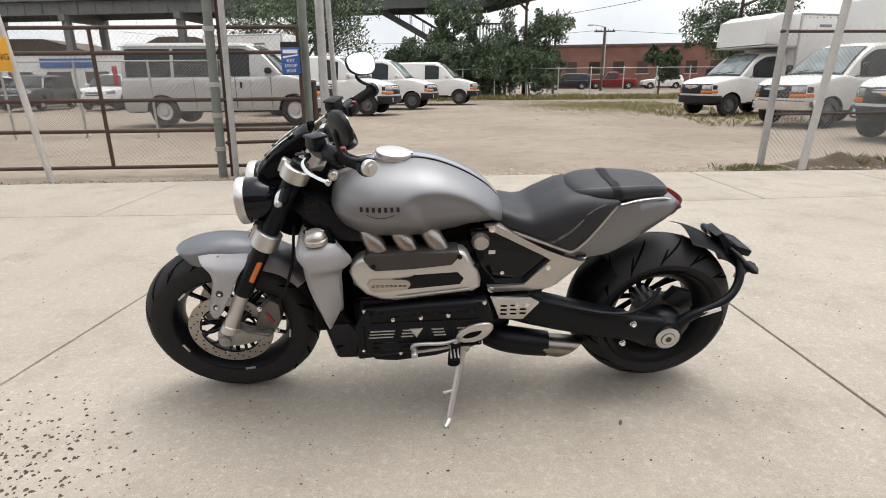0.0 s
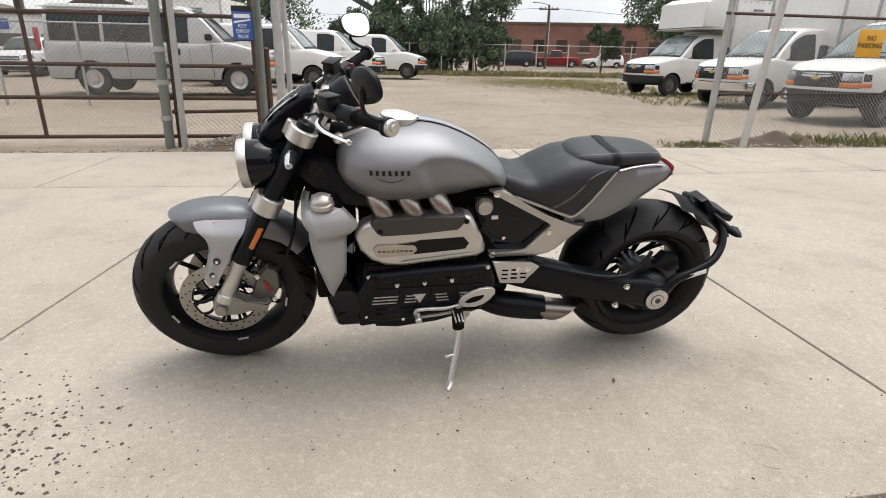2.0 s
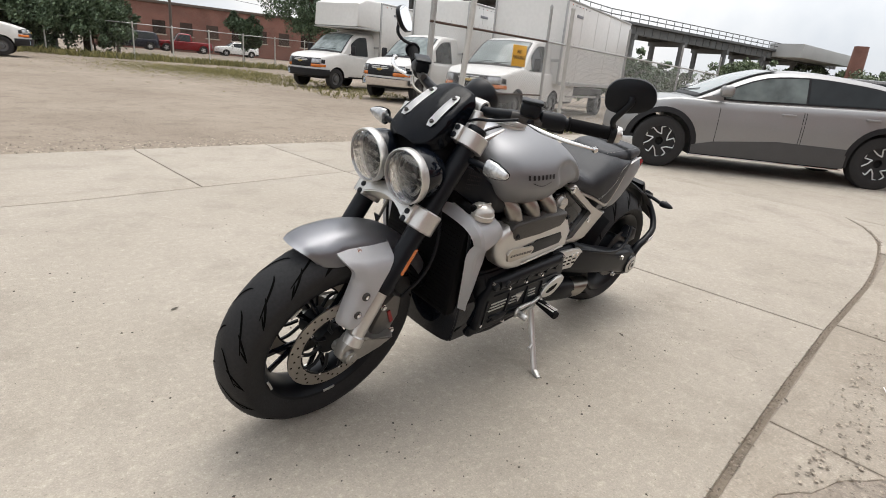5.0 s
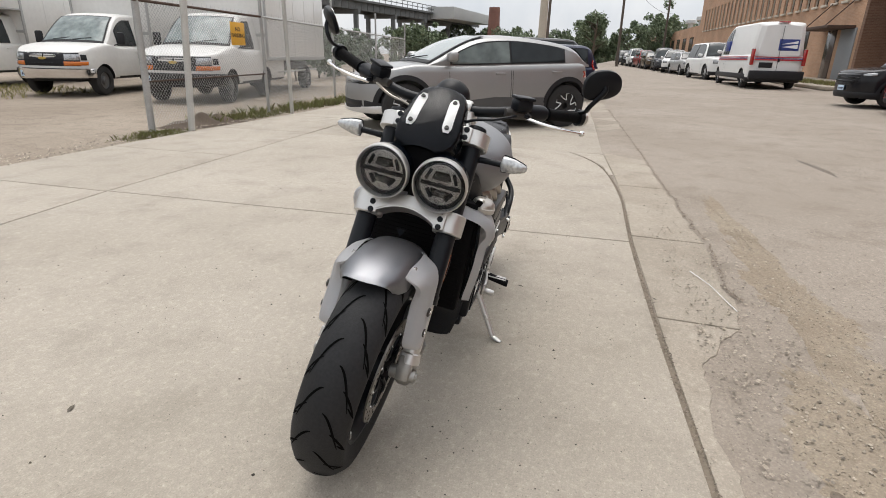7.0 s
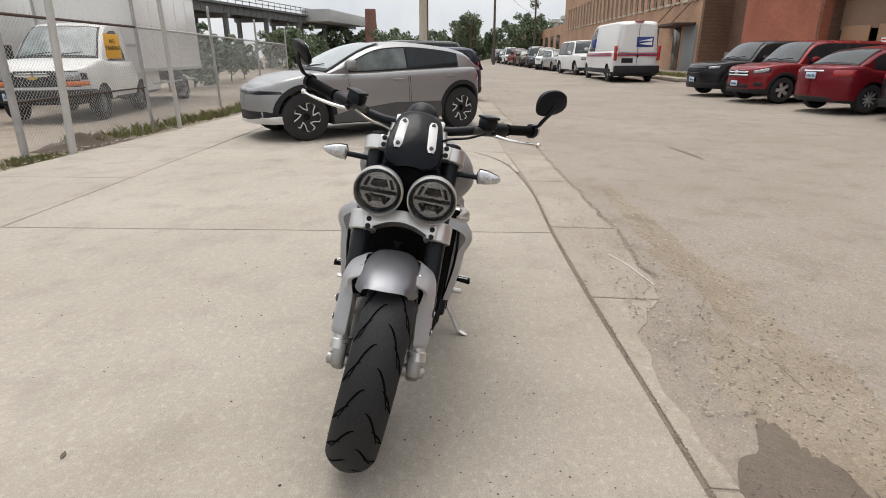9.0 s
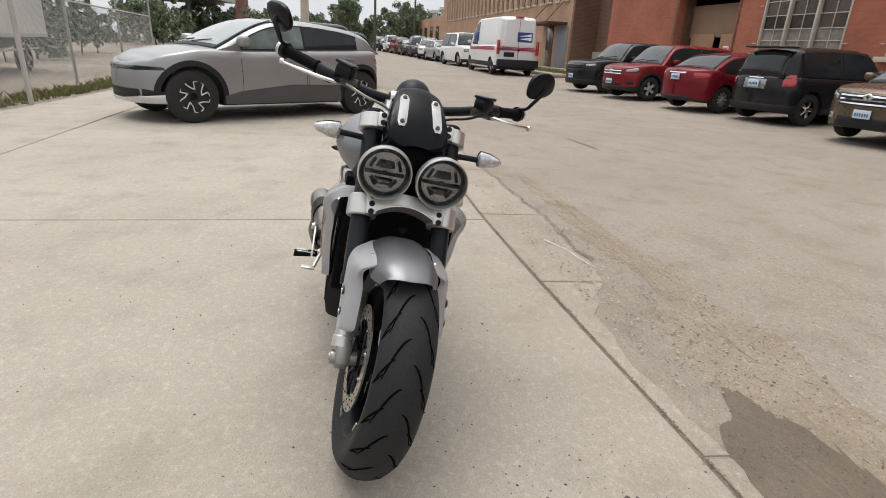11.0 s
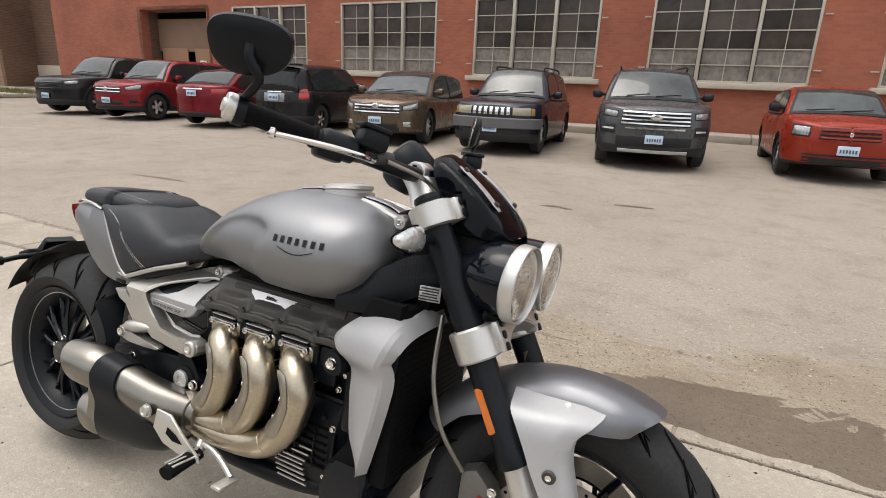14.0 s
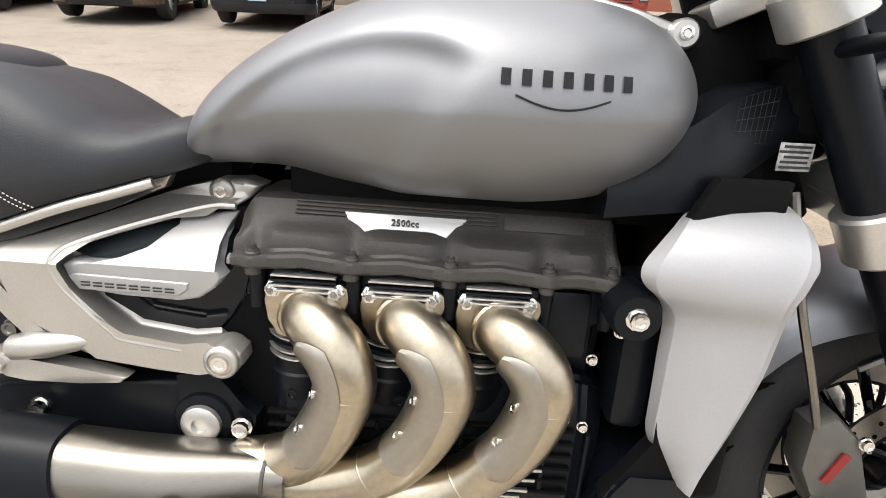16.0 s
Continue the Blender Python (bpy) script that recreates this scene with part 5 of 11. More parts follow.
def truck_extra(box_l, box_h, attic, bumper):
    def build(ob, L, W, H, sk):
        x1 = -0.55
        truck_face(ob, sk, bumper)
        bm = B()
        box(bm, (x1 - box_l / 2, 0, 0.95 + box_h / 2), (box_l, 2.3, box_h), bevel=0.05)
        part("cargo_box", bm, TRUCKWHITE, ob)
        if attic:
            bm = B()
            plate(bm, [(x1, 2.22), (x1, 0.95 + box_h), (x1 + 0.9, 0.93 + box_h), (x1 + 1.3, 0.75 + box_h), (x1 + 1.35, 2.3)], -1.14, 1.14, 0.08, 3)
            part("cab_overhang", bm, TRUCKWHITE, ob)
            bar(ob, "overhang_trim", (x1 + 0.68, 0, 2.25), (1.34, 2.3, 0.05), GALV, 0.01)
        bar(ob, "box_edge", (x1 + 0.01, 0, 1.62), (0.05, 2.3, 0.08), GALV, 0.01)
        for s in (-1, 1):
            bar(ob, "corner_post", (x1 + 0.0, s * 1.13, 0.95 + box_h / 2), (0.09, 0.05, box_h * 0.98), GALV, 0.012)
            bar(ob, "box_rail", (x1 - box_l / 2, s * 1.155, 1.0), (box_l * 0.99, 0.03, 0.1), GALV, 0.01)
            bar(ob, "box_trim", (x1 - box_l / 2, s * 1.155, 0.9 + box_h), (box_l * 0.99, 0.025, 0.06), GALV, 0.01)
            for k in range(6):
                bar(ob, "marker_lamp", (x1 - 0.3 - k * 0.28, s * 1.158, 0.8 + box_h), (0.05, 0.02, 0.025), AMBER if k % 3 == 0 else BLACKTRIM, 0.006)
            for k in range(1, 5):
                bar(ob, "panel_seam", (x1 - box_l * k / 5, s * 1.152, 1.0 + box_h / 2), (0.02, 0.012, box_h - 0.15), TRUCKWHITE, 0.003)
            bar(ob, "skirt_rail", (x1 - box_l / 2 - 0.2, s * 1.0, 0.62), (box_l * 0.7, 0.05, 0.05), GALV, 0.01)
            bar(ob, "box_lettering", (x1 - 1.0, s * 1.156, 0.55 + box_h), (0.5, 0.012, 0.08), mat("grey_lettering", (0.2, 0.2, 0.22), 0.5, var=0.1), 0.003)
            bm = B()
            tube(bm, [(0.95, s * 0.85, 1.25), (0.98, s * 1.05, 1.3), (0.98, s * 1.12, 1.35)], 0.015, 6)
            box(bm, (0.98, s * 1.14, 1.44), (0.09, 0.2, 0.32), bevel=0.04)
            part("tow_mirror", bm, BLACKTRIM, ob)
        bar(ob, "chassis", (x1 - box_l / 2, 0, 0.75), (box_l, 0.9, 0.25), BLACKTRIM, 0.03)
        for s in (-1, 1):
            car_wheel(ob, x1 - box_l * 0.68, s * 0.9, 0.37, 0.3, "steel", STEELWHEEL, s)
    return build


STEELWHEEL = mat("grey_steel_wheel", (0.13, 0.13, 0.13), 0.5, 0.3, var=0.15, scale=8)
# opaque windscreen glass with the reflected sky put into its pale colour
TRUCKGLASS = mat("pale_windshield_glass", (0.2, 0.24, 0.235), 0.06, var=0.3, scale=1.8, fine=5, spec=0.5, tint=(0.1, 0.125, 0.125))
TRUCKTOP = [(-0.95, 1.2), (-0.93, 1.24), (0.85, 1.24), (1.25, 1.3), (1.9, 1.22), (2.3, 1.12), (2.55, 0.6)]
TRUCKROOF = [(-0.95, 1.24), (-0.93, 1.95), (-0.5, 2.1), (0.25, 2.08), (0.5, 2.0), (1.45, 1.27)]


def box_truck(label, m, box_l, box_h, attic, bumper):
    """A cutaway van front with a cargo box behind; the front axle lies at x = 1.66."""
    return car("box_truck", label, "truck", m, 5.1, 2.0, 2.1, 2.4, 0.37, 1.66, TRUCKTOP, TRUCKROOF, TRUCKWHITE, style="steel", rim=STEELWHEEL, group="box trucks on the lot", windows=((0.26, 0.64),),
               mirrors=False, extra=truck_extra(box_l, box_h, attic, bumper), sill=0.4, shield=TRUCKGLASS, band=False, nf=5, nr=14, bumpers=TRUCKWHITE, rear_glass=False, lean=0.2)


def truck_pose(wx, wy, heading, side):
    """From the ground point of the visible front wheel (side -1: the right wheel)."""
    h = radians(heading)
    c, s = math.cos(h), math.sin(h)
    ax, ay = wx - s * 0.87 * -side * -1, wy + c * 0.87 * -side * -1
    return pose(ax - 1.66 * c, ay - 1.66 * s, -0.03, 0, 0, heading)


box_truck("white box truck with an overhanging cargo box and black bumper", truck_pose(9.2, 17.4, 196, -1), 5.0, 2.35, True, BLACKTRIM)
box_truck("white box truck with a chrome front bumper", truck_pose(9.5, 12.7, 196, -1), 4.6, 2.35, False, CHROME)
box_truck("white box truck behind the chain-link fence", truck_pose(9.5, 8.65, 196, -1), 6.3, 2.35, False, BLACKTRIM)


def van_extra(ob, L, W, H, sk):
    truck_face(ob, sk, VANSILVER)
    for s in (-1, 1):
        bar(ob, "tail_lamp", (-L / 2 + 0.04, s * (W / 2 - 0.09), 1.3), (0.1, 0.12, 0.5), REDLAMP, 0.03)
        bar(ob, "door_rail", (-1.6, s * (W / 2 - 0.012), 1.02), (1.6, 0.02, 0.03), VANSILVER, 0.006)
        bar(ob, "rub_strip", (-0.2, s * (W / 2 - 0.004), 0.66), (3.0, 0.02, 0.05), VANSILVER, 0.01)
        bar(ob, "drip_rail", (-1.0, s * (W / 2 - 0.2), 2.03), (3.4, 0.03, 0.03), VANSILVER, 0.01)
        for x in (-0.75, 0.35, 1.3):
            bar(ob, "door_seam", (x, s * (W / 2 - 0.006), 0.85), (0.014, 0.014, 0.8), BLACKTRIM, 0.002)
        bar(ob, "handle", (0.5, s * W / 2, 1.05), (0.05, 0.03, 0.16), BLACKTRIM, 0.01)
    bar(ob, "rear_bumper", (-L / 2 - 0.06, 0, 0.55), (0.2, 1.9, 0.2), BLACKTRIM, 0.04)


VANTOP = [(-2.85, 0.9), (-2.83, 1.26), (1.0, 1.26), (1.6, 1.3), (2.2, 1.2), (2.6, 1.1), (2.86, 0.6)]
VANROOF = [(-2.8, 1.28), (-2.74, 2.0), (-2.5, 2.12), (0.5, 2.12), (0.85, 2.04), (1.75, 1.28)]
car("passenger_van", "silver full-size passenger van with dark windows behind the fence", "van", pose(-6.85, 15.2, 0.0, 0, 0, 5) @ Matrix.Diagonal((1.06, 1.06, 1.09, 1)), 5.7, 2.0, 2.12, 3.55, 0.385, 1.9, VANTOP, VANROOF, VANSILVER,
    style="steel", rim=RIM, windows=((0.22, 0.4), (0.43, 0.66), (0.69, 0.95)), extra=van_extra, sill=0.36, mirrors="black", band=False, nf=5, nr=14, bumpers=VANSILVER, lean=0.2)


def cargo_extra(ob, L, W, H, sk):
    truck_face(ob, sk, BLACKTRIM)


for x, y, lab in ((-0.9, 24.0, "white van"), (1.2, 28.5, "white cargo van"), (-2.2, 19.6, "white van")):
    car("cargo_van", lab + " parked nose out at the back of the lot", "van", pose(x - 2.9, y + 0.3, 0, 0, 0, -8), 5.7, 2.0, 2.1, 3.6, 0.37, 1.9, VANTOP, VANROOF, TRUCKWHITE, style="steel", rim=STEELWHEEL,
        windows=((0.2, 0.36),), sill=0.4, extra=cargo_extra, band=False, nf=5, nr=14, bumpers=TRUCKWHITE, shield=TRUCKGLASS, group="vans at the back of the lot", lean=0.2)
box_truck("white box truck at the back of the lot", pose(-6.6, 23.0, 0, 0, 0, -9), 3.6, 2.2, False, BLACKTRIM)
for x, y, p, lab in ((-13.6, 25.0, silver_paint, "silver"), (-17.2, 26.0, white_paint, "white"), (-20.8, 25.5, grey_metal, "grey"), (-24.6, 26.5, white_paint, "white"), (-28.2, 27.0, blue_paint, "blue")):
    car("lot_car", lab + " car parked nose out behind the inner fence", "car", pose(x, y, 0, 0, 0, -82), 4.6, 1.82, 1.62, 2.7, 0.33, 1.35, SUVTOP(4.6, 1.0, 0.96), BOXY(4.6, 1.62, 1.0), p, group="cars behind the inner fence", lamps=[(0.74, 0.8, 0.36, 0.14, -6)], grille=(0.74, 0.8, 0.16, 1, CHROME))
banner = thing("rental_kiosk", "low white kiosk with a blue banner along its top", "kiosk", pose(-22.5, 31.0, 0, 0, 0, 4))
bar(banner, "wall", (0, 0, 1.4), (11, 3, 2.8), TRUCKWHITE, 0.03)
bar(banner, "banner", (0.6, -1.55, 2.3), (3.0, 0.06, 0.5), BLUE, 0.01)
for k in range(5):
    bar(banner, "window", (-4.2 + k * 2.1, -1.52, 1.3), (1.3, 0.05, 1.1), PANE, 0.01)
bar(banner, "roof", (0, 0, 2.88), (11.4, 3.4, 0.14), STEELGREY, 0.02)
car("pickup_truck", "red pickup truck far behind the lot", "truck", pose(17.0, 62, 0.1, 0, 0, 175), 5.6, 1.95, 1.85, 3.5, 0.38, 1.8,
    [(-2.8, 0.8), (-2.78, 1.1), (-0.6, 1.1), (1.0, 1.08), (2.5, 1.0), (2.8, 0.7)], [(-0.75, 1.1), (-0.6, 1.75), (-0.3, 1.85), (0.4, 1.83), (1.1, 1.1)], red_paint2)
car("far_suv", "dark SUV far behind the lot", "car", pose(12.0, 61, 0.1, 0, 0, 175), 4.7, 1.9, 1.7, 2.8, 0.36, 1.4, SUVTOP(4.7, 1.02, 1.0), BOXY(4.7, 1.7, 1.02), navy)
car("far_car", "white car far behind the lot", "car", pose(22.5, 62, 0.1, 0, 0, 175), 4.6, 1.8, 1.48, 2.7, 0.33, 1.35, SUVTOP(4.6, 0.98, 0.9), BOXY(4.6, 1.48, 0.99), white_paint)

# ---------------------------------------------------------------- the factory across the street
def brick_mat(name, color, dark, mortar, w=0.21, h=0.075):
    """Coursed brickwork with joints, uneven colour and grime."""
    m = bpy.data.materials.new(name)
    m.use_nodes = True
    nt = m.node_tree
    p = nt.nodes["Principled BSDF"]
    tc, sw, mp = nt.nodes.new("ShaderNodeTexCoord"), nt.nodes.new("ShaderNodeSeparateXYZ"), nt.nodes.new("ShaderNodeCombineXYZ")
    nt.links.new(tc.outputs["Object"], sw.inputs[0])
    ad = nt.nodes.new("ShaderNodeMath")
    nt.links.new(sw.outputs[0], ad.inputs[0]), nt.links.new(sw.outputs[1], ad.inputs[1])
    nt.links.new(ad.outputs[0], mp.inputs[0]), nt.links.new(sw.outputs[2], mp.inputs[1])
    br = nt.nodes.new("ShaderNodeTexBrick")
    br.inputs["Scale"].default_value = 1.0
    br.inputs["Brick Width"].default_value, br.inputs["Row Height"].default_value = w, h
    br.inputs["Mortar Size"].default_value, br.inputs["Mortar Smooth"].default_value = 0.007, 0.3
    br.inputs["Color1"].default_value, br.inputs["Color2"].default_value, br.inputs["Mortar"].default_value = (*color, 1), (*dark, 1), (*mortar, 1)
    nt.links.new(mp.outputs[0], br.inputs["Vector"])
    no = nt.nodes.new("ShaderNodeTexNoise")
    no.inputs["Scale"].default_value, no.inputs["Detail"].default_value = 0.55, 7.0
    nt.links.new(tc.outputs["Object"], no.inputs["Vector"])
    mr = nt.nodes.new("ShaderNodeMapRange")
    mr.inputs["From Min"].default_value, mr.inputs["From Max"].default_value = 0.3, 0.7
    mr.inputs["To Min"].default_value, mr.inputs["To Max"].default_value = 0.78, 1.14
    nt.links.new(no.outputs["Fac"], mr.inputs[0])
    mx = nt.nodes.new("ShaderNodeVectorMath")
    mx.operation = "SCALE"
    nt.links.new(br.outputs["Color"], mx.inputs[0]), nt.links.new(mr.outputs[0], mx.inputs["Scale"])
    nt.links.new(mx.outputs[0], p.inputs["Base Color"])
    p.inputs["Roughness"].default_value = 0.88
    bu = nt.nodes.new("ShaderNodeBump")
    bu.inputs["Strength"].default_value, bu.inputs["Distance"].default_value, bu.invert = 0.5, 0.01, True
    nt.links.new(br.outputs["Fac"], bu.inputs["Height"])
    nt.links.new(bu.outputs[0], p.inputs["Normal"])
    return m


BRICK_RED = brick_mat("red_brickwork", (0.36, 0.118, 0.07), (0.31, 0.095, 0.056), (0.285, 0.115, 0.075))
BRICK_BROWN = brick_mat("brown_brickwork", (0.17, 0.095, 0.062), (0.13, 0.07, 0.045), (0.2, 0.14, 0.1))
BRICK_TAN = brick_mat("tan_brickwork", (0.43, 0.26, 0.165), (0.37, 0.215, 0.13), (0.42, 0.31, 0.22))
BRICK_FAR = brick_mat("dark_red_brickwork", (0.23, 0.105, 0.08), (0.19, 0.085, 0.065), (0.24, 0.16, 0.13))

FAC = pose(0, -15.3, 0, 0, 0, 5.5)
factory = thing("factory", "red painted brick factory with large steel multi-pane windows", "building", FAC)
OPEN = [(14.3, 17.9), (9.1, 12.8), (4.05, 7.8), (-1.05, 2.7), (-6.15, -2.4), (-11.2, -7.5), (-16.3, -12.6)]
SILL, HEAD, BASE = 1.62, 3.82, 0.0
TOPZ = 8.5


def wall_piece(x0, x1, z0, z1, name="wall", mt=None, y0=-0.4, y1=0.0, parent=None):
    bm = B()
    box(bm, ((x0 + x1) / 2, (y0 + y1) / 2, (z0 + z1) / 2), (x1 - x0, y1 - y0, z1 - z0))
    return part(name, bm, mt or BRICK_RED, parent or factory, smooth=False)


edges = sorted([(a, b) for a, b in OPEN] + [(19.3, 23.3)])
wall_piece(-24, 29.6, HEAD, TOPZ)
prev = -24
for a, b in edges:
    wall_piece(prev, a, BASE, HEAD)
    if a != 19.3:
        wall_piece(a, b, BASE, SILL)
    prev = b
wall_piece(prev, 29.6, BASE, HEAD)
wall_piece(29.2, 29.6, 0, TOPZ, y0=-12, y1=-0.4)
bm = B()
box(bm, (2.8, -6.3, TOPZ + 0.1), (53.6, 12.6, 0.2))
part("roof", bm, mat("roof_felt", (0.08, 0.08, 0.08), 0.9), factory)
bm = B()
box(bm, (2.8, -12.3, 4.2), (53.6, 0.3, 8.4))
part("back_wall", bm, BRICK_RED, factory)
# dark sheet: its colour stands for the unlit rooms behind the windows
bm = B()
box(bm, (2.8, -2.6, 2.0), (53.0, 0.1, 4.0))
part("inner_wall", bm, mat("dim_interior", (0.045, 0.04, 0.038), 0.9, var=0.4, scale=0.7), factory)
for n, (a, b) in enumerate(OPEN):
    win = new("window")
    win.parent = factory
    w, h, f = b - a, HEAD - SILL, 0.06
    bm = B()
    box(bm, ((a + b) / 2, 0.06, SILL - 0.07), (w + 0.3, 0.34, 0.14), bevel=0.015)
    part("window_sill", bm, STONE, win)
    bm = B()
    for x in (a + f / 2, b - f / 2):
        box(bm, (x, -0.05, (SILL + HEAD) / 2), (f, 0.14, h), bevel=0.008)
    box(bm, ((a + b) / 2, -0.05, HEAD - f / 2), (w, 0.14, f), bevel=0.008)
    box(bm, ((a + b) / 2, -0.05, SILL + f / 2), (w, 0.14, f), bevel=0.008)
    part("window_frame", bm, WHITE, win)
    for k in (1, 2):
        bm = B()
        box(bm, (a + w * k / 3, -0.02, (SILL + HEAD) / 2), (0.09, 0.16, h), bevel=0.012)
        part("mullion", bm, WHITE, win)
    rows_z = [SILL + 0.06, SILL + 0.44, SILL + 0.82, SILL + 1.26, SILL + 1.72, HEAD - 0.06]
    for k in range(3):
        x0, x1 = a + w * k / 3 + 0.055, a + w * (k + 1) / 3 - 0.055
        for z in rows_z[1:-1]:
            bm = B()
            box(bm, ((x0 + x1) / 2, -0.06, z), (x1 - x0, 0.045, 0.026))
            part("glazing_bar", bm, WHITE, win, smooth=False)
        bm = B()
        box(bm, ((x0 + x1) / 2, -0.062, (SILL + HEAD) / 2), (0.022, 0.04, h - 0.1))
        part("glazing_bar", bm, WHITE, win, smooth=False)
        for r in range(5):
            for c in range(2):
                xa, xb = (x0, (x0 + x1) / 2) if c == 0 else ((x0 + x1) / 2, x1)
                bm = B()
                box(bm, ((xa + xb) / 2, -0.075, (rows_z[r] + rows_z[r + 1]) / 2), (xb - xa - 0.02, 0.008, rows_z[r + 1] - rows_z[r] - 0.02))
                part("pane", bm, CURTAIN if r < 2 else PANE, win, smooth=False)
    for x in (a - 0.12, b + 0.12):
        for z in (SILL + 0.35, SILL + 1.6):
            bm = B()
            box(bm, (x, 0.04, z), (0.16, 0.03, 0.03))
            part("fixing", bm, WHITE, win)
# lorry door in its recess
door = new("lorry_door")
door.parent = factory
bm = B()
for x in (19.2, 23.4):
    box(bm, (x, -0.45, 1.95), (0.12, 0.9, 3.9))
box(bm, (21.3, -0.45, 3.88), (4.3, 0.9, 0.12))
part("door_reveal", bm, BRICK_BROWN, door, smooth=False)
bm = B()
box(bm, (21.3, -0.85, 2.9), (4.0, 0.08, 1.3), bevel=0.01)
part("door_leaf", bm, mat("faded_brown_door", (0.25, 0.16, 0.11), 0.7, var=0.15, scale=1.5), door)
for x, w in ((20.3, 1.5), (22.3, 1.6)):
    bm = B()
    box(bm, (x, -0.8, 2.0), (w, 0.04, 0.75), bevel=0.006)
    part("board", bm, PLYWOOD, door)
bm = B()
box(bm, (21.3, -0.86, 1.0), (4.0, 0.06, 1.3))
part("lower_leaf", bm, PANE, door)
for x, z, w, h in ((21.3, 1.65, 4.0, 0.06), (20.9, 1.2, 0.06, 0.9), (19.5, 1.2, 0.06, 0.9)):
    bm = B()
    box(bm, (x, -0.8, z), (w, 0.05, h))
    part("door_rail", bm, WHITE, door)
bm = B()
box(bm, (20.55, -0.74, 1.65), (0.35, 0.02, 0.5), bevel=0.004)
s = part("door_notice", bm, SIGNWHITE, door)
bm = B()
for k in range(4):
    box(bm, (20.55, -0.725, 1.82 - k * 0.11), (0.27, 0.012, 0.045))
part("notice_bars", bm, mat("notice_red", (0.5, 0.03, 0.03), 0.5), s)

# far pavement, kerb, grass strip
far_walk = thing("far_pavement", "raised concrete pavement along the factory wall", "pavement", FAC, kind="structure")
for k in range(-8, 12):
    bm = B()
    box(bm, (k * 2.5 + 1.2, 0.62, 0.3), (2.485, 1.2, 0.2), bevel=0.01)
    part("slab", bm, CONCRETE, far_walk)
    bm = B()
    box(bm, (k * 2.5 + 1.2, 1.32, 0.29), (2.485, 0.18, 0.22), bevel=0.025)
    part("kerb_stone", bm, GUTTER, far_walk)
bm = B()
plate(bm, [(-2.9, 1.3), (-3.6, 3.9), (-4.6, 4.5), (-20, 4.5), (-20, 1.3)], 0.0, 0.3, 0.02)
move(bm, FAC @ Matrix(((1, 0, 0, 0), (0, 0, 1, 0), (0, 1, 0, 0), (0, 0, 0, 1))))
tagged(part("kerb_island", bm, GUTTER), "raised concrete kerb round a grass plot", "kerb", kind="structure")
bm = B()
for _ in range(5200):
    u, v = rg.uniform(-18, -3.6), rg.uniform(1.6, 4.1)
    q = FAC @ Vector((u, v, 0.3))
    t, h = rg.uniform(0, 6.3), rg.uniform(0.05, 0.13)
    d = Vector((math.cos(t), math.sin(t), 0))
    vs = [bm.verts.new(q + d * 0.02), bm.verts.new(q - d * 0.02), bm.verts.new(q + Vector((d.y * 0.04, d.x * 0.04, h)))]
    bm.faces.new(vs)
tagged(part("grass_plot", bm, GRASS, smooth=False), "short green and straw grass on the kerbed plot", "grass", kind="stuff")
bm = B()
for _ in range(3500):
    u, v = rg.uniform(24, 44), rg.uniform(2.6, 4.6)
    q = FAC @ Vector((u, v, 0.36))
    t, h = rg.uniform(0, 6.3), rg.uniform(0.06, 0.16)
    d = Vector((math.cos(t), math.sin(t), 0))
    bm.faces.new([bm.verts.new(q + d * 0.03), bm.verts.new(q - d * 0.03), bm.verts.new(q + Vector((d.y * 0.04, d.x * 0.04, h)))])
tagged(part("grass_strip", bm, GRASS, smooth=False), "grass strip between the street and the brown building", "grass", kind="stuff")
bm = B()
box(bm, (34, 2.6, 0.3), (20, 5.2, 0.14), bevel=0.03)
move(bm, FAC)
tagged(part("far_kerb", bm, GUTTER), "concrete pavement before the brown brick building", "pavement", kind="structure")

# the brown brick works beyond
works = thing("brick_works", "tan and brown brick works with narrow upper windows", "building", FAC)
WX0, WX1, WH = 34.4, 78.0, 9.6
bm = B()
box(bm, (31.9, -6, 4.6), (4.6, 9, 9.2))
part("side_bay", bm, BRICK_BROWN, works, smooth=False)
bm = B()
box(bm, (31.9, -1.44, 0.75), (4.6, 0.14, 1.5), bevel=0.01)
part("plinth", bm, STONE, works)
bm = B()
box(bm, (34.3, -1.4, 4.8), (0.3, 3.2, 9.6))
part("side_wall", bm, BRICK_BROWN, works, smooth=False)
slots = [(WX0 + 1.3 + k * 1.45, WX0 + 2.0 + k * 1.45) for k in range(28)]
for z0, z1 in ((0.2, 4.6), (6.9, WH)):
    wall_piece(WX0, WX1, z0, z1, mt=BRICK_TAN, parent=works)
prev = WX0
for a, b in slots:
    wall_piece(prev, a, 4.6, 6.9, mt=BRICK_TAN, parent=works)
    prev = b
    w = new("slot_window")
    w.parent = works
    bm = B()
    box(bm, ((a + b) / 2, -0.2, 5.75), (b - a, 0.03, 2.3))
    part("pane", bm, PANE, w, smooth=False)
    bm = B()
    box(bm, ((a + b) / 2, 0.03, 4.55), (b - a + 0.16, 0.16, 0.14), bevel=0.01)
    part("sill", bm, STONE, w)
    bm = B()
    box(bm, (b - 0.04, -0.12, 5.75), (0.06, 0.08, 2.3))
    part("frame", bm, WHITE, w)
wall_piece(prev, WX1, 4.6, 6.9, mt=BRICK_TAN, parent=works)
bm = B()
box(bm, (56, -6, 5), (44, 8, 9))
part("core", bm, BRICK_BROWN, works, smooth=False)
d = new("works_door")
d.parent = works
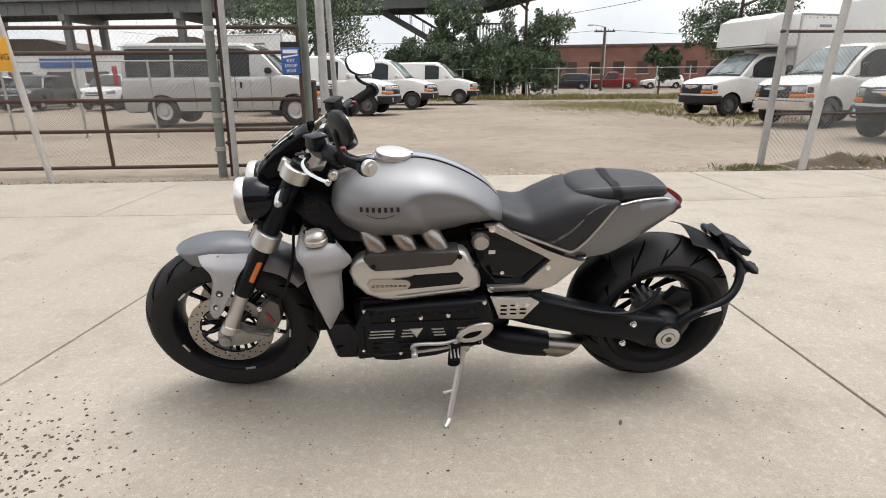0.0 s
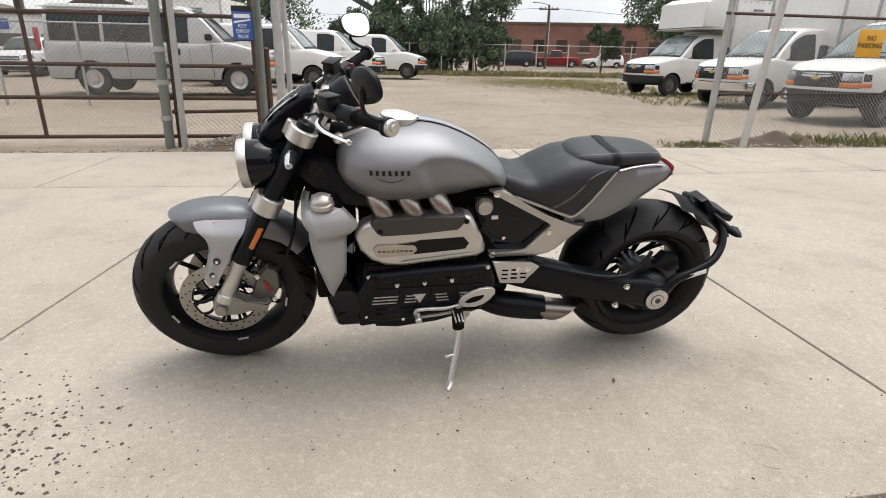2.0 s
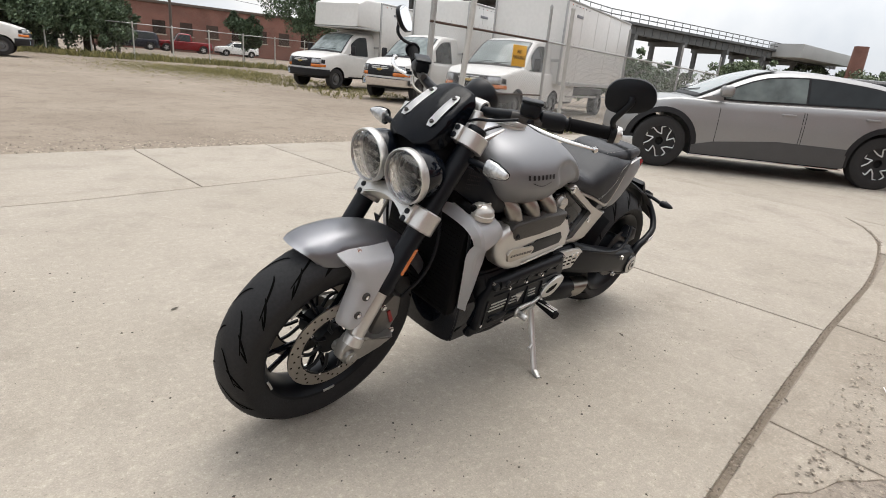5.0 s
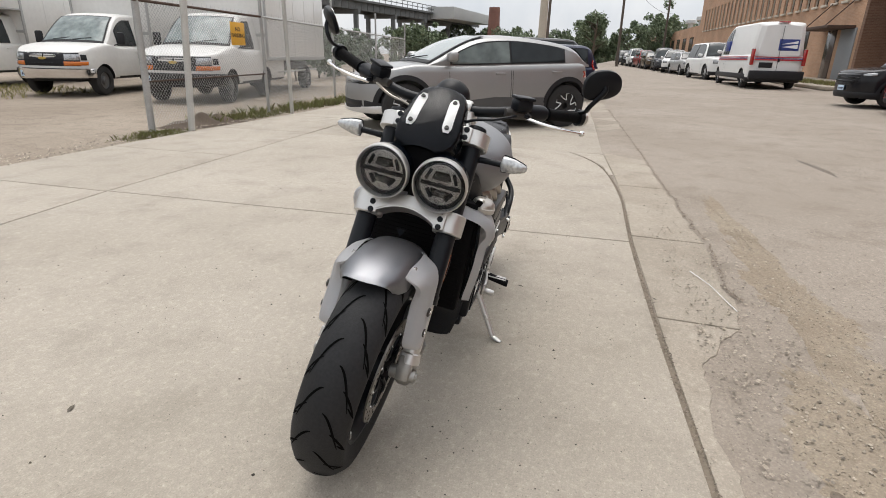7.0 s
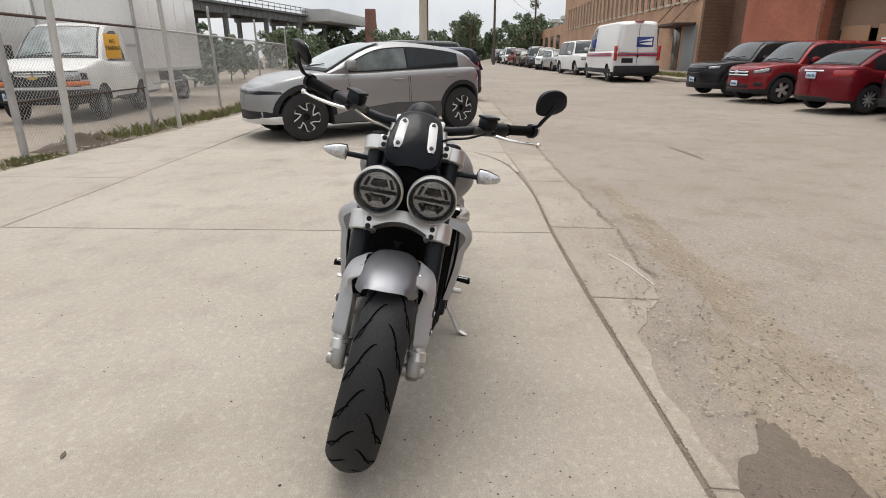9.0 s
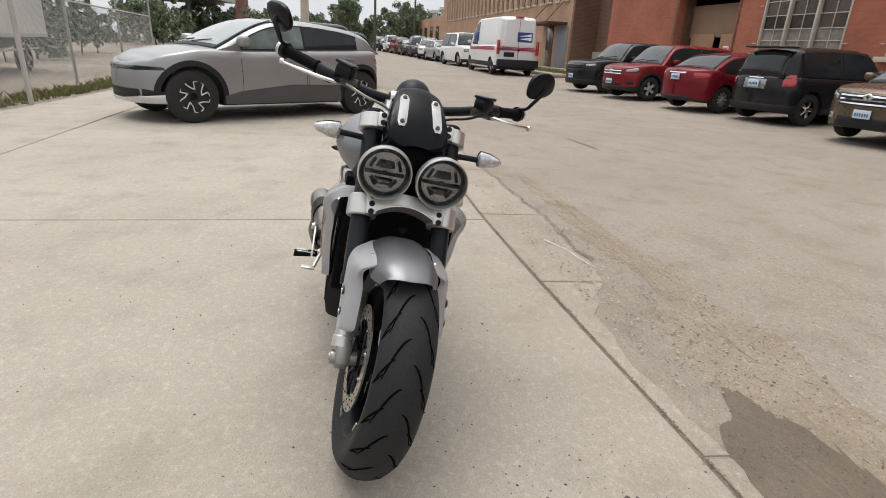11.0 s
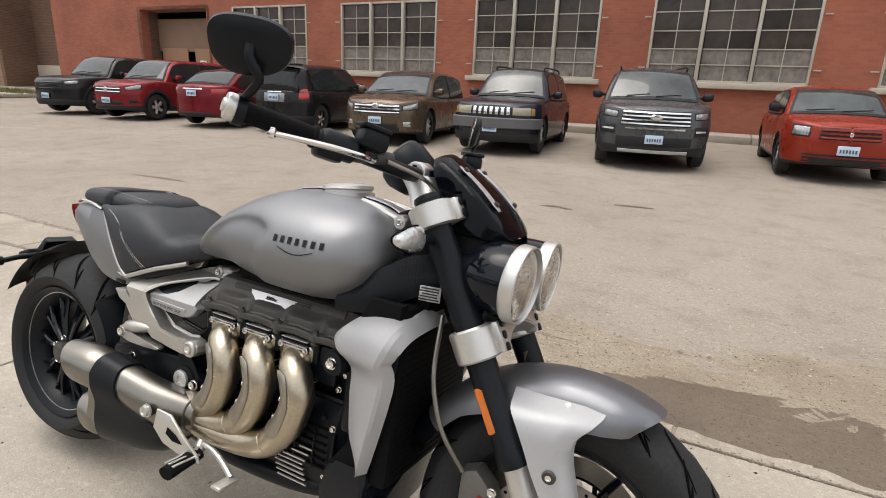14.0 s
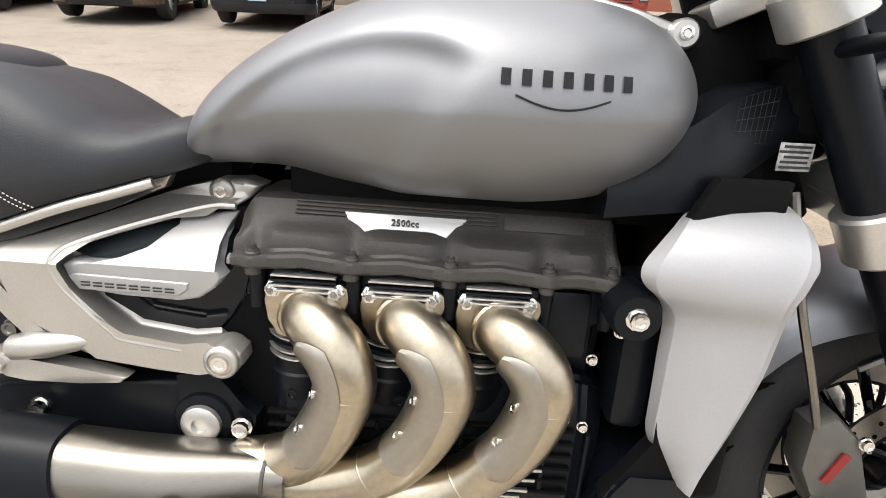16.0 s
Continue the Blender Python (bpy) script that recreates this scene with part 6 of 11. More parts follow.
for x, w, mt in ((36.2, 1.9, mat("grey_door", (0.22, 0.23, 0.24), 0.6, var=0.1)), (38.3, 1.2, PANE)):
    bm = B()
    box(bm, (x, 0.01, 1.7), (w, 0.06, 2.8), bevel=0.01)
    part("leaf", bm, mt, d)
bm = B()
box(bm, (37.6, 0.7, 3.15), (4.2, 1.4, 0.16), bevel=0.02)
part("canopy", bm, RUST, d)
for x in (36.2, 39.0):
    bm = B()
    cyl(bm, (x, 1.3, 3.2), (x, 0.05, 4.6), 0.03, seg=6)
    part("canopy_stay", bm, RUST, d)
for x in (42.5, 45.5, 48.5, 51.5, 54.5):
    bm = B()
    box(bm, (x, 0.01, 2.0), (1.3, 0.05, 2.4))
    part("low_window", bm, PANE, works)
low = thing("low_works", "long low tan brick works further down the street", "building", FAC)
wall_piece(78, 130, 0.2, 5.4, mt=BRICK_TAN, parent=low, y0=-8)
for k in range(9):
    bm = B()
    box(bm, (82 + k * 5, 0.02, 2.6), (2.4, 0.06, 3.0))
    part("low_window", bm, PANE, low)
for x in (88, 96):
    bm = B()
    rod(bm, (x, -2, 5.4), (x, -2, 7.2), [(0, 0.4), (0.6, 0.4), (0.65, 0.8), (0.9, 0.7), (1, 0.1)], 12)
    part("roof_vent", bm, GALV, low)


# ---------------------------------------------------------------- fences, posts, signs
def chain_link(ob, a, b, z0, z1, step=0.075, r=0.0023, mt=None):
    """Two families of slanting wires between two ends."""
    a, b = Vector(a), Vector(b)
    w, h = (b - a).length, z1 - z0
    d = (b - a).normalized()
    nrm = Vector((-d.y, d.x, 0)) * 0.003
    bm = B()
    n = int((w + h) / step)
    for fam in (0, 1):
        for i in range(1, n):
            s = i * step
            x0, y0 = (s, 0.0) if s < w else (w, s - w)
            x1, y1 = (s - h, h) if s > h else (0.0, s)
            if fam:
                x0, x1 = w - x0, w - x1
            p = [a + d * x + Vector((0, 0, z0 + y)) + nrm * (1 if fam else -1) for x, y in ((x0, y0), (x1, y1))]
            cyl(bm, p[0], p[1], r, seg=3, cap=False)
    part("chain_link_mesh", bm, mt or GALV, ob, smooth=False)


def post(ob, x, y, top, r=0.04, mt=None, lean=(0, 0), name="post", cap=True):
    bm = B()
    p0, p1 = Vector((x, y, -0.2)), Vector((x + lean[0], y + lean[1], top))
    rod(bm, p0, p1, [(0, r), (0.97, r), (0.985, r * 1.15), (1, r * 0.5)], 14)
    return part(name, bm, mt or GALV, ob)


def rail(ob, a, b, r, mt, name="rail"):
    bm = B()
    cyl(bm, a, b, r, seg=10)
    return part(name, bm, mt, ob)


gate = thing("sliding_gate", "rusty brown framed chain-link sliding gate, drawn open", "gate")
ga, gb = Vector((-12.0, 4.88, 0)), Vector((-2.12, 5.74, 0))
gate_y = lambda x: 4.88 + (x + 12.0) * 0.86 / 9.88
for z in (0.09, 0.59, 1.0, 1.61, 1.93):
    rail(gate, ga + Vector((0, 0, z)), gb + Vector((0, 0, z)), 0.026, RUST)
for x in (-12.0, -9.6, -7.2, -4.82, -2.12):
    rail(gate, (x, gate_y(x), 0.09), (x, gate_y(x), 1.93), 0.026, RUST, "upright")
chain_link(gate, ga, gb, 0.09, 1.93, 0.066, 0.0019, mat("dull_wire", (0.17, 0.155, 0.14), 0.7, 0.3, var=0.3, scale=9))
bm = B()
for i in range(98):
    x = -11.9 + i * 0.1
    cyl(bm, (x, gate_y(x), 1.93), (x + 0.012, gate_y(x), 2.01), 0.003, 0.001, 4)
part("barbs", bm, GALV, gate, smooth=False)
lot_fence = thing("lot_fence", "chain-link fence on thin posts across the lot behind the gate", "fence")
for k in range(8):
    post(lot_fence, -17.5 + k * 1.7, 10.6 + 0.12 * k, 1.75, 0.028)
rail(lot_fence, (-17.5, 10.6, 1.72), (-5.6, 11.44, 1.72), 0.018, GALV)
chain_link(lot_fence, (-17.5, 10.6, 0), (-5.6, 11.44, 0), 0.05, 1.72, 0.07, 0.0028)
lf = thing("gate_posts", "cluster of tall grey-green steel gate posts with rollers", "gate posts")
post(lf, -3.05, 5.42, 4.2, 0.04, GALV, (0.12, 0))
post(lf, -3.27, 5.5, 4.2, 0.06, mat("green_steel", (0.19, 0.21, 0.19), 0.55, 0.4, var=0.2, scale=6), (0.12, 0))
post(lf, -3.17, 5.6, 4.2, 0.03, RUST, (0.1, 0))
post(lf, -2.1, 5.9, 4.3, 0.06, mat("green_steel", (0.19, 0.21, 0.19)), (0.04, 0))
post(lf, -2.02, 5.98, 1.25, 0.045, RUST)
post(lf, -1.73, 5.36, 4.3, 0.055, GALV, (0.04, 0))
post(lf, -1.87, 6.8, 4.3, 0.04, GALV, (-0.08, 0))
for z in (0.42, 1.0):
    rail(lf, (-3.2, 5.55, z), (-2.1, 5.88, z), 0.024, RUST, "bar")
for z in (0.35, 0.8, 1.2, 1.9):
    bm = B()
    lathe(bm, [(0.066, -0.03), (0.075, -0.03), (0.075, 0.03), (0.066, 0.03)], seg=16)
    move(bm, Matrix.Translation((-3.27 + 0.028 * z, 5.5, z)) @ R3(90))
    part("clamp", bm, GALV, lf)
lp = thing("leaning_post", "thin pale steel post leaning beside the gate", "post")
post(lp, -5.34, 4.98, 3.2, 0.04, mat("pale_post", (0.5, 0.49, 0.46), 0.6, 0.3, var=0.15), (-0.42, 0.05))


def parking_sign(x, y, z, turn, w=0.46, h=0.39):
    s = thing("parking_sign", "yellow metal no-parking sign wired to the fence", "sign", pose(x, y, z, 0, 0, turn))
    bm = B()
    box(bm, (0, 0, 0), (w, 0.006, h), bevel=0.002)
    part("panel", bm, YELLOW, s)
    words("lettering", "NO\nPARKING", 0.105, pose(0, -0.005, 0.02, 90, 0, 0), SIGNBLACK, s)
    return s


parking_sign(-5.71, 4.9, 1.58, 2)
right_fence = thing("fence", "tall galvanised chain-link fence with leaning posts", "fence")
FP = [(4.45, 6.05), (8.02, 6.5), (12.5, 7.4), (17.5, 8.4), (23, 9.5)]
for k, (x, y) in enumerate(FP):
    post(right_fence, x, y, 2.55, 0.05 if k == 0 else 0.032, lean=(0.1, 0.05) if k == 0 else (-0.03, 0.0))
post(right_fence, 4.78, 5.62, 4.2, 0.05, mat("pale_post", (0.5, 0.49, 0.46)), (0.42, 0.06), name="brace_post")
post(right_fence, 8.02, 5.93, 2.5, 0.04, mat("pale_post", (0.5, 0.49, 0.46)), (-0.05, 0.0), name="brace_post")
for (xa, ya), (xb, yb) in zip(FP, FP[1:]):
    rail(right_fence, (xa, ya, 1.83), (xb, yb, 1.83), 0.021, RUST if xa < 5 else GALV)
    rail(right_fence, (xa, ya, 0.72), (xb, yb, 0.74), 0.014, RUST) if xa < 5 else None
    chain_link(right_fence, (xa, ya, 0), (xb, yb, 0), 0.05, 1.83, 0.066 if xa < 9 else 0.09)
    bm = B()
    n = int((Vector((xb, yb)) - Vector((xa, ya))).length / 0.12)
    for i in range(n):
        p = Vector((xa, ya, 1.83)).lerp(Vector((xb, yb, 1.83)), i / n)
        cyl(bm, p, p + Vector((0.02, 0, 0.08)), 0.003, 0.001, 4)
    part("barbs", bm, GALV, right_fence, smooth=False)
parking_sign(6.83, 6.18, 1.47, 7)
key = thing("key_box_sign", "blue sign with white lettering for a key drop box", "sign", pose(-2.145, 5.42, 1.49, 0, 0, 3))
bm = B()
box(bm, (0, 0, 0), (0.235, 0.012, 0.33), bevel=0.004)
part("panel", bm, BLUE, key)
bm = B()
box(bm, (0, 0.02, 0.03), (0.25, 0.025, 0.41), bevel=0.004)
part("back_board", bm, BLACKTRIM, key)
bm = B()
box(bm, (0, -0.008, 0.115), (0.19, 0.004, 0.045))
plate(bm, [(-0.1, 0.055), (0.1, 0.08), (0.1, 0.066), (-0.1, 0.03)], -0.01, -0.006)
part("brand_bar", bm, SIGNWHITE, key)
words("lettering", "KEY\nDROP\nBOX", 0.062, pose(0, -0.008, -0.062, 90, 0, 0), SIGNWHITE, key)
# posts of the distant lot fence
back = thing("back_fence", "row of thin posts and rails at the back of the lot", "fence")
for k in range(14):
    post(back, -6 + k * 2.1, 36.5 - k * 0.1, 2.0, 0.04, mat("pale_post", (0.5, 0.49, 0.46)))
rail(back, (-6, 36.5, 1.9), (21.5, 35.2, 1.9), 0.025, GALV)
chain_link(back, (-6, 36.5, 0), (21.5, 35.2, 0), 0.1, 1.9, 0.2, 0.003, mat("dull_wire", (0.17, 0.155, 0.14), 0.7, 0.3, var=0.3, scale=9))


# ---------------------------------------------------------------- trees
def tree(x, y, h, spread_r, seed, trunk_h=None, leaf_size=0.16, clumps=60, per=60, material=LEAF, label="leafy green tree behind the fenced lot", z=0.0):
    rr = random.Random(seed)
    t = thing("tree", label, "tree", pose(x, y, z))
    trunk_h = trunk_h or h * 0.35
    bm = B()
    tube(bm, [(0, 0, -0.2, h * 0.03), (rr.uniform(-0.1, 0.1), rr.uniform(-0.1, 0.1), trunk_h * 0.6, h * 0.022), (rr.uniform(-0.3, 0.3), rr.uniform(-0.3, 0.3), h * 0.75, h * 0.008)], 0.1, 8)
    tips = []
    for k in range(11):
        a, zz = rr.uniform(0, 6.3), rr.uniform(trunk_h * 0.6, h * 0.8)
        ln = spread_r * rr.uniform(0.5, 0.95)
        tip = Vector((math.cos(a) * ln, math.sin(a) * ln, zz + ln * rr.uniform(0.3, 0.7)))
        tube(bm, [(0, 0, zz, h * 0.012), (tip.x * 0.5, tip.y * 0.5, zz + (tip.z - zz) * 0.6, h * 0.008), (*tip, h * 0.003)], 0.05, 6, 3)
        tips.append(tip)
    part("trunk", bm, BARK, t)
    bm = B()
    for c in range(clumps):
        base = rr.choice(tips)
        cc = base + Vector((rr.gauss(0, 0.33), rr.gauss(0, 0.33), rr.gauss(0.1, 0.3))) * spread_r * 0.8
        cr = spread_r * rr.uniform(0.14, 0.3)
        for _ in range(per):
            v = Vector((rr.gauss(0, 1), rr.gauss(0, 1), rr.gauss(0, 0.8))).normalized() * cr * rr.uniform(0.4, 1.05)
            s = leaf_size * rr.uniform(0.6, 1.3)
            n1 = Vector((rr.gauss(0, 1), rr.gauss(0, 1), rr.gauss(0, 1))).normalized()
            n2 = n1.orthogonal().normalized()
            n3 = n1.cross(n2)
            q = cc + v
            if q.z < 0.1:
                continue
            bm.faces.new([bm.verts.new(q + n2 * s), bm.verts.new(q + n3 * s * 0.5), bm.verts.new(q - n2 * s), bm.verts.new(q - n3 * s * 0.5)])
    part("crown", bm, material, t, smooth=False)
    return t


tree(-3.5, 38.3, 3.9, 1.4, 1, leaf_size=0.09, per=100, clumps=90)
tree(-0.1, 38.4, 6.6, 1.6, 2, leaf_size=0.09, per=110, clumps=150)
tree(4.7, 38.2, 8.6, 2.2, 3, leaf_size=0.1, per=120, clumps=230, trunk_h=1.4, label="dense dark green tree behind the lot")
tree(-9.5, 33, 8.5, 3.6, 4, leaf_size=0.1, per=120, clumps=160)
tree(18.4, 37, 9.5, 2.6, 5, leaf_size=0.1, per=120, clumps=180, label="tall dark tree beside the box truck")
tree(14.6, 40, 3.2, 1.1, 6, leaf_size=0.1, per=120, clumps=100)
tree(0.2, 37.6, 3.2, 2.4, 7, trunk_h=0.6, leaf_size=0.095, per=120, clumps=90, label="overgrown bush behind the lot")
tree(3.6, 37.2, 3.0, 2.2, 8, trunk_h=0.6, leaf_size=0.095, per=120, clumps=90, label="overgrown bush behind the lot")
for k in range(9):
    tree(62 + k * 7.5, 24 - k * 2.1 + 5 * math.sin(k * 2.2), 2.9 + 0.7 * math.sin(k * 1.7), 2.6, 20 + k, trunk_h=0.8, leaf_size=0.2, clumps=60, per=80, material=LEAF2, label="green tree beyond the street's end")
for k, (x, y, h) in enumerate(((-1.7, 38.2, 2.7), (2.2, 38.2, 2.8), (1.0, 37.6, 2.3), (4.9, 37.4, 2.5))):
    tree(x, y, h, 1.7, 80 + k, trunk_h=0.6, leaf_size=0.095, per=120, clumps=90, label="overgrown bush behind the lot")
for k in range(13):
    tree(98 + 3 * math.sin(k * 1.9), 40 - k * 3.3, 3.9 + 0.9 * math.sin(k * 2.7), 3.0, 90 + k, trunk_h=1.0, leaf_size=0.24, clumps=44, per=70, material=LEAF2, label="green tree in the line beyond the street's end")
tree(70, 4.2, 7.4, 2.3, 40, leaf_size=0.17, clumps=40, per=100, material=LEAF2, label="open-crowned green tree at the street's end")
for k in range(5):
    tree(100 + k * 8, -3.6 - k * 2.0, 5.8 + 0.9 * math.sin(k * 2), 3.6, 50 + k, trunk_h=2, leaf_size=0.28, clumps=60, per=90, material=LEAF2, label="large green tree beyond the low works")
for k in range(5):
    tree(20 + k * 3.2, 13.5 + k * 0.7, 1.5 + 0.3 * math.sin(k), 1.3, 60 + k, trunk_h=0.5, leaf_size=0.13, clumps=34, per=50, label="overgrown bushes along the fence")

# ---------------------------------------------------------------- elevated railway and far things
via = thing("viaduct", "grey steel elevated railway on columns behind the lot", "viaduct")
SPANS = [Vector(q) for q in ((-70, 46, 0), (2, 41.8, 0), (9, 41.2, 1.6), (26, 39.5, 1.6), (50, 36, 0), (105, 30, 0))]
for va, vb in zip(SPANS, SPANS[1:]):
    vd = vb - va
    turn = vd.to_track_quat("X", "Z").to_matrix().to_4x4()
    vd.normalize()
    vn = Vector((-vd.y, vd.x, 0)).normalized()
    mid, ln = (va + vb) / 2, (vb - va).length + 0.1
    for off in (-2.0, 2.0):
        bm = B()
        box(bm, mid + vn * off + Vector((0, 0, 6.6)), (ln, 0.3, 0.9), turn)
        n = int(ln / 1.4)
        for k in range(n):
            box(bm, va.lerp(vb, (k + 0.5) / n) + vn * (off - 0.17) + Vector((0, 0, 6.6)), (0.08, 0.06, 0.86), turn)
        part("girder", bm, STEELGREY, via, smooth=False)
    bm = B()
    box(bm, mid + Vector((0, 0, 7.2)), (ln, 5.2, 0.25), turn)
    part("deck", bm, STEELGREY, via, smooth=False)
    for k in range(max(1, round(ln / 9.5))):
        c = va.lerp(vb, (k + 0.5) / max(1, round(ln / 9.5)))
        if -4 < c.x < 22:
            continue
        for off in (-2.0, 2.0):
            bm = B()
            q = Vector((c.x, c.y, 0)) + vn * off
            box(bm, q + Vector((0, 0, 3.1 + c.z / 2)), (0.5, 0.5, 6.2 + c.z), bevel=0.03)
            box(bm, q + Vector((0, 0, 0.3)), (1.0, 1.0, 0.7), bevel=0.05)
            part("column", bm, STEELGREY, via)
        bm = B()
        box(bm, c + Vector((0, 0, 5.95)), (0.5, 5.0, 0.5), turn)
        part("cross_beam", bm, STEELGREY, via)
    bm = B()
    n = int(ln / 1.5)
    for k in range(n):
        q = va.lerp(vb, k / n) - vn * 2.6
        cyl(bm, q + Vector((0, 0, 7.25)), q + Vector((0, 0, 8.15)), 0.04, seg=4)
    for z in (7.7, 8.15):
        cyl(bm, va - vn * 2.6 + Vector((0, 0, z)), vb - vn * 2.6 + Vector((0, 0, z)), 0.05, seg=4)
    part("railing", bm, STEELGREY, via, smooth=False)
bm = B()
plate(bm, [(0, 0.4), (17, 0.4), (17, 1.9), (0, 2.1)], -2.2, 2.2, 0.05)
move(bm, pose(84, 28.5, 6.0, 0, 0, -5.2))
part("platform_shed", bm, mat("pale_cladding", (0.42, 0.42, 0.41), 0.7, var=0.1, scale=0.5), via)
# station stair behind the trees
stair = thing("station_stair", "grey steel stair and landing of the railway station", "staircase")
bm = B()
for k in range(26):
    box(bm, (-7.3 + k * 0.33, 42.3, 7.1 - k * 0.185), (0.33, 1.6, 0.06))
part("treads", bm, STEELGREY, stair, smooth=False)
for y in (41.5, 43.1):
    bm = B()
    plate(bm, [(-7.6, 7.45), (-7.6, 7.0), (1.2, 2.1), (1.4, 2.4)], y - 0.06, y + 0.06)
    part("stringer", bm, STEELGREY, stair, smooth=False)
    bm = B()
    cyl(bm, (-7.5, y, 8.2), (1.2, y, 3.35), 0.05, seg=6)
    for k in range(10):
        cyl(bm, (-7.3 + k * 0.93, y, 7.1 - k * 0.52), (-7.3 + k * 0.93, y, 8.1 - k * 0.52), 0.03, seg=5)
    part("stair_rail", bm, STEELGREY, stair)
PALEGREEN = mat("pale_green_steel", (0.3, 0.33, 0.31), 0.7, var=0.15)
bm = B()
box(bm, (2.4, 42.4, 2.4), (2.6, 2.4, 0.2))
part("landing", bm, PALEGREEN, stair, smooth=False)
for k in range(10):
    bar(stair, "louvre", (1.35 + k * 0.235, 41.2, 3.85), (0.09, 0.06, 2.5), PALEGREEN)
bar(stair, "top_rail", (2.4, 41.2, 5.15), (2.4, 0.1, 0.12), STEELGREY)
bar(stair, "middle_rail", (2.4, 41.2, 3.6), (2.4, 0.09, 0.08), STEELGREY)
for x in (1.2, 3.6):
    bar(stair, "post", (x, 42.4, 2.6), (0.25, 0.25, 5.4), STEELGREY)
# buildings behind
for nm, lab, x, y, sx, sy, h, mt, turn in (("far_building", "low dark red brick building beyond the lot", 27, 78, 32, 10, 5.2, BRICK_FAR, -8), ("far_building", "red brick building with a flat roof far behind", 50, 74, 20, 10, 6.0, BRICK_FAR, -8),
                                           ("far_house", "low brown brick house behind the fence", -27, 56, 8, 8, 4.0, BRICK_FAR, 10), ("far_house", "low brown brick house behind the fence", -41, 54, 14, 8, 3.8, BRICK_FAR, 6)):
    b = thing(nm, lab, "building", pose(x, y, 0, 0, 0, turn))
    bm = B()
    box(bm, (0, 0, h / 2), (sx, sy, h))
    part("wall", bm, mt, b, smooth=False)
    bm = B()
    if nm == "far_house":
        plate(bm, [(-sx / 2 - 0.4, h), (sx / 2 + 0.4, h), (sx * 0.2, h + 1.3), (-sx * 0.2, h + 1.3)], -sy / 2 - 0.4, sy / 2 + 0.4)
    else:
        box(bm, (0, 0, h + 0.15), (sx + 0.4, sy + 0.4, 0.3), bevel=0.03)
    part("roof", bm, mat("dark_roof", (0.11, 0.085, 0.07), 0.85, var=0.2, scale=2), b)
    for k in range(int(sx / 3)):
        w = new("window")
        w.parent = b
        bm = B()
        box(bm, (-sx / 2 + 1.5 + k * 3, -sy / 2 - 0.01, h * 0.5), (1.4, 0.06, 1.5))
        part("pane", bm, PANE, w, smooth=False)
        bm = B()
        box(bm, (-sx / 2 + 1.5 + k * 3, -sy / 2 - 0.06, h * 0.5 - 0.82), (1.7, 0.16, 0.12))
        part("sill", bm, STONE, w)
# street poles, lamp post, wires
def pole(x, y, h, r, arm=True, lab="dark wooden utility pole with a crossarm", lean=0.0, material=CREOSOTE):
    p = thing("utility_pole", lab, "pole", pose(x, y, level(x, y) if y < 3 else 0))
    bm = B()
    rod(bm, (0, 0, -0.3), (lean, 0, h), [(0, r), (1, r * 0.7)], 10)
    part("shaft", bm, material, p)
    if arm:
        bm = B()
        box(bm, (lean * 0.9, 0, h * 0.93), (2.2, 0.12, 0.14), bevel=0.01)
        for k in (-0.9, -0.4, 0.4, 0.9):
            cyl(bm, (lean * 0.9 + k, 0, h * 0.93), (lean * 0.9 + k, 0, h * 0.93 + 0.25), 0.04, seg=6)
        part("crossarm", bm, CREOSOTE, p)
    return p


pole(27.5, 3.9, 12, 0.22, False, "thick pale concrete-grey pole beside the street", 0.4, STONE)
pole(72, -3.7, 11, 0.13, False, "dark slim pole beside the street")
pole(58, 1.0, 9, 0.14, True)
pole(15.6, 61, 6.5, 0.16, True)
pole(8.6, 50, 6.8, 0.13, False, "dark leaning pole behind the lot")
pole(36, 4.9, 8, 0.1, False, "slim dark pole beyond the parked cars", 0.6)
lamp = thing("street_lamp", "slim grey street lamp with a curved arm", "street lamp", pose(18, 70, 0))
bm = B()
tube(bm, [(0, 0, 0, 0.1), (0, 0, 6, 0.08), (-0.3, 0, 7.2, 0.06), (-1.6, 0, 7.5, 0.05)], 0.08, 8)
part("column", bm, GALV, lamp)
bm = B()
box(bm, (-1.9, 0, 7.48), (0.7, 0.25, 0.14), bevel=0.04)
part("head", bm, GALV, lamp)
chim = thing("chimney_stack", "tall brick chimney stack far away", "chimney", pose(88, 21, 0))
bm = B()
rod(bm, (0, 0, 0), (0, 0, 8.3), [(0, 1.1), (1, 0.85)], 10)
part("shaft", bm, BRICK_FAR, chim)
bm = B()
for a, b, sag in (((27.9, 3.9, 11.5), (58, 1, 8.6), 1.0), ((27.9, 3.9, 11.0), (8.6, 50, 6.5), 1.5), ((58, 1, 8.6), (110, -6, 9), 1.0), ((27.9, 3.9, 11.7), (-14, 9, 10.5), 1.2), ((15.6, 61, 6.2), (60, 58, 7.0), 1.2), ((15.6, 61, 6.2), (-40, 66, 7.0), 1.4)):
    a, b = Vector(a), Vector(b)
    tube(bm, [a, a.lerp(b, 0.25) - Vector((0, 0, sag * 0.75)), a.lerp(b, 0.5) - Vector((0, 0, sag)), a.lerp(b, 0.75) - Vector((0, 0, sag * 0.75)), b], 0.018, 4)
tagged(part("overhead_wires", bm, BLACKTRIM, smooth=False), "thin dark overhead wires between poles", "wires", kind="structure")
bm = B()
box(bm, (140, 4, 2.0), (4, 90, 4.5))
tagged(part("embankment", bm, mat("embankment", (0.2, 0.2, 0.12), 0.9, var=0.3, scale=0.2), smooth=False), "low green-grey railway embankment closing the street", "embankment", kind="structure")

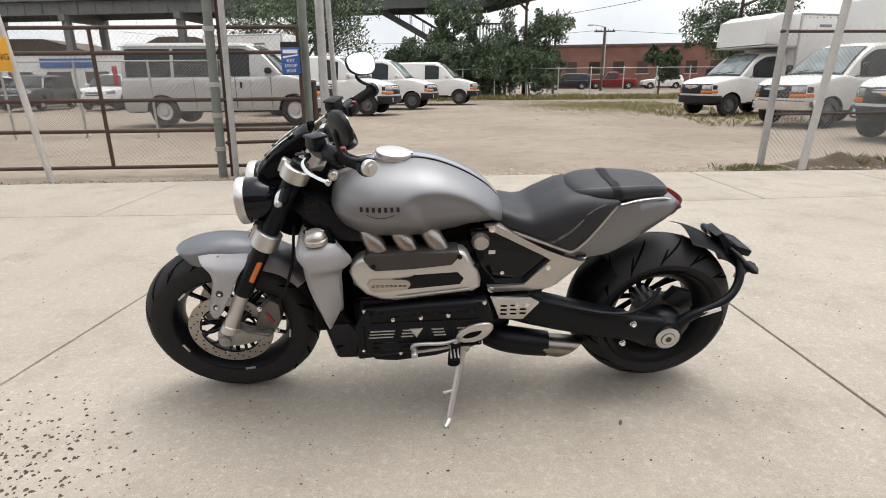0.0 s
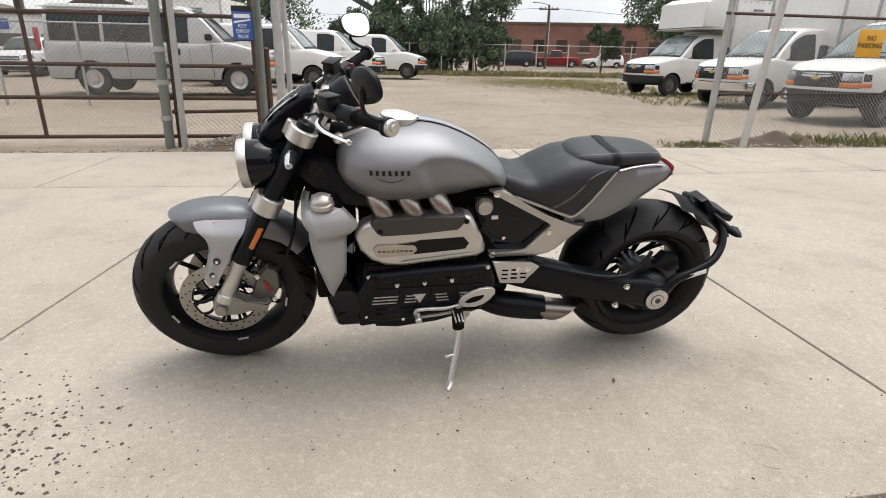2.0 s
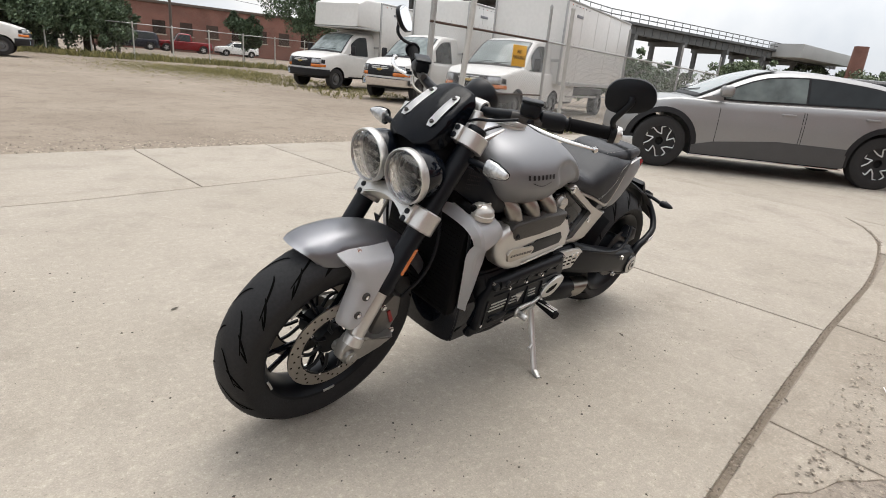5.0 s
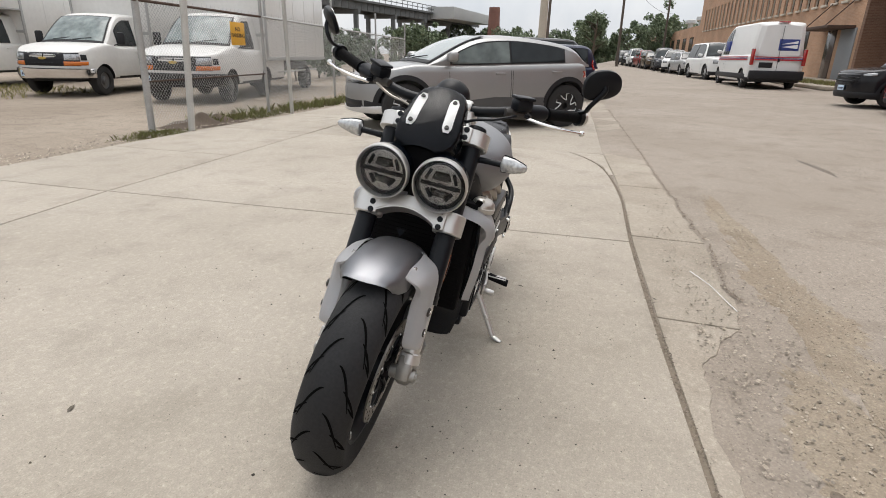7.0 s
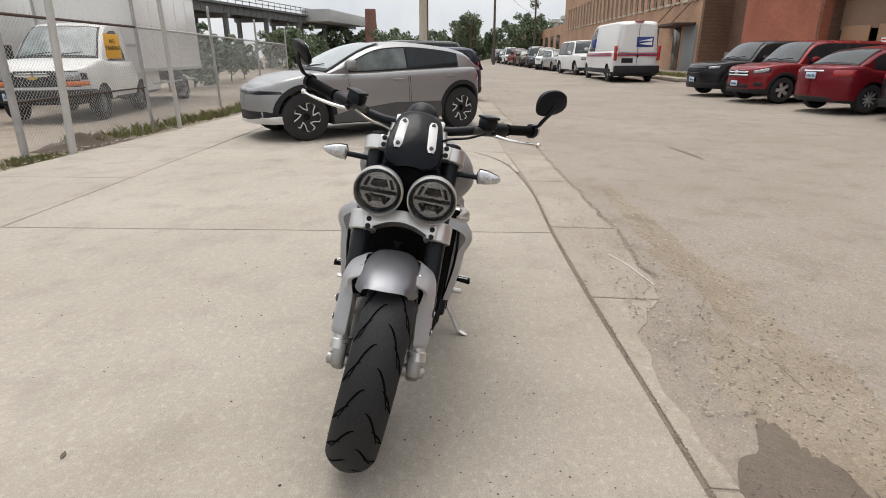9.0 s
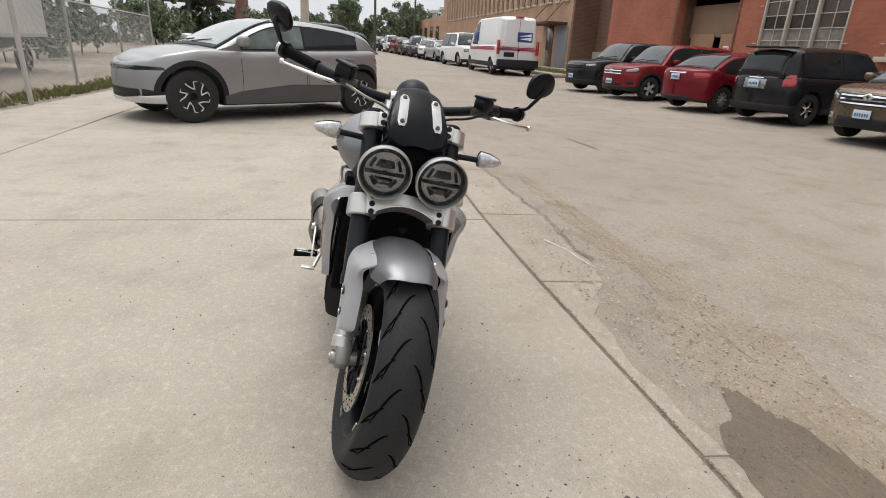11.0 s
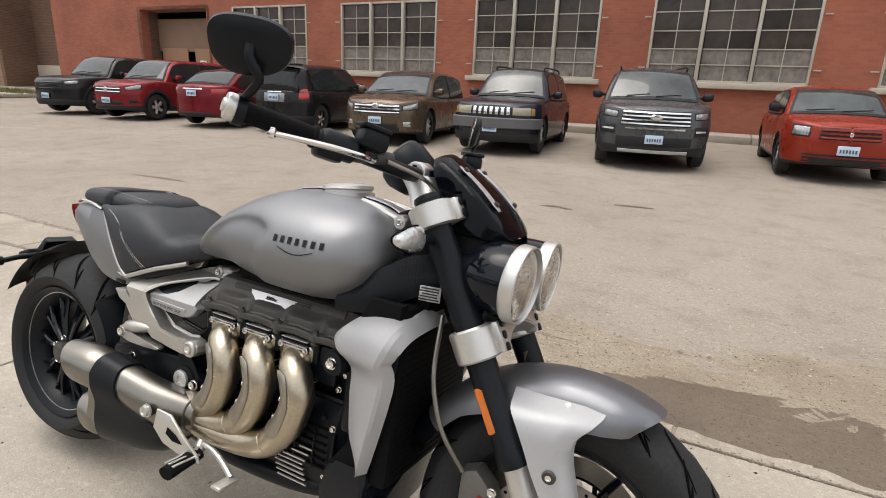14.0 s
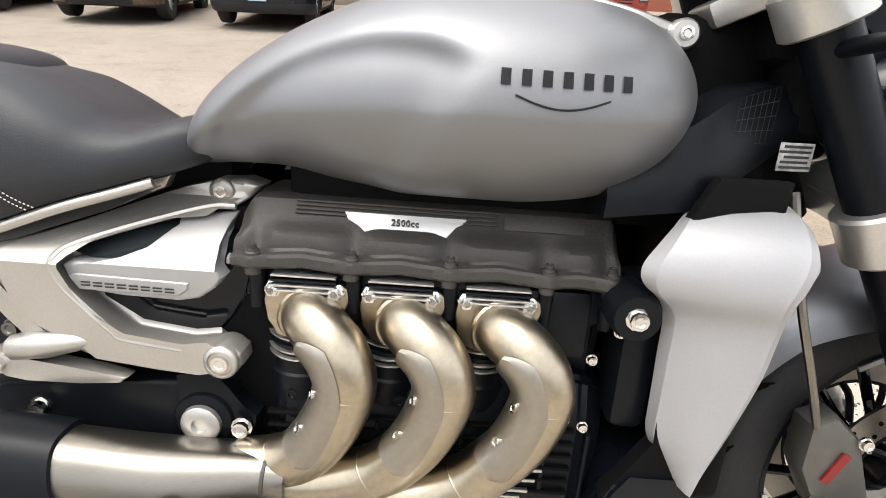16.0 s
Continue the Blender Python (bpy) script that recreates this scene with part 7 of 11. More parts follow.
# ---------------------------------------------------------------- the motorcycle (nose to -x, upright here, then leaned on its stand)
SILVER = mat("satin_silver_paint", (0.232, 0.235, 0.246), 0.47, 0.75, var=0.05, scale=2.5, fine=500, coat=0.05)
# lightened copy of the tank paint: light on the mudguard put into colour
GUARDSILVER = mat("bright_satin_silver", (0.38, 0.387, 0.412), 0.4, 0.85, var=0.05, scale=2.5, fine=500, coat=0.05)
LIGHTSILVER = mat("light_silver_paint", (0.70, 0.70, 0.715), 0.4, 0.3, var=0.05, scale=2.5, fine=400, coat=0.05)
ALU = mat("bead_blasted_aluminium", (0.60, 0.59, 0.57), 0.38, 0.85, var=0.07, scale=9, fine=300, bump=0.05, bump_scale=500)
ALUWARM = mat("warm_cast_aluminium", (0.5, 0.48, 0.45), 0.36, 0.75, var=0.08, scale=9, fine=300)
POLISH = mat("polished_metal", (0.75, 0.74, 0.72), 0.14, 1.0, var=0.05, scale=12)
STEEL = mat("brushed_steel", (0.26, 0.243, 0.216), 0.32, 1.0, var=0.12, scale=6, fine=120, stretch=(1, 1, 9))
HEADER = mat("golden_stainless", (0.50, 0.445, 0.355), 0.33, 1.0, var=0.07, scale=3.5, fine=140, tint=(0.44, 0.375, 0.28))
SHIELD = mat("champagne_shield", (0.64, 0.6, 0.53), 0.4, 1.0, var=0.08, scale=6, fine=150)
SATINBLK = mat("satin_black", (0.0052, 0.0064, 0.0088), 0.38, var=0.2, scale=8, fine=90, spec=0.2)
GLOSSBLK = mat("gloss_black", (0.004, 0.0055, 0.009), 0.05, var=0.2, scale=6, coat=0.08, spec=0.25)
DEEPBLK = mat("matt_black", (0.003, 0.003, 0.0035), 0.75, var=0.3, scale=12, spec=0.12)
GREYCAST = mat("dark_grey_cast", (0.062, 0.058, 0.054), 0.48, 0.3, var=0.15, scale=9, fine=220, bump=0.12, bump_scale=300, spec=0.35)
LEATHER = mat("black_seat_vinyl", (0.0165, 0.0185, 0.023), 0.52, var=0.15, scale=14, fine=260, bump=0.1, bump_scale=520, spec=0.45)
STITCH = mat("pale_thread", (0.42, 0.41, 0.39), 0.8, var=0.1)
RUBBER = mat("tyre_rubber", (0.015, 0.0153, 0.0165), 0.66, var=0.35, scale=7, fine=120, bump=0.1, bump_scale=200, tint=(0.0145, 0.0148, 0.016), spec=0.32)
GROOVE = mat("tread_groove_black", (0.003, 0.003, 0.003), 0.95, var=0.1, spec=0.05)
DISC = mat("brake_disc_steel", (0.40, 0.375, 0.34), 0.36, 1.0, var=0.1, scale=8, fine=180)
CAST_DK = mat("caliper_grey", (0.15, 0.145, 0.135), 0.45, 0.7, var=0.1)
GLASS = mat("clear_lens", (0.95, 0.96, 0.97), 0.03, var=0.01, transmission=1.0)
GLASS.node_tree.nodes["Principled BSDF"].inputs["IOR"].default_value = 1.18
REFLECTOR = mat("lamp_reflector", (0.2, 0.205, 0.21), 0.16, 1.0, var=0.6, scale=60, tint=(0.05, 0.05, 0.055))
LENS = mat("clear_indicator_lens", (0.5, 0.51, 0.51), 0.12, 0.55, var=0.4, scale=40, fine=120, bump=0.15, bump_scale=120, coat=0.9)
MIRROR = mat("mirror_glass", (0.86, 0.88, 0.9), 0.02, 1.0, var=0.01)
LOGO = mat("dark_brand_mark", (0.02, 0.02, 0.022), 0.35, var=0.1)
STRIP = mat("white_silver_strip", (0.78, 0.78, 0.78), 0.38, 0.35, var=0.04, scale=9)
INTAKE = mat("brushed_intake_steel", (0.36, 0.34, 0.31), 0.32, 0.9, var=0.15, scale=7, fine=120, stretch=(1, 1, 6))
INLAY = mat("satin_white_silver", (0.4, 0.4, 0.405), 0.42, 0.55, var=0.04, scale=9)
CASTLEG = mat("grey_cast_alloy", (0.33, 0.32, 0.3), 0.4, 0.8, var=0.1, scale=12)
PLAQUE = mat("champagne_plaque", (0.48, 0.45, 0.40), 0.35, 0.8, var=0.06, scale=20)
REDMARK = mat("red_mark", (0.22, 0.015, 0.015), 0.4, var=0.1)

bike = thing("motorcycle", "satin silver and black muscle motorcycle leaning on its side stand", "motorcycle",
             Matrix.Translation((0, 0, 0.003)) @ R3(10.5) @ Matrix.Translation((0, 0.03, 0)) @ R3(0, 0, 5))
STEER = Matrix.Translation((0, 0.009, 0))


def bp(name, bm, material, parent=None, label="", steer=False, smooth=True, angle=0.7):
    if steer:
        move(bm, STEER)
    return part(name, bm, material, parent or bike, label, smooth, angle)


def bolts(parent, places, axis, r=0.008, h=0.008, material=None, name="bolt", steer=False):
    for p in places:
        bm = B()
        p, a = Vector(p), Vector(axis).normalized()
        rod(bm, p - a * 0.004, p + a * h, [(0, r * 1.25), (0.3, r * 1.25), (0.32, r), (0.92, r * 0.95), (0.95, r * 0.6), (0.8, r * 0.45)], 10)
        bp(name, bm, material or POLISH, parent, steer=steer)


# ---- wheels
def tyre_profile(R, hw, crown, bead, bead_w):
    p = []
    top = math.asin(min(0.97, hw / crown)) if hw < crown else 1.35
    for k in range(-9, 10):
        t = top * k / 9
        p.append((R - crown + crown * math.cos(t), crown * math.sin(t) * hw / (crown * math.sin(top))))
    edge = p[-1][0]
    side = [(edge - (edge - bead) * f, hw * (1 - 0.25 * f * f) if f < 1 else bead_w) for f in (0.3, 0.6, 0.9, 1.0)]
    return [(r, -y) for r, y in reversed(side)] + p + side


def tyre_at(R, hw, crown, u):
    """Place on the tyre's face: u from -1 to 1 across."""
    top = math.asin(min(0.97, hw / crown)) if hw < crown else 1.35
    t = top * u
    return R - crown + crown * math.cos(t), crown * math.sin(t) * hw / (crown * math.sin(top))


def grooves(c, R, hw, crown, n, kinds, steer, wheel, flip):
    """Curved tread cuts: narrow ribbons on the face, the grooves' shade painted black."""
    for i in range(n):
        for side in (-1, 1):
            for u0, u1, length, start, bend, w in kinds:
                a0 = 2 * math.pi * (i + (0.5 if side > 0 else 0) + start) / n
                rows = []
                for k in range(11):
                    s = k / 10
                    u = (u0 + (u1 - u0) * s) * side
                    a = a0 + flip * length * (s**bend)
                    wid = w * math.sin(math.pi * min(max(s * 0.9 + 0.05, 0), 1)) ** 0.6
                    r, y = tyre_at(R, hw, crown, u)
                    r2, y2 = tyre_at(R, hw, crown, u + wid * side / hw * 0.7)
                    da = wid / R * 0.7
                    rows.append([(c[0] + (r + 0.0012) * math.cos(a + da), c[1] + y, c[2] + (r + 0.0012) * math.sin(a + da)), (c[0] + (r2 + 0.0012) * math.cos(a - da), c[1] + y2, c[2] + (r2 + 0.0012) * math.sin(a - da))])
                bm = B()
                grid_faces(bm, rows)
                bp("tread_cut", bm, GROOVE, wheel, steer=steer)


FC, FR, FW = Vector((-0.8365, 0, 0.339)), 0.335, 0.076
RC, RR, RW = Vector((0.842, 0, 0.32)), 0.32, 0.121
fwheel = new("front_wheel")
fwheel.parent = bike
fwheel.matrix_local = Matrix.Translation(FC + Vector((0, 0.004, 0))) @ R3(5.3) @ Matrix.Translation(-FC)
bm = B()
lathe(bm, tyre_profile(FR, FW, 0.088, 0.222, 0.058), FC, 84)
bp("tyre", bm, RUBBER, fwheel, "black road tyre with curved tread cuts", True)
grooves(FC, FR, FW, 0.088, 17, ((0.08, 0.72, 0.34, 0.0, 1.6, 0.0046), (0.42, 0.95, 0.2, 0.45, 1.25, 0.0042), (0.7, 0.99, 0.1, 0.8, 1.0, 0.0036)), True, fwheel, 1)
bm = B()
lathe(bm, [(0.222, -0.06), (0.23, -0.062), (0.221, -0.05), (0.213, -0.035), (0.209, 0.0), (0.213, 0.035), (0.221, 0.05), (0.23, 0.062), (0.222, 0.06), (0.212, 0.045), (0.199, 0.02), (0.199, -0.02), (0.212, -0.045)], FC, 60)
bp("rim", bm, SATINBLK, fwheel, steer=True)
for k in range(10):
    a = 2 * math.pi * k / 10 + (0.12 if k % 2 else -0.12)
    bm = B()
    tube(bm, [FC + Vector((math.cos(a) * 0.035, 0.012 * (-1) ** k, math.sin(a) * 0.035)), FC + Vector((math.cos(a) * 0.11, 0.008 * (-1) ** k, math.sin(a) * 0.11)), FC + Vector((math.cos(a + 0.05) * 0.203, 0, math.sin(a + 0.05) * 0.203))], 0.0085, 8, 4)
    bp("spoke", bm, GLOSSBLK, fwheel, steer=True)
bm = B()
rod(bm, FC + Vector((0, -0.055, 0)), FC + Vector((0, 0.055, 0)), [(0, 0.05), (0.2, 0.045), (0.5, 0.035), (0.8, 0.045), (1, 0.05)], 20)
bp("hub", bm, SATINBLK, fwheel, steer=True)
for k in range(5):
    a = 2 * math.pi * k / 5 + 0.5
    for s in (-1, 1):
        bm = B()
        box(bm, (0, 0, 0.221), (0.04, 0.004, 0.007))
        move(bm, Matrix.Translation(FC + Vector((0, s * 0.063, 0))) @ Matrix.Rotation(a, 4, "Y"))
        bp("rim_mark", bm, ALU, fwheel, steer=True)
for s in (-1, 1):
    d = new("brake_disc")
    d.parent = fwheel
    y = s * 0.073
    bm = B()
    # drilled ring, left whole; black discs below paint the dark of its holes
    n = 72
    ring = [[(FC.x + r * math.cos(2 * math.pi * i / n), FC.y + y + o, FC.z + r * math.sin(2 * math.pi * i / n)) for r, o in ((0.118, -0.0025), (0.16, -0.0025), (0.16, 0.0025), (0.118, 0.0025))] for i in range(n)]
    vs = [[bm.verts.new(p) for p in row] for row in ring]
    for i in range(n):
        for k in range(4):
            bm.faces.new((vs[i][k], vs[i][(k + 1) % 4], vs[(i + 1) % n][(k + 1) % 4], vs[(i + 1) % n][k]))
    bp("ring", bm, DISC, d, "drilled steel disc ring", True)
    for i in range(48):
        a = 2 * math.pi * i / 48
        r = (0.127, 0.139, 0.151)[i % 3]
        bm = B()
        for o in (s,):
            cyl(bm, FC + Vector((r * math.cos(a), y + o * 0.0022, r * math.sin(a))), FC + Vector((r * math.cos(a), y + o * 0.0032, r * math.sin(a))), 0.0036, seg=8)
        bp("drilling", bm, GROOVE, d, steer=True)
    for i in range(10):
        bm = B()
        a = 2 * math.pi * i / 10
        tube(bm, [FC + Vector((0.045 * math.cos(a), y * 0.9, 0.045 * math.sin(a))), FC + Vector((0.085 * math.cos(a + 0.12), y, 0.085 * math.sin(a + 0.12))), FC + Vector((0.116 * math.cos(a), y, 0.116 * math.sin(a)))], 0.006, 6, 3)
        bp("carrier_arm", bm, SATINBLK, d, steer=True)
    bm = B()
    lathe(bm, [(0.112, -0.002), (0.119, -0.002), (0.119, 0.002), (0.112, 0.002)], FC + Vector((0, y, 0)), 48)
    bp("carrier", bm, SATINBLK, d, steer=True)
    bolts(d, [FC + Vector((0.116 * math.cos(2 * math.pi * i / 10), y + s * 0.003, 0.116 * math.sin(2 * math.pi * i / 10))) for i in range(10)], (0, s, 0), 0.005, 0.003, POLISH, "button", True)

rwheel = new("rear_wheel")
rwheel.parent = bike
bm = B()
lathe(bm, tyre_profile(RR, RW, 0.142, 0.21, 0.105), RC, 84)
bp("tyre", bm, RUBBER, rwheel, "wide black rear tyre with curved tread cuts")
grooves(RC, RR, RW, 0.142, 14, ((0.1, 0.9, 0.34, 0.0, 1.5, 0.0058), (0.55, 0.99, 0.16, 0.5, 1.1, 0.0055)), False, rwheel, 1)
bm = B()
lathe(bm, [(0.21, -0.106), (0.216, -0.108), (0.2, -0.09), (0.178, -0.06), (0.17, 0.0), (0.178, 0.06), (0.2, 0.09), (0.216, 0.108), (0.21, 0.106), (0.19, 0.085), (0.162, 0.05), (0.162, -0.05), (0.19, -0.085)], RC, 60)
bp("rim", bm, SATINBLK, rwheel)
bm = B()
lathe(bm, [(0.196, 0.0905), (0.2, 0.0925), (0.2, 0.0935), (0.196, 0.0935)], RC, 60)
bp("rim_line", bm, ALU, rwheel)
for k in range(10):
    for o in (-0.055, 0.055):
        a = 2 * math.pi * k / 10 + o
        bm = B()
        tube(bm, [RC + Vector((math.cos(a) * 0.04, 0.075, math.sin(a) * 0.04)), RC + Vector((math.cos(a) * 0.11, 0.07, math.sin(a) * 0.11)), RC + Vector((math.cos(a + o) * 0.178, 0.06, math.sin(a + o) * 0.178))], 0.0085, 8, 4)
        bp("spoke", bm, GLOSSBLK, rwheel)
bm = B()
rod(bm, RC + Vector((0, -0.12, 0)), RC + Vector((0, 0.095, 0)), [(0, 0.1), (0.4, 0.09), (0.6, 0.055), (0.9, 0.05), (0.93, 0.034), (1, 0.03)], 24)
bp("hub", bm, SATINBLK, rwheel)
bm = B()
rod(bm, RC + Vector((0, 0.085, 0)), RC + Vector((0, 0.108, 0)), [(0, 0.036), (0.8, 0.033), (0.9, 0.024), (1, 0.022)], 24)
bp("hub_cap", bm, GREYCAST, rwheel)
bolts(rwheel, [RC + Vector((0.046 * math.cos(a), 0.088, 0.046 * math.sin(a))) for a in (0.3, 1.56, 2.8, 4.07, 5.3)], (0, 1, 0), 0.0075, 0.008)

# ---- front end: forks, yokes, mudguard
TOPF, LOWF = Vector((-0.478, 0, 1.005)), Vector((-0.622, 0, 0.748))
fd = (LOWF - TOPF).normalized()
for s in (-1, 1):
    o = Vector((0, s * 0.127, 0))
    leg = new("fork_leg")
    leg.parent = bike
    bm = B()
    end = Vector((-0.742, 0, 0.535))
    rod(bm, TOPF + o - fd * 0.012, end + o, [(0, 0.0), (0.0, 0.029), (0.05, 0.031), (0.94, 0.031), (0.95, 0.034), (1, 0.034)], 24)
    bp("outer_tube", bm, SATINBLK, leg, "satin black fork tube", True)
    bm = B()
    rod(bm, end + o, Vector((-0.822, 0, 0.37)) + o, [(0, 0.026), (0.82, 0.026), (0.84, 0.031), (1, 0.033)], 20)
    bp("slider", bm, ALU, leg, "silver fork slider", True)
    bm = B()
    plate(bm, [(-0.868, 0.335), (-0.862, 0.368), (-0.84, 0.4), (-0.80, 0.408), (-0.786, 0.378), (-0.755, 0.358), (-0.70, 0.35), (-0.668, 0.362), (-0.662, 0.344), (-0.72, 0.328), (-0.79, 0.311), (-0.842, 0.303)], s * 0.1, s * 0.145, 0.012)
    bp("axle_lug", bm, CASTLEG, leg, "grey cast fork foot", True)
    bm = B()
    rod(bm, (FC.x, s * 0.08, FC.z), (FC.x, s * 0.162, FC.z), [(0, 0.02), (0.8, 0.022), (0.95, 0.02), (0.96, 0.012), (1, 0.011)], 18)
    bp("axle_nut", bm, CASTLEG, leg, steer=True)
    bm = B()
    plate(bm, [(-0.735, 0.36), (-0.70, 0.45), (-0.66, 0.485), (-0.625, 0.47), (-0.625, 0.40), (-0.66, 0.335), (-0.69, 0.325)], s * 0.058, s * 0.112, 0.014)
    cal = bp("brake_caliper", bm, CAST_DK, leg, "grey monobloc brake caliper", True)
    bm = B()
    box(bm, (-0.668, s * 0.1145, 0.41), (0.012, 0.004, 0.05), R3(0, -25, 0))
    bp("caliper_mark", bm, REDMARK, cal, steer=True)
    bolts(cal, [(-0.7, s * 0.114, 0.45), (-0.65, s * 0.114, 0.35)], (0, s, 0), 0.008, 0.006, steer=True)
    bm = B()
    tube(bm, [(-0.63, s * 0.11, 0.47), (-0.58, s * 0.14, 0.56), (-0.545, s * 0.135, 0.66), (-0.53, s * 0.1, 0.78)], 0.0055, 8)
    bp("brake_hose", bm, SATINBLK if s < 0 else STEEL, leg, steer=True)
    # amber reflector
    bm = B()
    box(bm, (0, 0, 0), (0.024, 0.012, 0.094), bevel=0.0055, seg=3)
    move(bm, Matrix.Translation(Vector((-0.676, s * 0.1515, 0.632))) @ Matrix.Rotation(radians(29), 4, "Y"))
    bp("reflector", bm, AMBER, leg, "amber side reflector", True)
    # clamps
    for c, r, h, nb, nm in ((TOPF + fd * 0.025, 0.047, 0.05, 2, "upper_clamp"), (LOWF, 0.046, 0.066, 3, "lower_clamp")):
        bm = B()
        rod(bm, c + o - fd * h / 2, c + o + fd * h / 2, [(0, 0.032), (0.0, r - 0.004), (0.06, r), (0.94, r), (1, r - 0.004), (1, 0.032)], 32)
        fw = fd.cross(Vector((0, 1, 0)))
        fw = fw if fw.x < 0 else -fw
        pc = c + o + fw * (r - 0.004) - Vector((0, s * 0.022, 0))
        box(bm, pc, (0.03, 0.034, h * 0.96), Matrix.Rotation(radians(29), 4, "Y"), 0.006)
        cl = bp(nm, bm, ALU, leg, "bead-blasted silver fork clamp", True)
        for k in range(nb):
            q = pc + fw * 0.012 + fd * (k - (nb - 1) / 2) * 0.024
            bm = B()
            rod(bm, q, q + fw * 0.006, [(0, 0.009), (0.9, 0.009), (1, 0.008)], 10)
            bp("clamp_bolt", bm, SATINBLK, cl, steer=True)
    bm = B()
    rod(bm, TOPF + o - fd * 0.01, TOPF + o - fd * 0.022, [(0, 0.03), (0.7, 0.028), (1, 0.02)], 20)
    bp("fork_cap", bm, SATINBLK, leg, steer=True)
# lower yoke arch and upper yoke
bm = B()
rows = []
for k in range(17):
    t = k / 16 * 2 - 1
    y = t * 0.1
    lift = 0.035 * (1 - t * t)
    c = LOWF + Vector((-0.02, y, 0.0)) - fd * lift
    fw = Vector((-0.875, 0, 0.485))
    rows.append([c + fw * 0.038 - fd * 0.022, c + fw * 0.042 + fd * 0.018, c - fw * 0.03 + fd * 0.022, c - fw * 0.03 - fd * 0.026])
grid_faces(bm, rows, closed=True)
bmesh.ops.bevel(bm, geom=[e for e in bm.edges], offset=0.004, segments=2, affect="EDGES")
bp("lower_yoke", bm, ALU, None, "silver arched fork yoke", True)
bm = B()
plate(bm, [(-0.1, -0.045), (0.1, -0.045), (0.105, 0.0), (0.06, 0.045), (-0.06, 0.045), (-0.105, 0.0)], -0.016, 0.016, 0.006)
move(bm, Matrix.Translation(TOPF + Vector((0.03, 0, -0.01))) @ Matrix.Rotation(radians(29), 4, "Y") @ R3(90, 0, 0) @ R3(0, 90, 0))
bp("upper_yoke", bm, ALU, None, steer=True)
bm = B()
plate(bm, [(0, -0.004), (0.014, 0.02), (-0.014, 0.02)], -0.002, 0.002)
move(bm, Matrix.Translation((-0.69, 0, 0.70)) @ R3(0, 0, 90))
bp("yoke_badge", bm, SATINBLK, None, steer=True)
# mudguard
rows = []
for k in range(33):
    s = k / 32
    a = radians(25 - 97 * s)
    R = ease1(s, [(0, 0.346), (0.28, 0.35), (0.6, 0.364), (1, 0.382)])
    nose = min(1.0, (s / 0.12)) ** 0.5 if s < 0.12 else 1.0
    tailf = min(1.0, ((1 - s) / 0.06)) ** 0.5 if s > 0.94 else 1.0
    hw = (0.096 - 0.004 * s) * (0.74 + 0.26 * nose) * (0.7 + 0.3 * tailf)
    drop = 0.058 + 0.03 * math.sin(math.pi * min(1, s * 1.4)) 
    row = []
    for j in range(15):
        u = j / 14 * 2 - 1
        y = hw * math.sin(u * 1.45) / math.sin(1.45)
        rr = R + 0.022 - drop * (abs(u) ** 2.6)
        b = a + radians(-1.0 - 6 * u * u) * max(0.0, 1 - s / 0.22)
        row.append((FC.x - rr * math.sin(b), y, FC.z + rr * math.cos(b)))
    rows.append(row)
# rear end of the same guard, its dark reflection painted as black
bm = B()
grid_faces(bm, rows[27:])
bmesh.ops.solidify(bm, geom=bm.faces[:], thickness=0.004)
blackened_end = bm
bm = B()
grid_faces(bm, rows[:28])
bmesh.ops.solidify(bm, geom=bm.faces[:], thickness=0.004)
guard = bp("front_mudguard", bm, GUARDSILVER, None, "satin silver front mudguard", True, angle=1.0)
bp("mudguard_flap", blackened_end, SATINBLK, guard, "rear end of the mudguard, blackened for its dark reflection", True, angle=1.0)
for s in (-1, 1):
    bolts(guard, [(FC.x + dx, s * 0.094, FC.z + dz) for dx, dz in ((0.0205, 0.328), (0.1095, 0.315))], (0, s, 0.6), 0.0065, 0.003, steer=True)
    # the stay that covers the fork leg
    rows = []
    spec = spline([(0.674, -0.885, -0.705, 0.084, 0.012), (0.664, -0.884, -0.707, 0.1, 0.012), (0.645, -0.868, -0.713, 0.13, 0.022), (0.618, -0.845, -0.735, 0.146, 0.035), (0.58, -0.843, -0.757, 0.149, 0.045), (0.54, -0.854, -0.778, 0.151, 0.047),
                   (0.5, -0.867, -0.803, 0.153, 0.047), (0.465, -0.877, -0.821, 0.153, 0.045), (0.447, -0.868, -0.837, 0.151, 0.035)], 3)
    for z, xa, xb, y, inn in spec:
        w = xb - xa
        rows.append([(xa - 0.002, s * (y - inn), z - 0.002), (xa, s * (y - inn * 0.6), z), (xa + w * 0.2, s * (y - inn * 0.12), z), (xa + w * 0.32, s * y, z), (xa + w * 0.65, s * (y + 0.004), z), (xb - 0.003, s * (y + 0.003), z), (xb, s * (y - 0.01), z)])
    bm = B()
    grid_faces(bm, rows)
    bmesh.ops.solidify(bm, geom=bm.faces[:], thickness=0.004)
    stay = bp("mudguard_stay", bm, LIGHTSILVER, None, "silver mudguard stay with two recessed bolts", True, angle=0.6)
    for x, z in ((-0.815, 0.548), (-0.836, 0.492)):
        bm = B()
        rod(bm, (x, s * 0.151, z), (x, s * 0.1575, z), [(0, 0.0135), (0.6, 0.0135), (1, 0.011), (0.75, 0.01), (0.7, 0.001)], 18)
        bp("recess", bm, GREYCAST, stay, steer=True)
        bolts(stay, [(x, s * 0.156, z)], (0, s, 0), 0.0065, 0.004, steer=True)

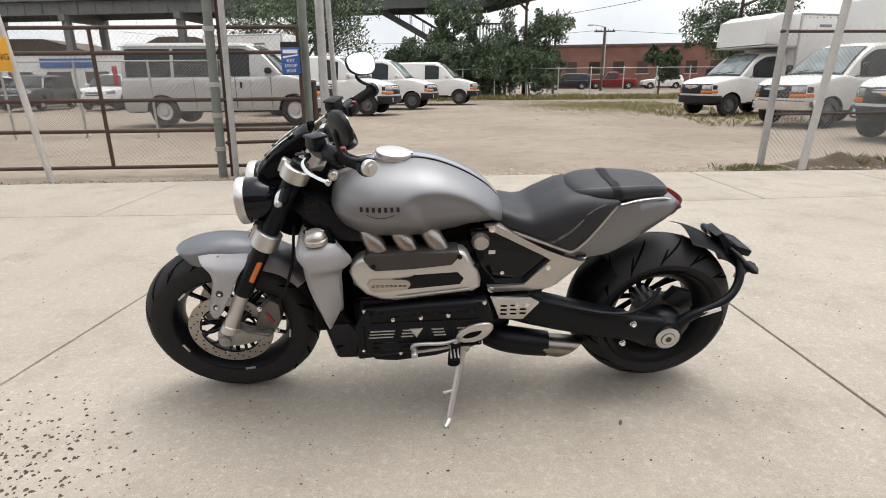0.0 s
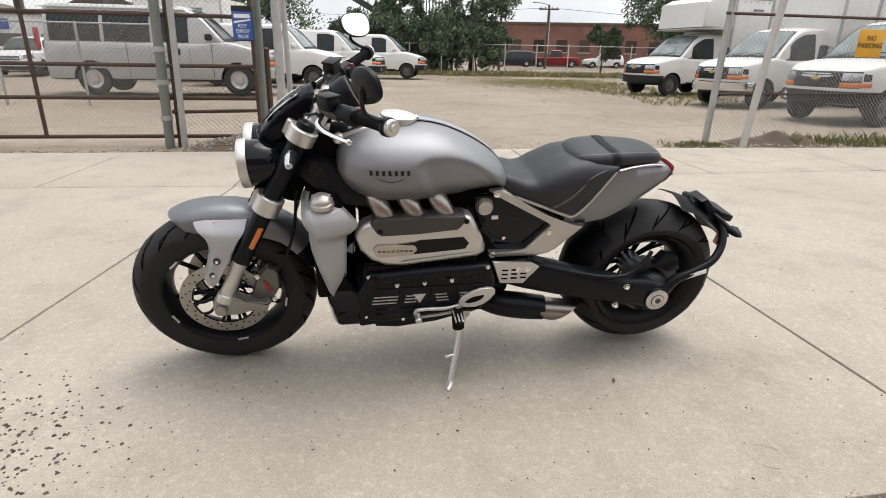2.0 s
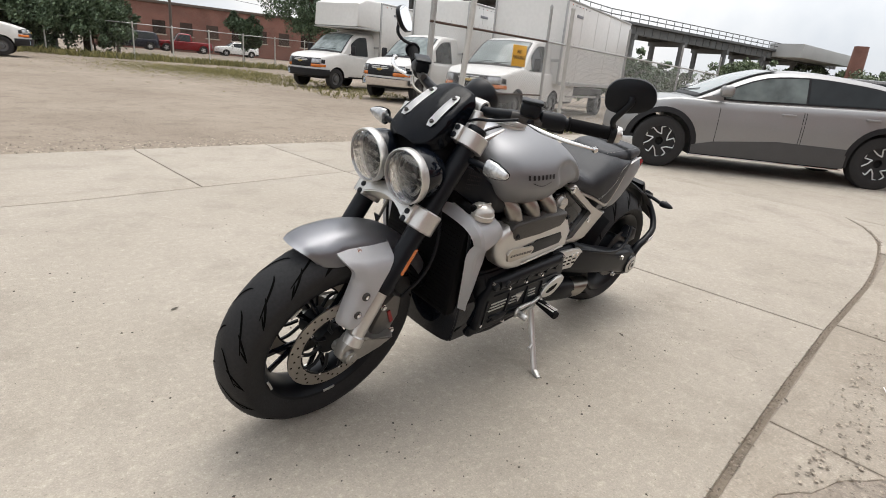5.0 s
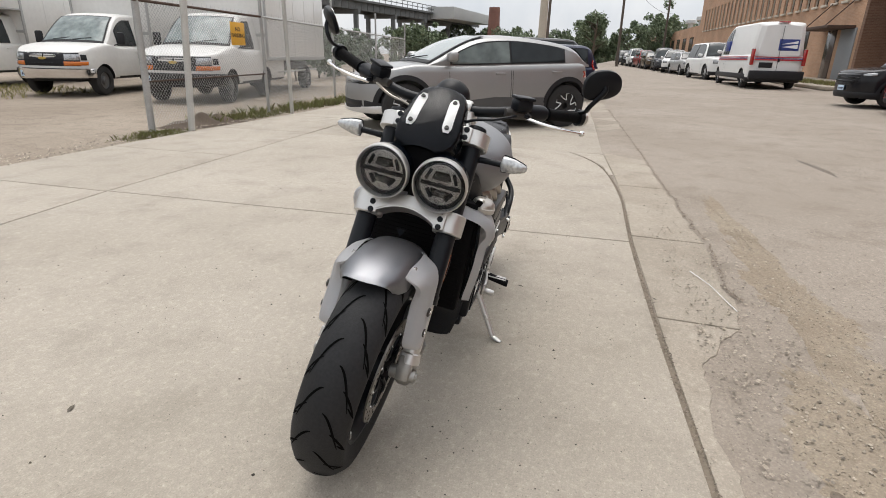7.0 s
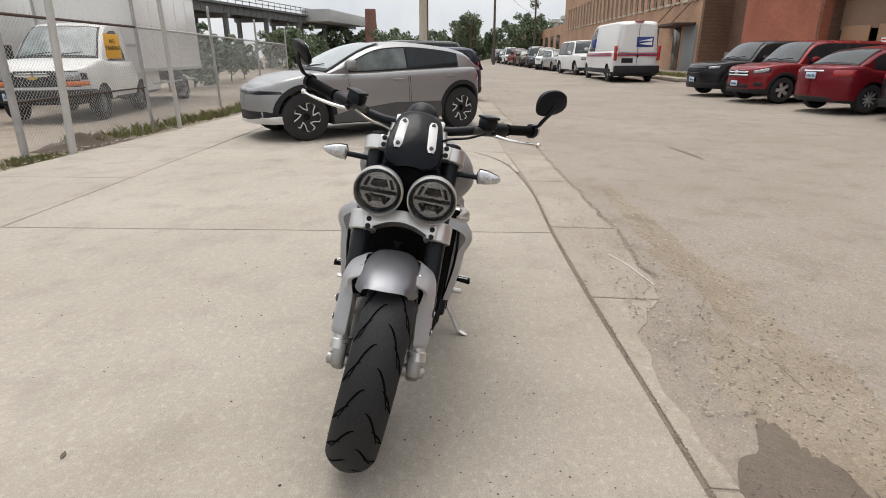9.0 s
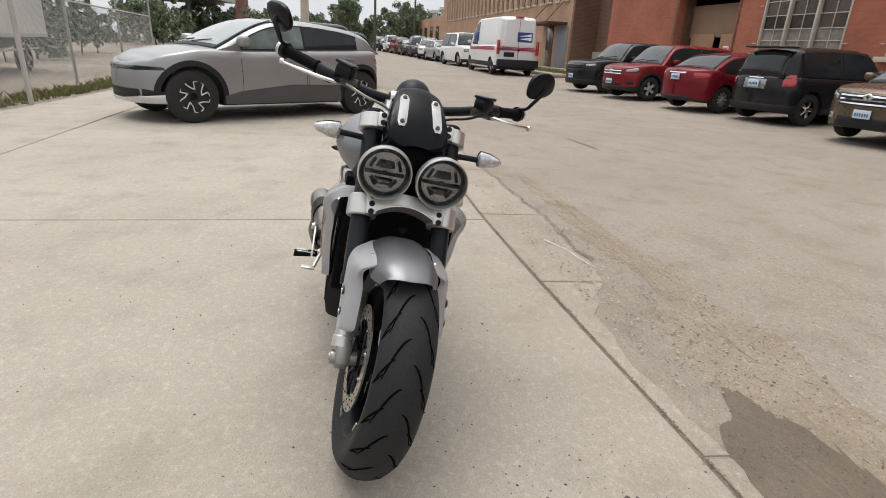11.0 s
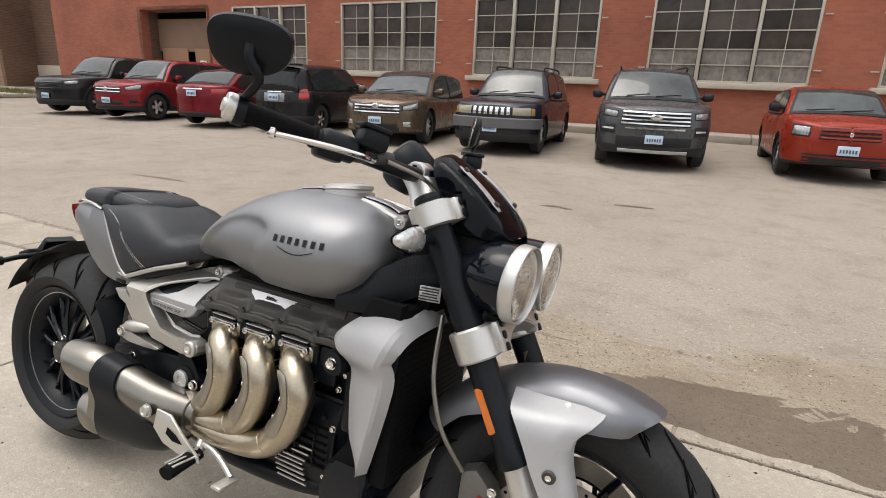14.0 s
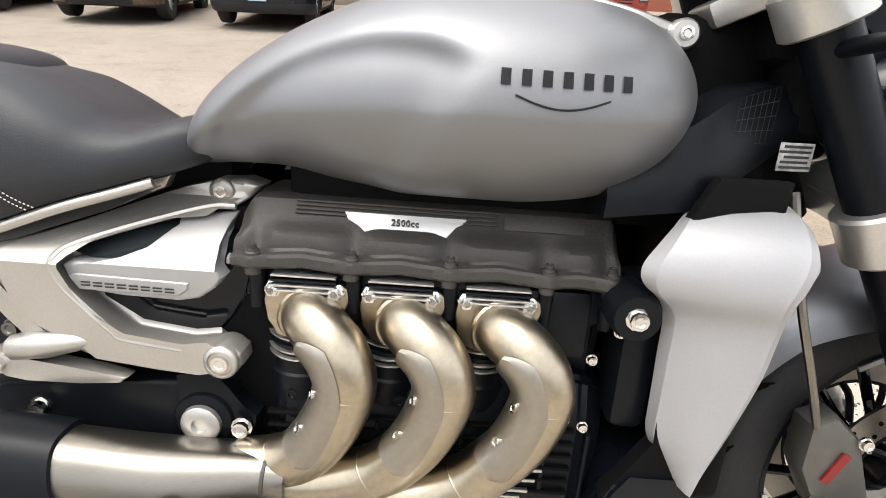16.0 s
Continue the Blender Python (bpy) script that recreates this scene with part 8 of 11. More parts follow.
# ---- headlamps
for s in (-1, 1):
    c = Vector((-0.672, s * 0.0865, 0.878))
    d = Vector((-1, s * 0.04, -0.06)).normalized()
    lamp_ob = new("headlamp")
    lamp_ob.parent = bike
    bm = B()
    rod(bm, c - d * 0.001, c - d * 0.135, [(0, 0.074), (0.1, 0.076), (0.35, 0.075), (0.6, 0.064), (0.8, 0.046), (0.95, 0.02), (1, 0.002)], 36)
    bp("bowl", bm, GLOSSBLK, lamp_ob, "gloss black headlamp bowl", True)
    bm = B()
    rod(bm, c - d * 0.004, c + d * 0.026, [(0, 0.0775), (0.15, 0.0805), (0.75, 0.0805), (0.95, 0.0795), (1.0, 0.0765), (0.85, 0.0748), (0.3, 0.074)], 48)
    bp("bezel", bm, ALU, lamp_ob, "satin silver bezel", True)
    bm = B()
    rod(bm, c + d * 0.0, c + d * 0.004, [(0, 0.0742), (1, 0.0742)], 40)
    bp("inner_back", bm, mat("smoked_lamp_chrome", (0.022, 0.023, 0.025), 0.35, 0.2, var=0.3, scale=40), lamp_ob, steer=True)
    e1, e2 = Vector((0, 1, 0)), d.cross(Vector((0, 1, 0)))
    e2 = e2 if e2.z > 0 else -e2
    for k in range(2):
        bm = B()
        zz = 0.026 if k == 0 else -0.028
        w = 0.03
        pts = [(-w, zz - 0.011), (w, zz - 0.013), (w * 0.7, zz + 0.012), (-w * 0.7, zz + 0.012)]
        if k:
            pts = [(x, 2 * zz - z) for x, z in pts]
        f = [bm.verts.new(c + d * 0.006 + e1 * x + e2 * z) for x, z in pts]
        b2 = [bm.verts.new(c + d * 0.013 + e1 * x * 0.7 + e2 * (zz + (z - zz) * 0.6)) for x, z in pts]
        bm.faces.new(b2)
        for i in range(4):
            bm.faces.new((f[i], f[(i + 1) % 4], b2[(i + 1) % 4], b2[i]))
        bp("reflector_cell", bm, REFLECTOR, lamp_ob, steer=True)
    bm = B()
    for x in (-0.045, 0.045):
        box(bm, c + d * 0.008 + e1 * x + e2 * -0.002, (0.006, 0.03, 0.012), None, 0.002)
    for k in range(4):
        box(bm, c + d * 0.0145 + e2 * (0.033 - k * 0.0055), (0.003, 0.04, 0.0024))
    box(bm, c + d * 0.011 + e2 * -0.002, (0.006, 0.1, 0.011), None, 0.002)
    for x in (-1, 1):
        box(bm, c + d * 0.01 + e1 * x * 0.03 + e2 * -0.03, (0.005, 0.012, 0.03), R3(-x * 35, 0, 0), 0.002)
        box(bm, c + d * 0.01 + e1 * x * 0.04 + e2 * 0.026, (0.005, 0.01, 0.034), R3(x * 22, 0, 0), 0.002)
    box(bm, c + d * 0.012, (0.006, 0.012, 0.014), None, 0.002)
    bp("lamp_web", bm, SATINBLK, lamp_ob, steer=True)
    bm = B()
    lathe(bm, [(0.062, -0.002), (0.073, -0.002), (0.073, 0.003), (0.062, 0.003)], (0, 0, 0), 40)
    move(bm, Matrix.Translation(c + d * 0.009) @ d.to_track_quat("Y", "Z").to_matrix().to_4x4())
    bp("inner_ring", bm, SATINBLK, lamp_ob, steer=True)
    bm = B()
    dome = [[c + d * x + (e1 * math.cos(t) + e2 * math.sin(t)) * r for t in (2 * math.pi * k / 40 for k in range(40))] for x, r in ((0.0185, 0.0742), (0.0235, 0.063), (0.0275, 0.046), (0.0302, 0.025), (0.0312, 0.006))]
    bm.faces.new(grid_faces(bm, dome, closed=True, cap=False)[-1])
    bmesh.ops.solidify(bm, geom=bm.faces[:], thickness=0.0012)
    g = bp("lens", bm, GLASS, lamp_ob, "clear domed glass lens", True)
    g.visible_shadow = False
    # indicator
    ind = new("front_indicator")
    ind.parent = bike
    bm = B()
    tube(bm, [(-0.505, s * 0.135, 0.935), (-0.512, s * 0.18, 0.94), (-0.517, s * 0.235, 0.942)], 0.0095, 10)
    bp("stalk", bm, SATINBLK, ind, steer=True)
    bm = B()
    rows = []
    for y, wz, wx in ((0.226, 0.012, 0.011), (0.23, 0.024, 0.017), (0.234, 0.0255, 0.019), (0.262, 0.0235, 0.019), (0.29, 0.0155, 0.015), (0.303, 0.010, 0.011), (0.307, 0.005, 0.006)):
        rows.append([(-0.518 + wx * math.cos(t), s * y, 0.942 + wz * math.sin(t) + 0.004) for t in (2 * math.pi * k / 14 for k in range(14))])
    grid_faces(bm, rows, closed=True)
    bp("lens", bm, LENS, ind, "clear faceted indicator lens", True)
    bm = B()
    grid_faces(bm, [[(-0.516 + (wx + 0.0015) * math.cos(t), s * y, 0.946 + (wz + 0.0015) * math.sin(t)) for t in (math.pi * (k / 10 - 0.5) for k in range(11))]
                    for y, wz, wx in ((0.225, 0.012, 0.011), (0.2295, 0.0245, 0.018), (0.234, 0.0258, 0.019), (0.262, 0.0236, 0.019), (0.29, 0.0155, 0.015), (0.303, 0.010, 0.011))])
    bmesh.ops.solidify(bm, geom=bm.faces[:], thickness=0.001)
    bp("housing", bm, SATINBLK, ind, "black indicator housing", True)
# black bracket between the lamps and the screen
bm = B()
for z, x, w, h in ((0.90, -0.56, 0.2, 0.12), (0.965, -0.53, 0.17, 0.09)):
    box(bm, (x, 0, z), (0.12, w, h), None, 0.03)
bp("lamp_bracket", bm, DEEPBLK, None, steer=True)
# fly screen: a nearly flat shield with wings folded back at its sides
rows = []
for k in range(17):
    s = k / 16
    bow = 0.014 * math.sin(math.pi * s)
    c = Vector((-0.455 - 0.193 * s, 0, 1.118 - 0.152 * s)) + Vector((-0.62, 0, 0.78)) * bow
    hw = ease1(s, [(0, 0.05), (0.06, 0.064), (0.3, 0.078), (0.7, 0.09), (0.88, 0.084), (0.96, 0.066), (1, 0.042)])
    wing = ease1(s, [(0, 0.02), (0.12, 0.045), (0.5, 0.072), (0.8, 0.058), (1, 0.02)])
    back = Vector((0.62, 0, -0.78))
    half = [c + Vector((0, hw * u, 0)) + back * 0.012 * u * u for u in (0.0, 0.2, 0.4, 0.6, 0.8, 0.93, 1.0)] + [c + Vector((0, hw + 0.004 + 0.008 * v, 0)) + back * (0.014 + (wing - 0.014) * v) for v in (0.12, 0.4, 0.7, 1.0)]
    rows.append([Vector((p.x, -p.y, p.z)) for p in reversed(half[1:])] + half)
bm = B()
grid_faces(bm, rows)
bmesh.ops.solidify(bm, geom=bm.faces[:], thickness=0.005)
screen = bp("fly_screen", bm, GLOSSBLK, None, "gloss black fly screen with two silver strips", True, angle=0.8)
for s in (-1, 1):
    bm = B()
    strip = []
    for k in range(9):
        s2 = 0.2 + 0.55 * k / 8
        bow = 0.014 * math.sin(math.pi * s2)
        mid = Vector((-0.455 - 0.193 * s2, s * ease1(s2, [(0, 0.046), (1, 0.06)]), 1.118 - 0.152 * s2)) + Vector((-0.62, 0, 0.78)) * (bow - 0.001)
        wd = 0.0145 if k not in (0, 8) else 0.008
        strip.append([mid + Vector((0, -wd, 0)), mid + Vector((-0.0012, 0, 0.0015)), mid + Vector((0, wd, 0))])
    grid_faces(bm, strip)
    bmesh.ops.solidify(bm, geom=bm.faces[:], thickness=0.003)
    st = bp("screen_strip", bm, STRIP, screen, "brushed silver strip", True)
    bolts(st, [Vector(strip[1][1]) + Vector((-0.001, 0, 0.001)), Vector(strip[7][1]) + Vector((-0.001, 0, 0.001))], (-0.62, 0, 0.75), 0.006, 0.004, GREYCAST, steer=True)

# ---- handlebar, controls, mirrors, dial
bar_pts = lambda s: ([(-0.405, 0, 1.062), (-0.415, 0.09, 1.062), (-0.412, 0.15, 1.067), (-0.385, 0.23, 1.083), (-0.325, 0.335, 1.107), (-0.262, 0.435, 1.129)] if s > 0 else
                     [(-0.405, 0, 1.062), (-0.415, -0.09, 1.062), (-0.41, -0.15, 1.072), (-0.375, -0.23, 1.087), (-0.305, -0.325, 1.093), (-0.236, -0.415, 1.096)])
for s in (-1, 1):
    bm = B()
    tube(bm, bar_pts(s), 0.016, 14)
    hb = bp("handlebar", bm, SATINBLK, None, "satin black handlebar half", True)
    p4, p5 = Vector(bar_pts(s)[4]), Vector(bar_pts(s)[5])
    d = (p5 - p4).normalized()
    bm = B()
    rod(bm, p4 - d * 0.012, p5, [(0, 0.021), (0.05, 0.021), (0.07, 0.0175), (0.2, 0.0185), (0.95, 0.0185), (1, 0.021)], 18)
    bp("grip", bm, DEEPBLK, hb, "ribbed black rubber grip", True)
    for k in range(14):
        q = p4.lerp(p5, 0.12 + k * 0.055)
        bm = B()
        rod(bm, q - d * 0.0012, q + d * 0.0012, [(0, 0.0183), (0.5, 0.0188), (1, 0.0183)], 16)
        bp("grip_rib", bm, DEEPBLK, hb, steer=True)
    bm = B()
    rod(bm, p5, p5 + d * 0.032, [(0, 0.021), (0.15, 0.024), (0.7, 0.024), (0.85, 0.022), (0.88, 0.012), (1, 0.011)], 20)
    bp("bar_end", bm, ALU, hb, "silver bar end", True)
    # mirror on its arm
    mir = new("mirror")
    mir.parent = bike
    mc = Vector((-0.302, 0.464, 1.228) if s > 0 else (-0.288, -0.46, 1.216))
    bm = B()
    rod(bm, p5 - d * 0.004, p5 + d * 0.012, [(0, 0.027), (1, 0.027)], 18)
    tube(bm, [p5 + Vector((0, 0, 0.018)), p5 + Vector((-0.035, s * 0.018, 0.028)), p5 + Vector((-0.06, s * 0.026, 0.05)), mc + Vector((-0.012, s * 0.012, -0.02)), mc + Vector((-0.01, s * 0.01, 0.0))], 0.0085, 10, 5, 0.7)
    bp("arm", bm, SATINBLK, mir, "black cast mirror arm", True)
    bm = B()
    nrm = Vector((0.5, -0.75, 0.45) if s > 0 else (0.86, 0.48, 0.14)).normalized()
    e1 = Vector((0.86, 0.5, 0) if s > 0 else (-0.48, 0.86, -0.25))
    e1 = (e1 - nrm * e1.dot(nrm)).normalized()
    e2 = nrm.cross(e1)
    e2 = e2 if e2.z > 0 else -e2
    rnd = lambda v: math.copysign(abs(v) ** 0.78, v)
    oval = lambda f, o: [mc + nrm * o + e1 * (0.066 * f * rnd(math.cos(t)) * (1 + 0.12 * s * math.sin(t))) + e2 * (0.047 * f * rnd(math.sin(t)) * (1 + 0.1 * math.cos(t))) for t in (2 * math.pi * k / 40 for k in range(40))]
    grid_faces(bm, [oval(0.3, -0.016), oval(0.75, -0.013), oval(0.97, -0.006), oval(1.0, 0.002), oval(0.98, 0.007), oval(0.93, 0.008)], closed=True)
    bp("shell", bm, SATINBLK, mir, "black oval mirror shell", True)
    bm = B()
    grid_faces(bm, [oval(0.93, 0.0078), oval(0.93, 0.0086), oval(0.9, 0.0088)], closed=True)
    bp("glass", bm, MIRROR, mir, "clear mirror glass", True)
    # switch block and reservoir
    bm = B()
    q = Vector((-0.35, 0.292, 1.097) if s > 0 else (-0.335, -0.285, 1.091))
    rod(bm, q - d * 0.045, q + d * 0.03, [(0, 0.018), (0.1, 0.025), (0.85, 0.026), (1, 0.02)], 14)
    box(bm, q + Vector((0.012, 0, -0.008)), (0.045, 0.055, 0.045), d.to_track_quat("Y", "Z").to_matrix().to_4x4(), 0.01)
    bp("switch_block", bm, SATINBLK, hb, steer=True)
    bm = B()
    box(bm, q + d * 0.0 + Vector((0.026, 0, 0.016)), (0.018, 0.02, 0.012), None, 0.004)
    bp("switch_button", bm, REDMARK, hb, steer=True)
    bm = B()
    r0 = Vector((-0.394, s * 0.236, 1.116 if s > 0 else 1.112))
    box(bm, r0, (0.05, 0.06, 0.04), d.to_track_quat("Y", "Z").to_matrix().to_4x4(), 0.012)
    box(bm, r0 + Vector((0, 0, 0.022)), (0.053, 0.063, 0.01), d.to_track_quat("Y", "Z").to_matrix().to_4x4(), 0.005)
    bp("reservoir", bm, SATINBLK, hb, "black fluid reservoir", True)
    bm = B()
    rod(bm, r0 + Vector((0.03, s * 0.03, -0.032)), r0 + Vector((-0.022, -s * 0.045, -0.03)), [(0, 0.014), (0.6, 0.016), (1, 0.012)], 12)
    bp("master_cylinder", bm, GREYCAST, hb, steer=True)
    bm = B()
    lz = 0.012 if s > 0 else -0.012
    tube(bm, [(-0.418, s * 0.262, 1.078, 0.009), (-0.424, s * 0.31, 1.078 + 0.4 * lz, 0.0085), (-0.4, s * 0.37, 1.079 + 0.9 * lz, 0.008), (-0.36, s * 0.42, 1.08 + 1.3 * lz, 0.0065), (-0.34, s * 0.436, 1.08 + 1.5 * lz, 0.0062)], 0.008, 10, 6, 0.7)
    rod(bm, (-0.344, s * 0.432, 1.08 + 1.5 * lz), (-0.332, s * 0.444, 1.08 + 1.55 * lz), [(0, 0.004), (0.3, 0.0095), (0.7, 0.0095), (1, 0.003)], 10)
    lev = bp("lever", bm, POLISH, hb, "polished hand lever", True)
    bolts(lev, [(-0.418, s * 0.262, 1.085)], (0, 0, 1), 0.009, 0.006, SATINBLK, steer=True)
    bm = B()
    tube(bm, [(-0.43, s * 0.23, 1.08), (-0.47, s * 0.17, 1.06), (-0.465, s * 0.1, 1.04), (-0.47, s * 0.04, 1.0)], 0.0045, 8)
    bp("cable", bm, SATINBLK if s < 0 else STEEL, hb, steer=True)
    # riser
    bm = B()
    rows = []
    for t in np.linspace(0, 1, 7):
        c = Vector((-0.462, s * 0.088, 0.995)).lerp(Vector((-0.408, s * 0.068, 1.062)), t)
        w = 0.041 - 0.006 * math.sin(math.pi * t)
        rows.append([c + Vector((w * math.copysign(abs(math.cos(a)) ** 0.6, math.cos(a)), w * 0.8 * math.copysign(abs(math.sin(a)) ** 0.6, math.sin(a)), 0)) for a in (2 * math.pi * k / 20 for k in range(20))])
    grid_faces(bm, rows, closed=True)
    rz = bp("riser", bm, ALU, None, "silver handlebar riser", True)
    bm = B()
    rod(bm, (-0.408, s * 0.035, 1.064), (-0.408, s * 0.085, 1.064), [(0, 0.024), (0.1, 0.027), (0.9, 0.027), (1, 0.024)], 18)
    bp("bar_clamp", bm, ALU, rz, "silver bar clamp", True)
    bolts(rz, [(-0.408, s * 0.086, 1.078), (-0.408, s * 0.086, 1.05)], (0, s, 0), 0.006, 0.004, SATINBLK, "clamp_bolt", True)
bm = B()
rod(bm, (-0.395, 0, 1.046), (-0.322, 0, 1.086), [(0, 0.03), (0.3, 0.054), (0.8, 0.062), (0.95, 0.06), (1.0, 0.053)], 32)
box(bm, (-0.415, 0, 1.062), (0.05, 0.14, 0.035), None, 0.012)
dial = bp("instrument", bm, SATINBLK, None, "round black instrument pod", True)
bm = B()
rod(bm, (-0.323, 0, 1.0855), (-0.320, 0, 1.0872), [(0, 0.053), (0.8, 0.053), (1, 0.047)], 32)
bp("instrument_glass", bm, CARGLASS, dial, steer=True)
bm = B()
lathe(bm, [(0.053, -0.002), (0.058, -0.002), (0.058, 0.003), (0.053, 0.003)], (0, 0, 0), 40)
move(bm, Matrix.Translation((-0.322, 0, 1.0865)) @ Vector((0.073, 0, 0.04)).to_track_quat("Y", "Z").to_matrix().to_4x4())
bp("instrument_ring", bm, GREYCAST, dial, steer=True)

# ---- tank
TT = [(-0.376, 0.88), (-0.372, 0.912), (-0.362, 0.936), (-0.34, 0.958), (-0.3, 0.977), (-0.24, 0.988), (-0.17, 0.993), (-0.1, 0.992), (-0.03, 0.979), (0.04, 0.952), (0.11, 0.914), (0.165, 0.872), (0.198, 0.832), (0.211, 0.804), (0.216, 0.785)]
TB = [(-0.376, 0.865), (-0.37, 0.832), (-0.355, 0.8), (-0.32, 0.77), (-0.26, 0.75), (-0.18, 0.742), (-0.06, 0.742), (0.02, 0.75), (0.1, 0.762), (0.16, 0.76), (0.2, 0.756), (0.212, 0.762), (0.216, 0.774)]
TW = [(-0.376, 0.08), (-0.372, 0.118), (-0.358, 0.157), (-0.33, 0.19), (-0.285, 0.215), (-0.22, 0.229), (-0.15, 0.231), (-0.08, 0.226), (0.0, 0.211), (0.07, 0.19), (0.14, 0.16), (0.185, 0.132), (0.206, 0.1), (0.213, 0.072), (0.216, 0.04)]


TT, TB, TW = ([(x if x > -0.2 else -0.2 + (x + 0.2) * 1.08, v) for x, v in a] for a in (TT, TB, TW))


def tank_point(x, t, off=0.0):
    """t from -pi/2 (bottom, middle) over the side (0) to +pi/2 (top, middle), right side."""
    top, bot, w = ease1(x, TT), ease1(x, TB), ease1(x, TW)
    zc = bot + (top - bot) * 0.43
    c, s = math.cos(t), math.sin(t)
    if s >= 0:
        y, z = w * abs(c) ** 0.82, zc + (top - zc) * s**0.95 if s > 0 else zc
    else:
        y, z = w * (1 - 0.16 * abs(s) ** 1.5) * abs(c) ** 0.38, zc - (zc - bot) * abs(s) ** 1.15
    # knee hollow behind a soft crease
    q = (x + 0.106 - 0.51 * (0.869 - z)) / 0.0085
    e = 1 / (1 + math.exp(-max(-30, min(30, q))))
    zt = ease1(x, [(-0.12, 0.898), (-0.1, 0.907), (-0.075, 0.912), (-0.04, 0.912), (0.014, 0.902), (0.059, 0.885), (0.104, 0.856), (0.14, 0.822), (0.175, 0.785), (0.21, 0.75)])
    f = 1 / (1 + math.exp(-max(-30, min(30, (zt - z) / 0.0055))))
    y = max(0.0, y - 0.018 * e * f * min(1.0, y / 0.05))
    n = Vector((0, c * 0.9, s)).normalized()
    return Vector((x, y, z)) + n * off


xs = [round(-0.087 - 0.303 * math.cos(math.pi * k / 90), 5) for k in range(91)]
ts = [-math.pi / 2 + math.pi * k / 72 for k in range(73)]
rows = []
for x in xs:
    half = [tank_point(x, t) for t in ts]
    rows.append(half + [Vector((p.x, -p.y, p.z)) for p in reversed(half[1:-1])])
bm = B()
grid_faces(bm, rows, closed=True)
tank = bp("fuel_tank", bm, SILVER, None, "satin silver teardrop fuel tank with knee hollows", angle=1.3)
# dark brand mark: short bars over a curved line, both sides


def on_tank(x, z, off):
    lo, hi = -1.2, 1.4
    for _ in range(40):
        m = (lo + hi) / 2
        if tank_point(x, m).z < z:
            lo = m
        else:
            hi = m
    return tank_point(x, lo, off)


for s in (-1, 1):
    bm = B()
    rows = []
    for i in range(15):
        x = -0.262 + i * 0.0066
        z = 0.868 - 0.011 * math.sin(math.pi * i / 14)
        rows.append([on_tank(x, z, 0.0016), on_tank(x, z + 0.0022, 0.0016)])
    grid_faces(bm, [[Vector((p.x, s * p.y, p.z)) for p in r] for r in rows])
    bmesh.ops.solidify(bm, geom=bm.faces[:], thickness=0.001)
    mark = bp("brand_mark", bm, LOGO, tank, "dark brand mark drawn as plain bars over a curved line")
    for k in range(7):
        x0, w = -0.283 + k * 0.0198, 0.0095
        bm = B()
        rows = [[on_tank(x0 + w * i / 2, z, 0.0016) for z in (0.878, 0.885, 0.893)] for i in range(3)]
        grid_faces(bm, [[Vector((p.x, s * p.y, p.z)) for p in r] for r in rows])
        bmesh.ops.solidify(bm, geom=bm.faces[:], thickness=0.001)
        bp("mark_bar", bm, LOGO, mark)
bm = B()
rod(bm, (-0.175, 0, 0.975), (-0.17, 0, 1.016), [(0, 0.066), (0.45, 0.066), (0.5, 0.06), (0.62, 0.058), (0.66, 0.064), (0.85, 0.062), (0.95, 0.05), (1.0, 0.02)], 40)
cap = bp("filler_cap", bm, ALU, tank, "polished round filler cap")
bm = B()
box(bm, (-0.115, 0, 1.0), (0.025, 0.03, 0.014), None, 0.004)
bp("cap_hinge", bm, POLISH, cap)
bm = B()
rows = []
for k in range(17):
    x = -0.37 + 0.565 * k / 16
    z = ease1(x, TT)
    rows.append([(x, -0.019, z + 0.001), (x, -0.017, z + 0.006), (x, 0, z + 0.0075), (x, 0.017, z + 0.006), (x, 0.019, z + 0.001)])
grid_faces(bm, rows)
bp("tank_strap", bm, GUARDSILVER, tank, "flat metal strap along the tank top")
for o in (-0.021, 0.021):
    bm = B()
    tube(bm, [(x, o, ease1(x, TT) + 0.0012) for x in np.linspace(-0.365, 0.19, 14)], 0.0022, 6, 3)
    bp("strap_edge", bm, DEEPBLK, tank)
for s in (-1, 1):
    bm = B()
    tube(bm, [(-0.25, s * 0.045, 0.985, 0.006), (-0.31, s * 0.055, 0.972, 0.009), (-0.375, s * 0.055, 0.952, 0.011)], 0.01, 8, 5)
    rod(bm, (-0.378, s * 0.035, 0.952), (-0.378, s * 0.078, 0.952), [(0, 0.016), (0.1, 0.018), (0.9, 0.018), (1, 0.015)], 16)
    tb = bp("tank_bracket", bm, ALU, tank)
    bolts(tb, [(-0.378, s * 0.077, 0.952)], (0, s, 0), 0.009, 0.006)
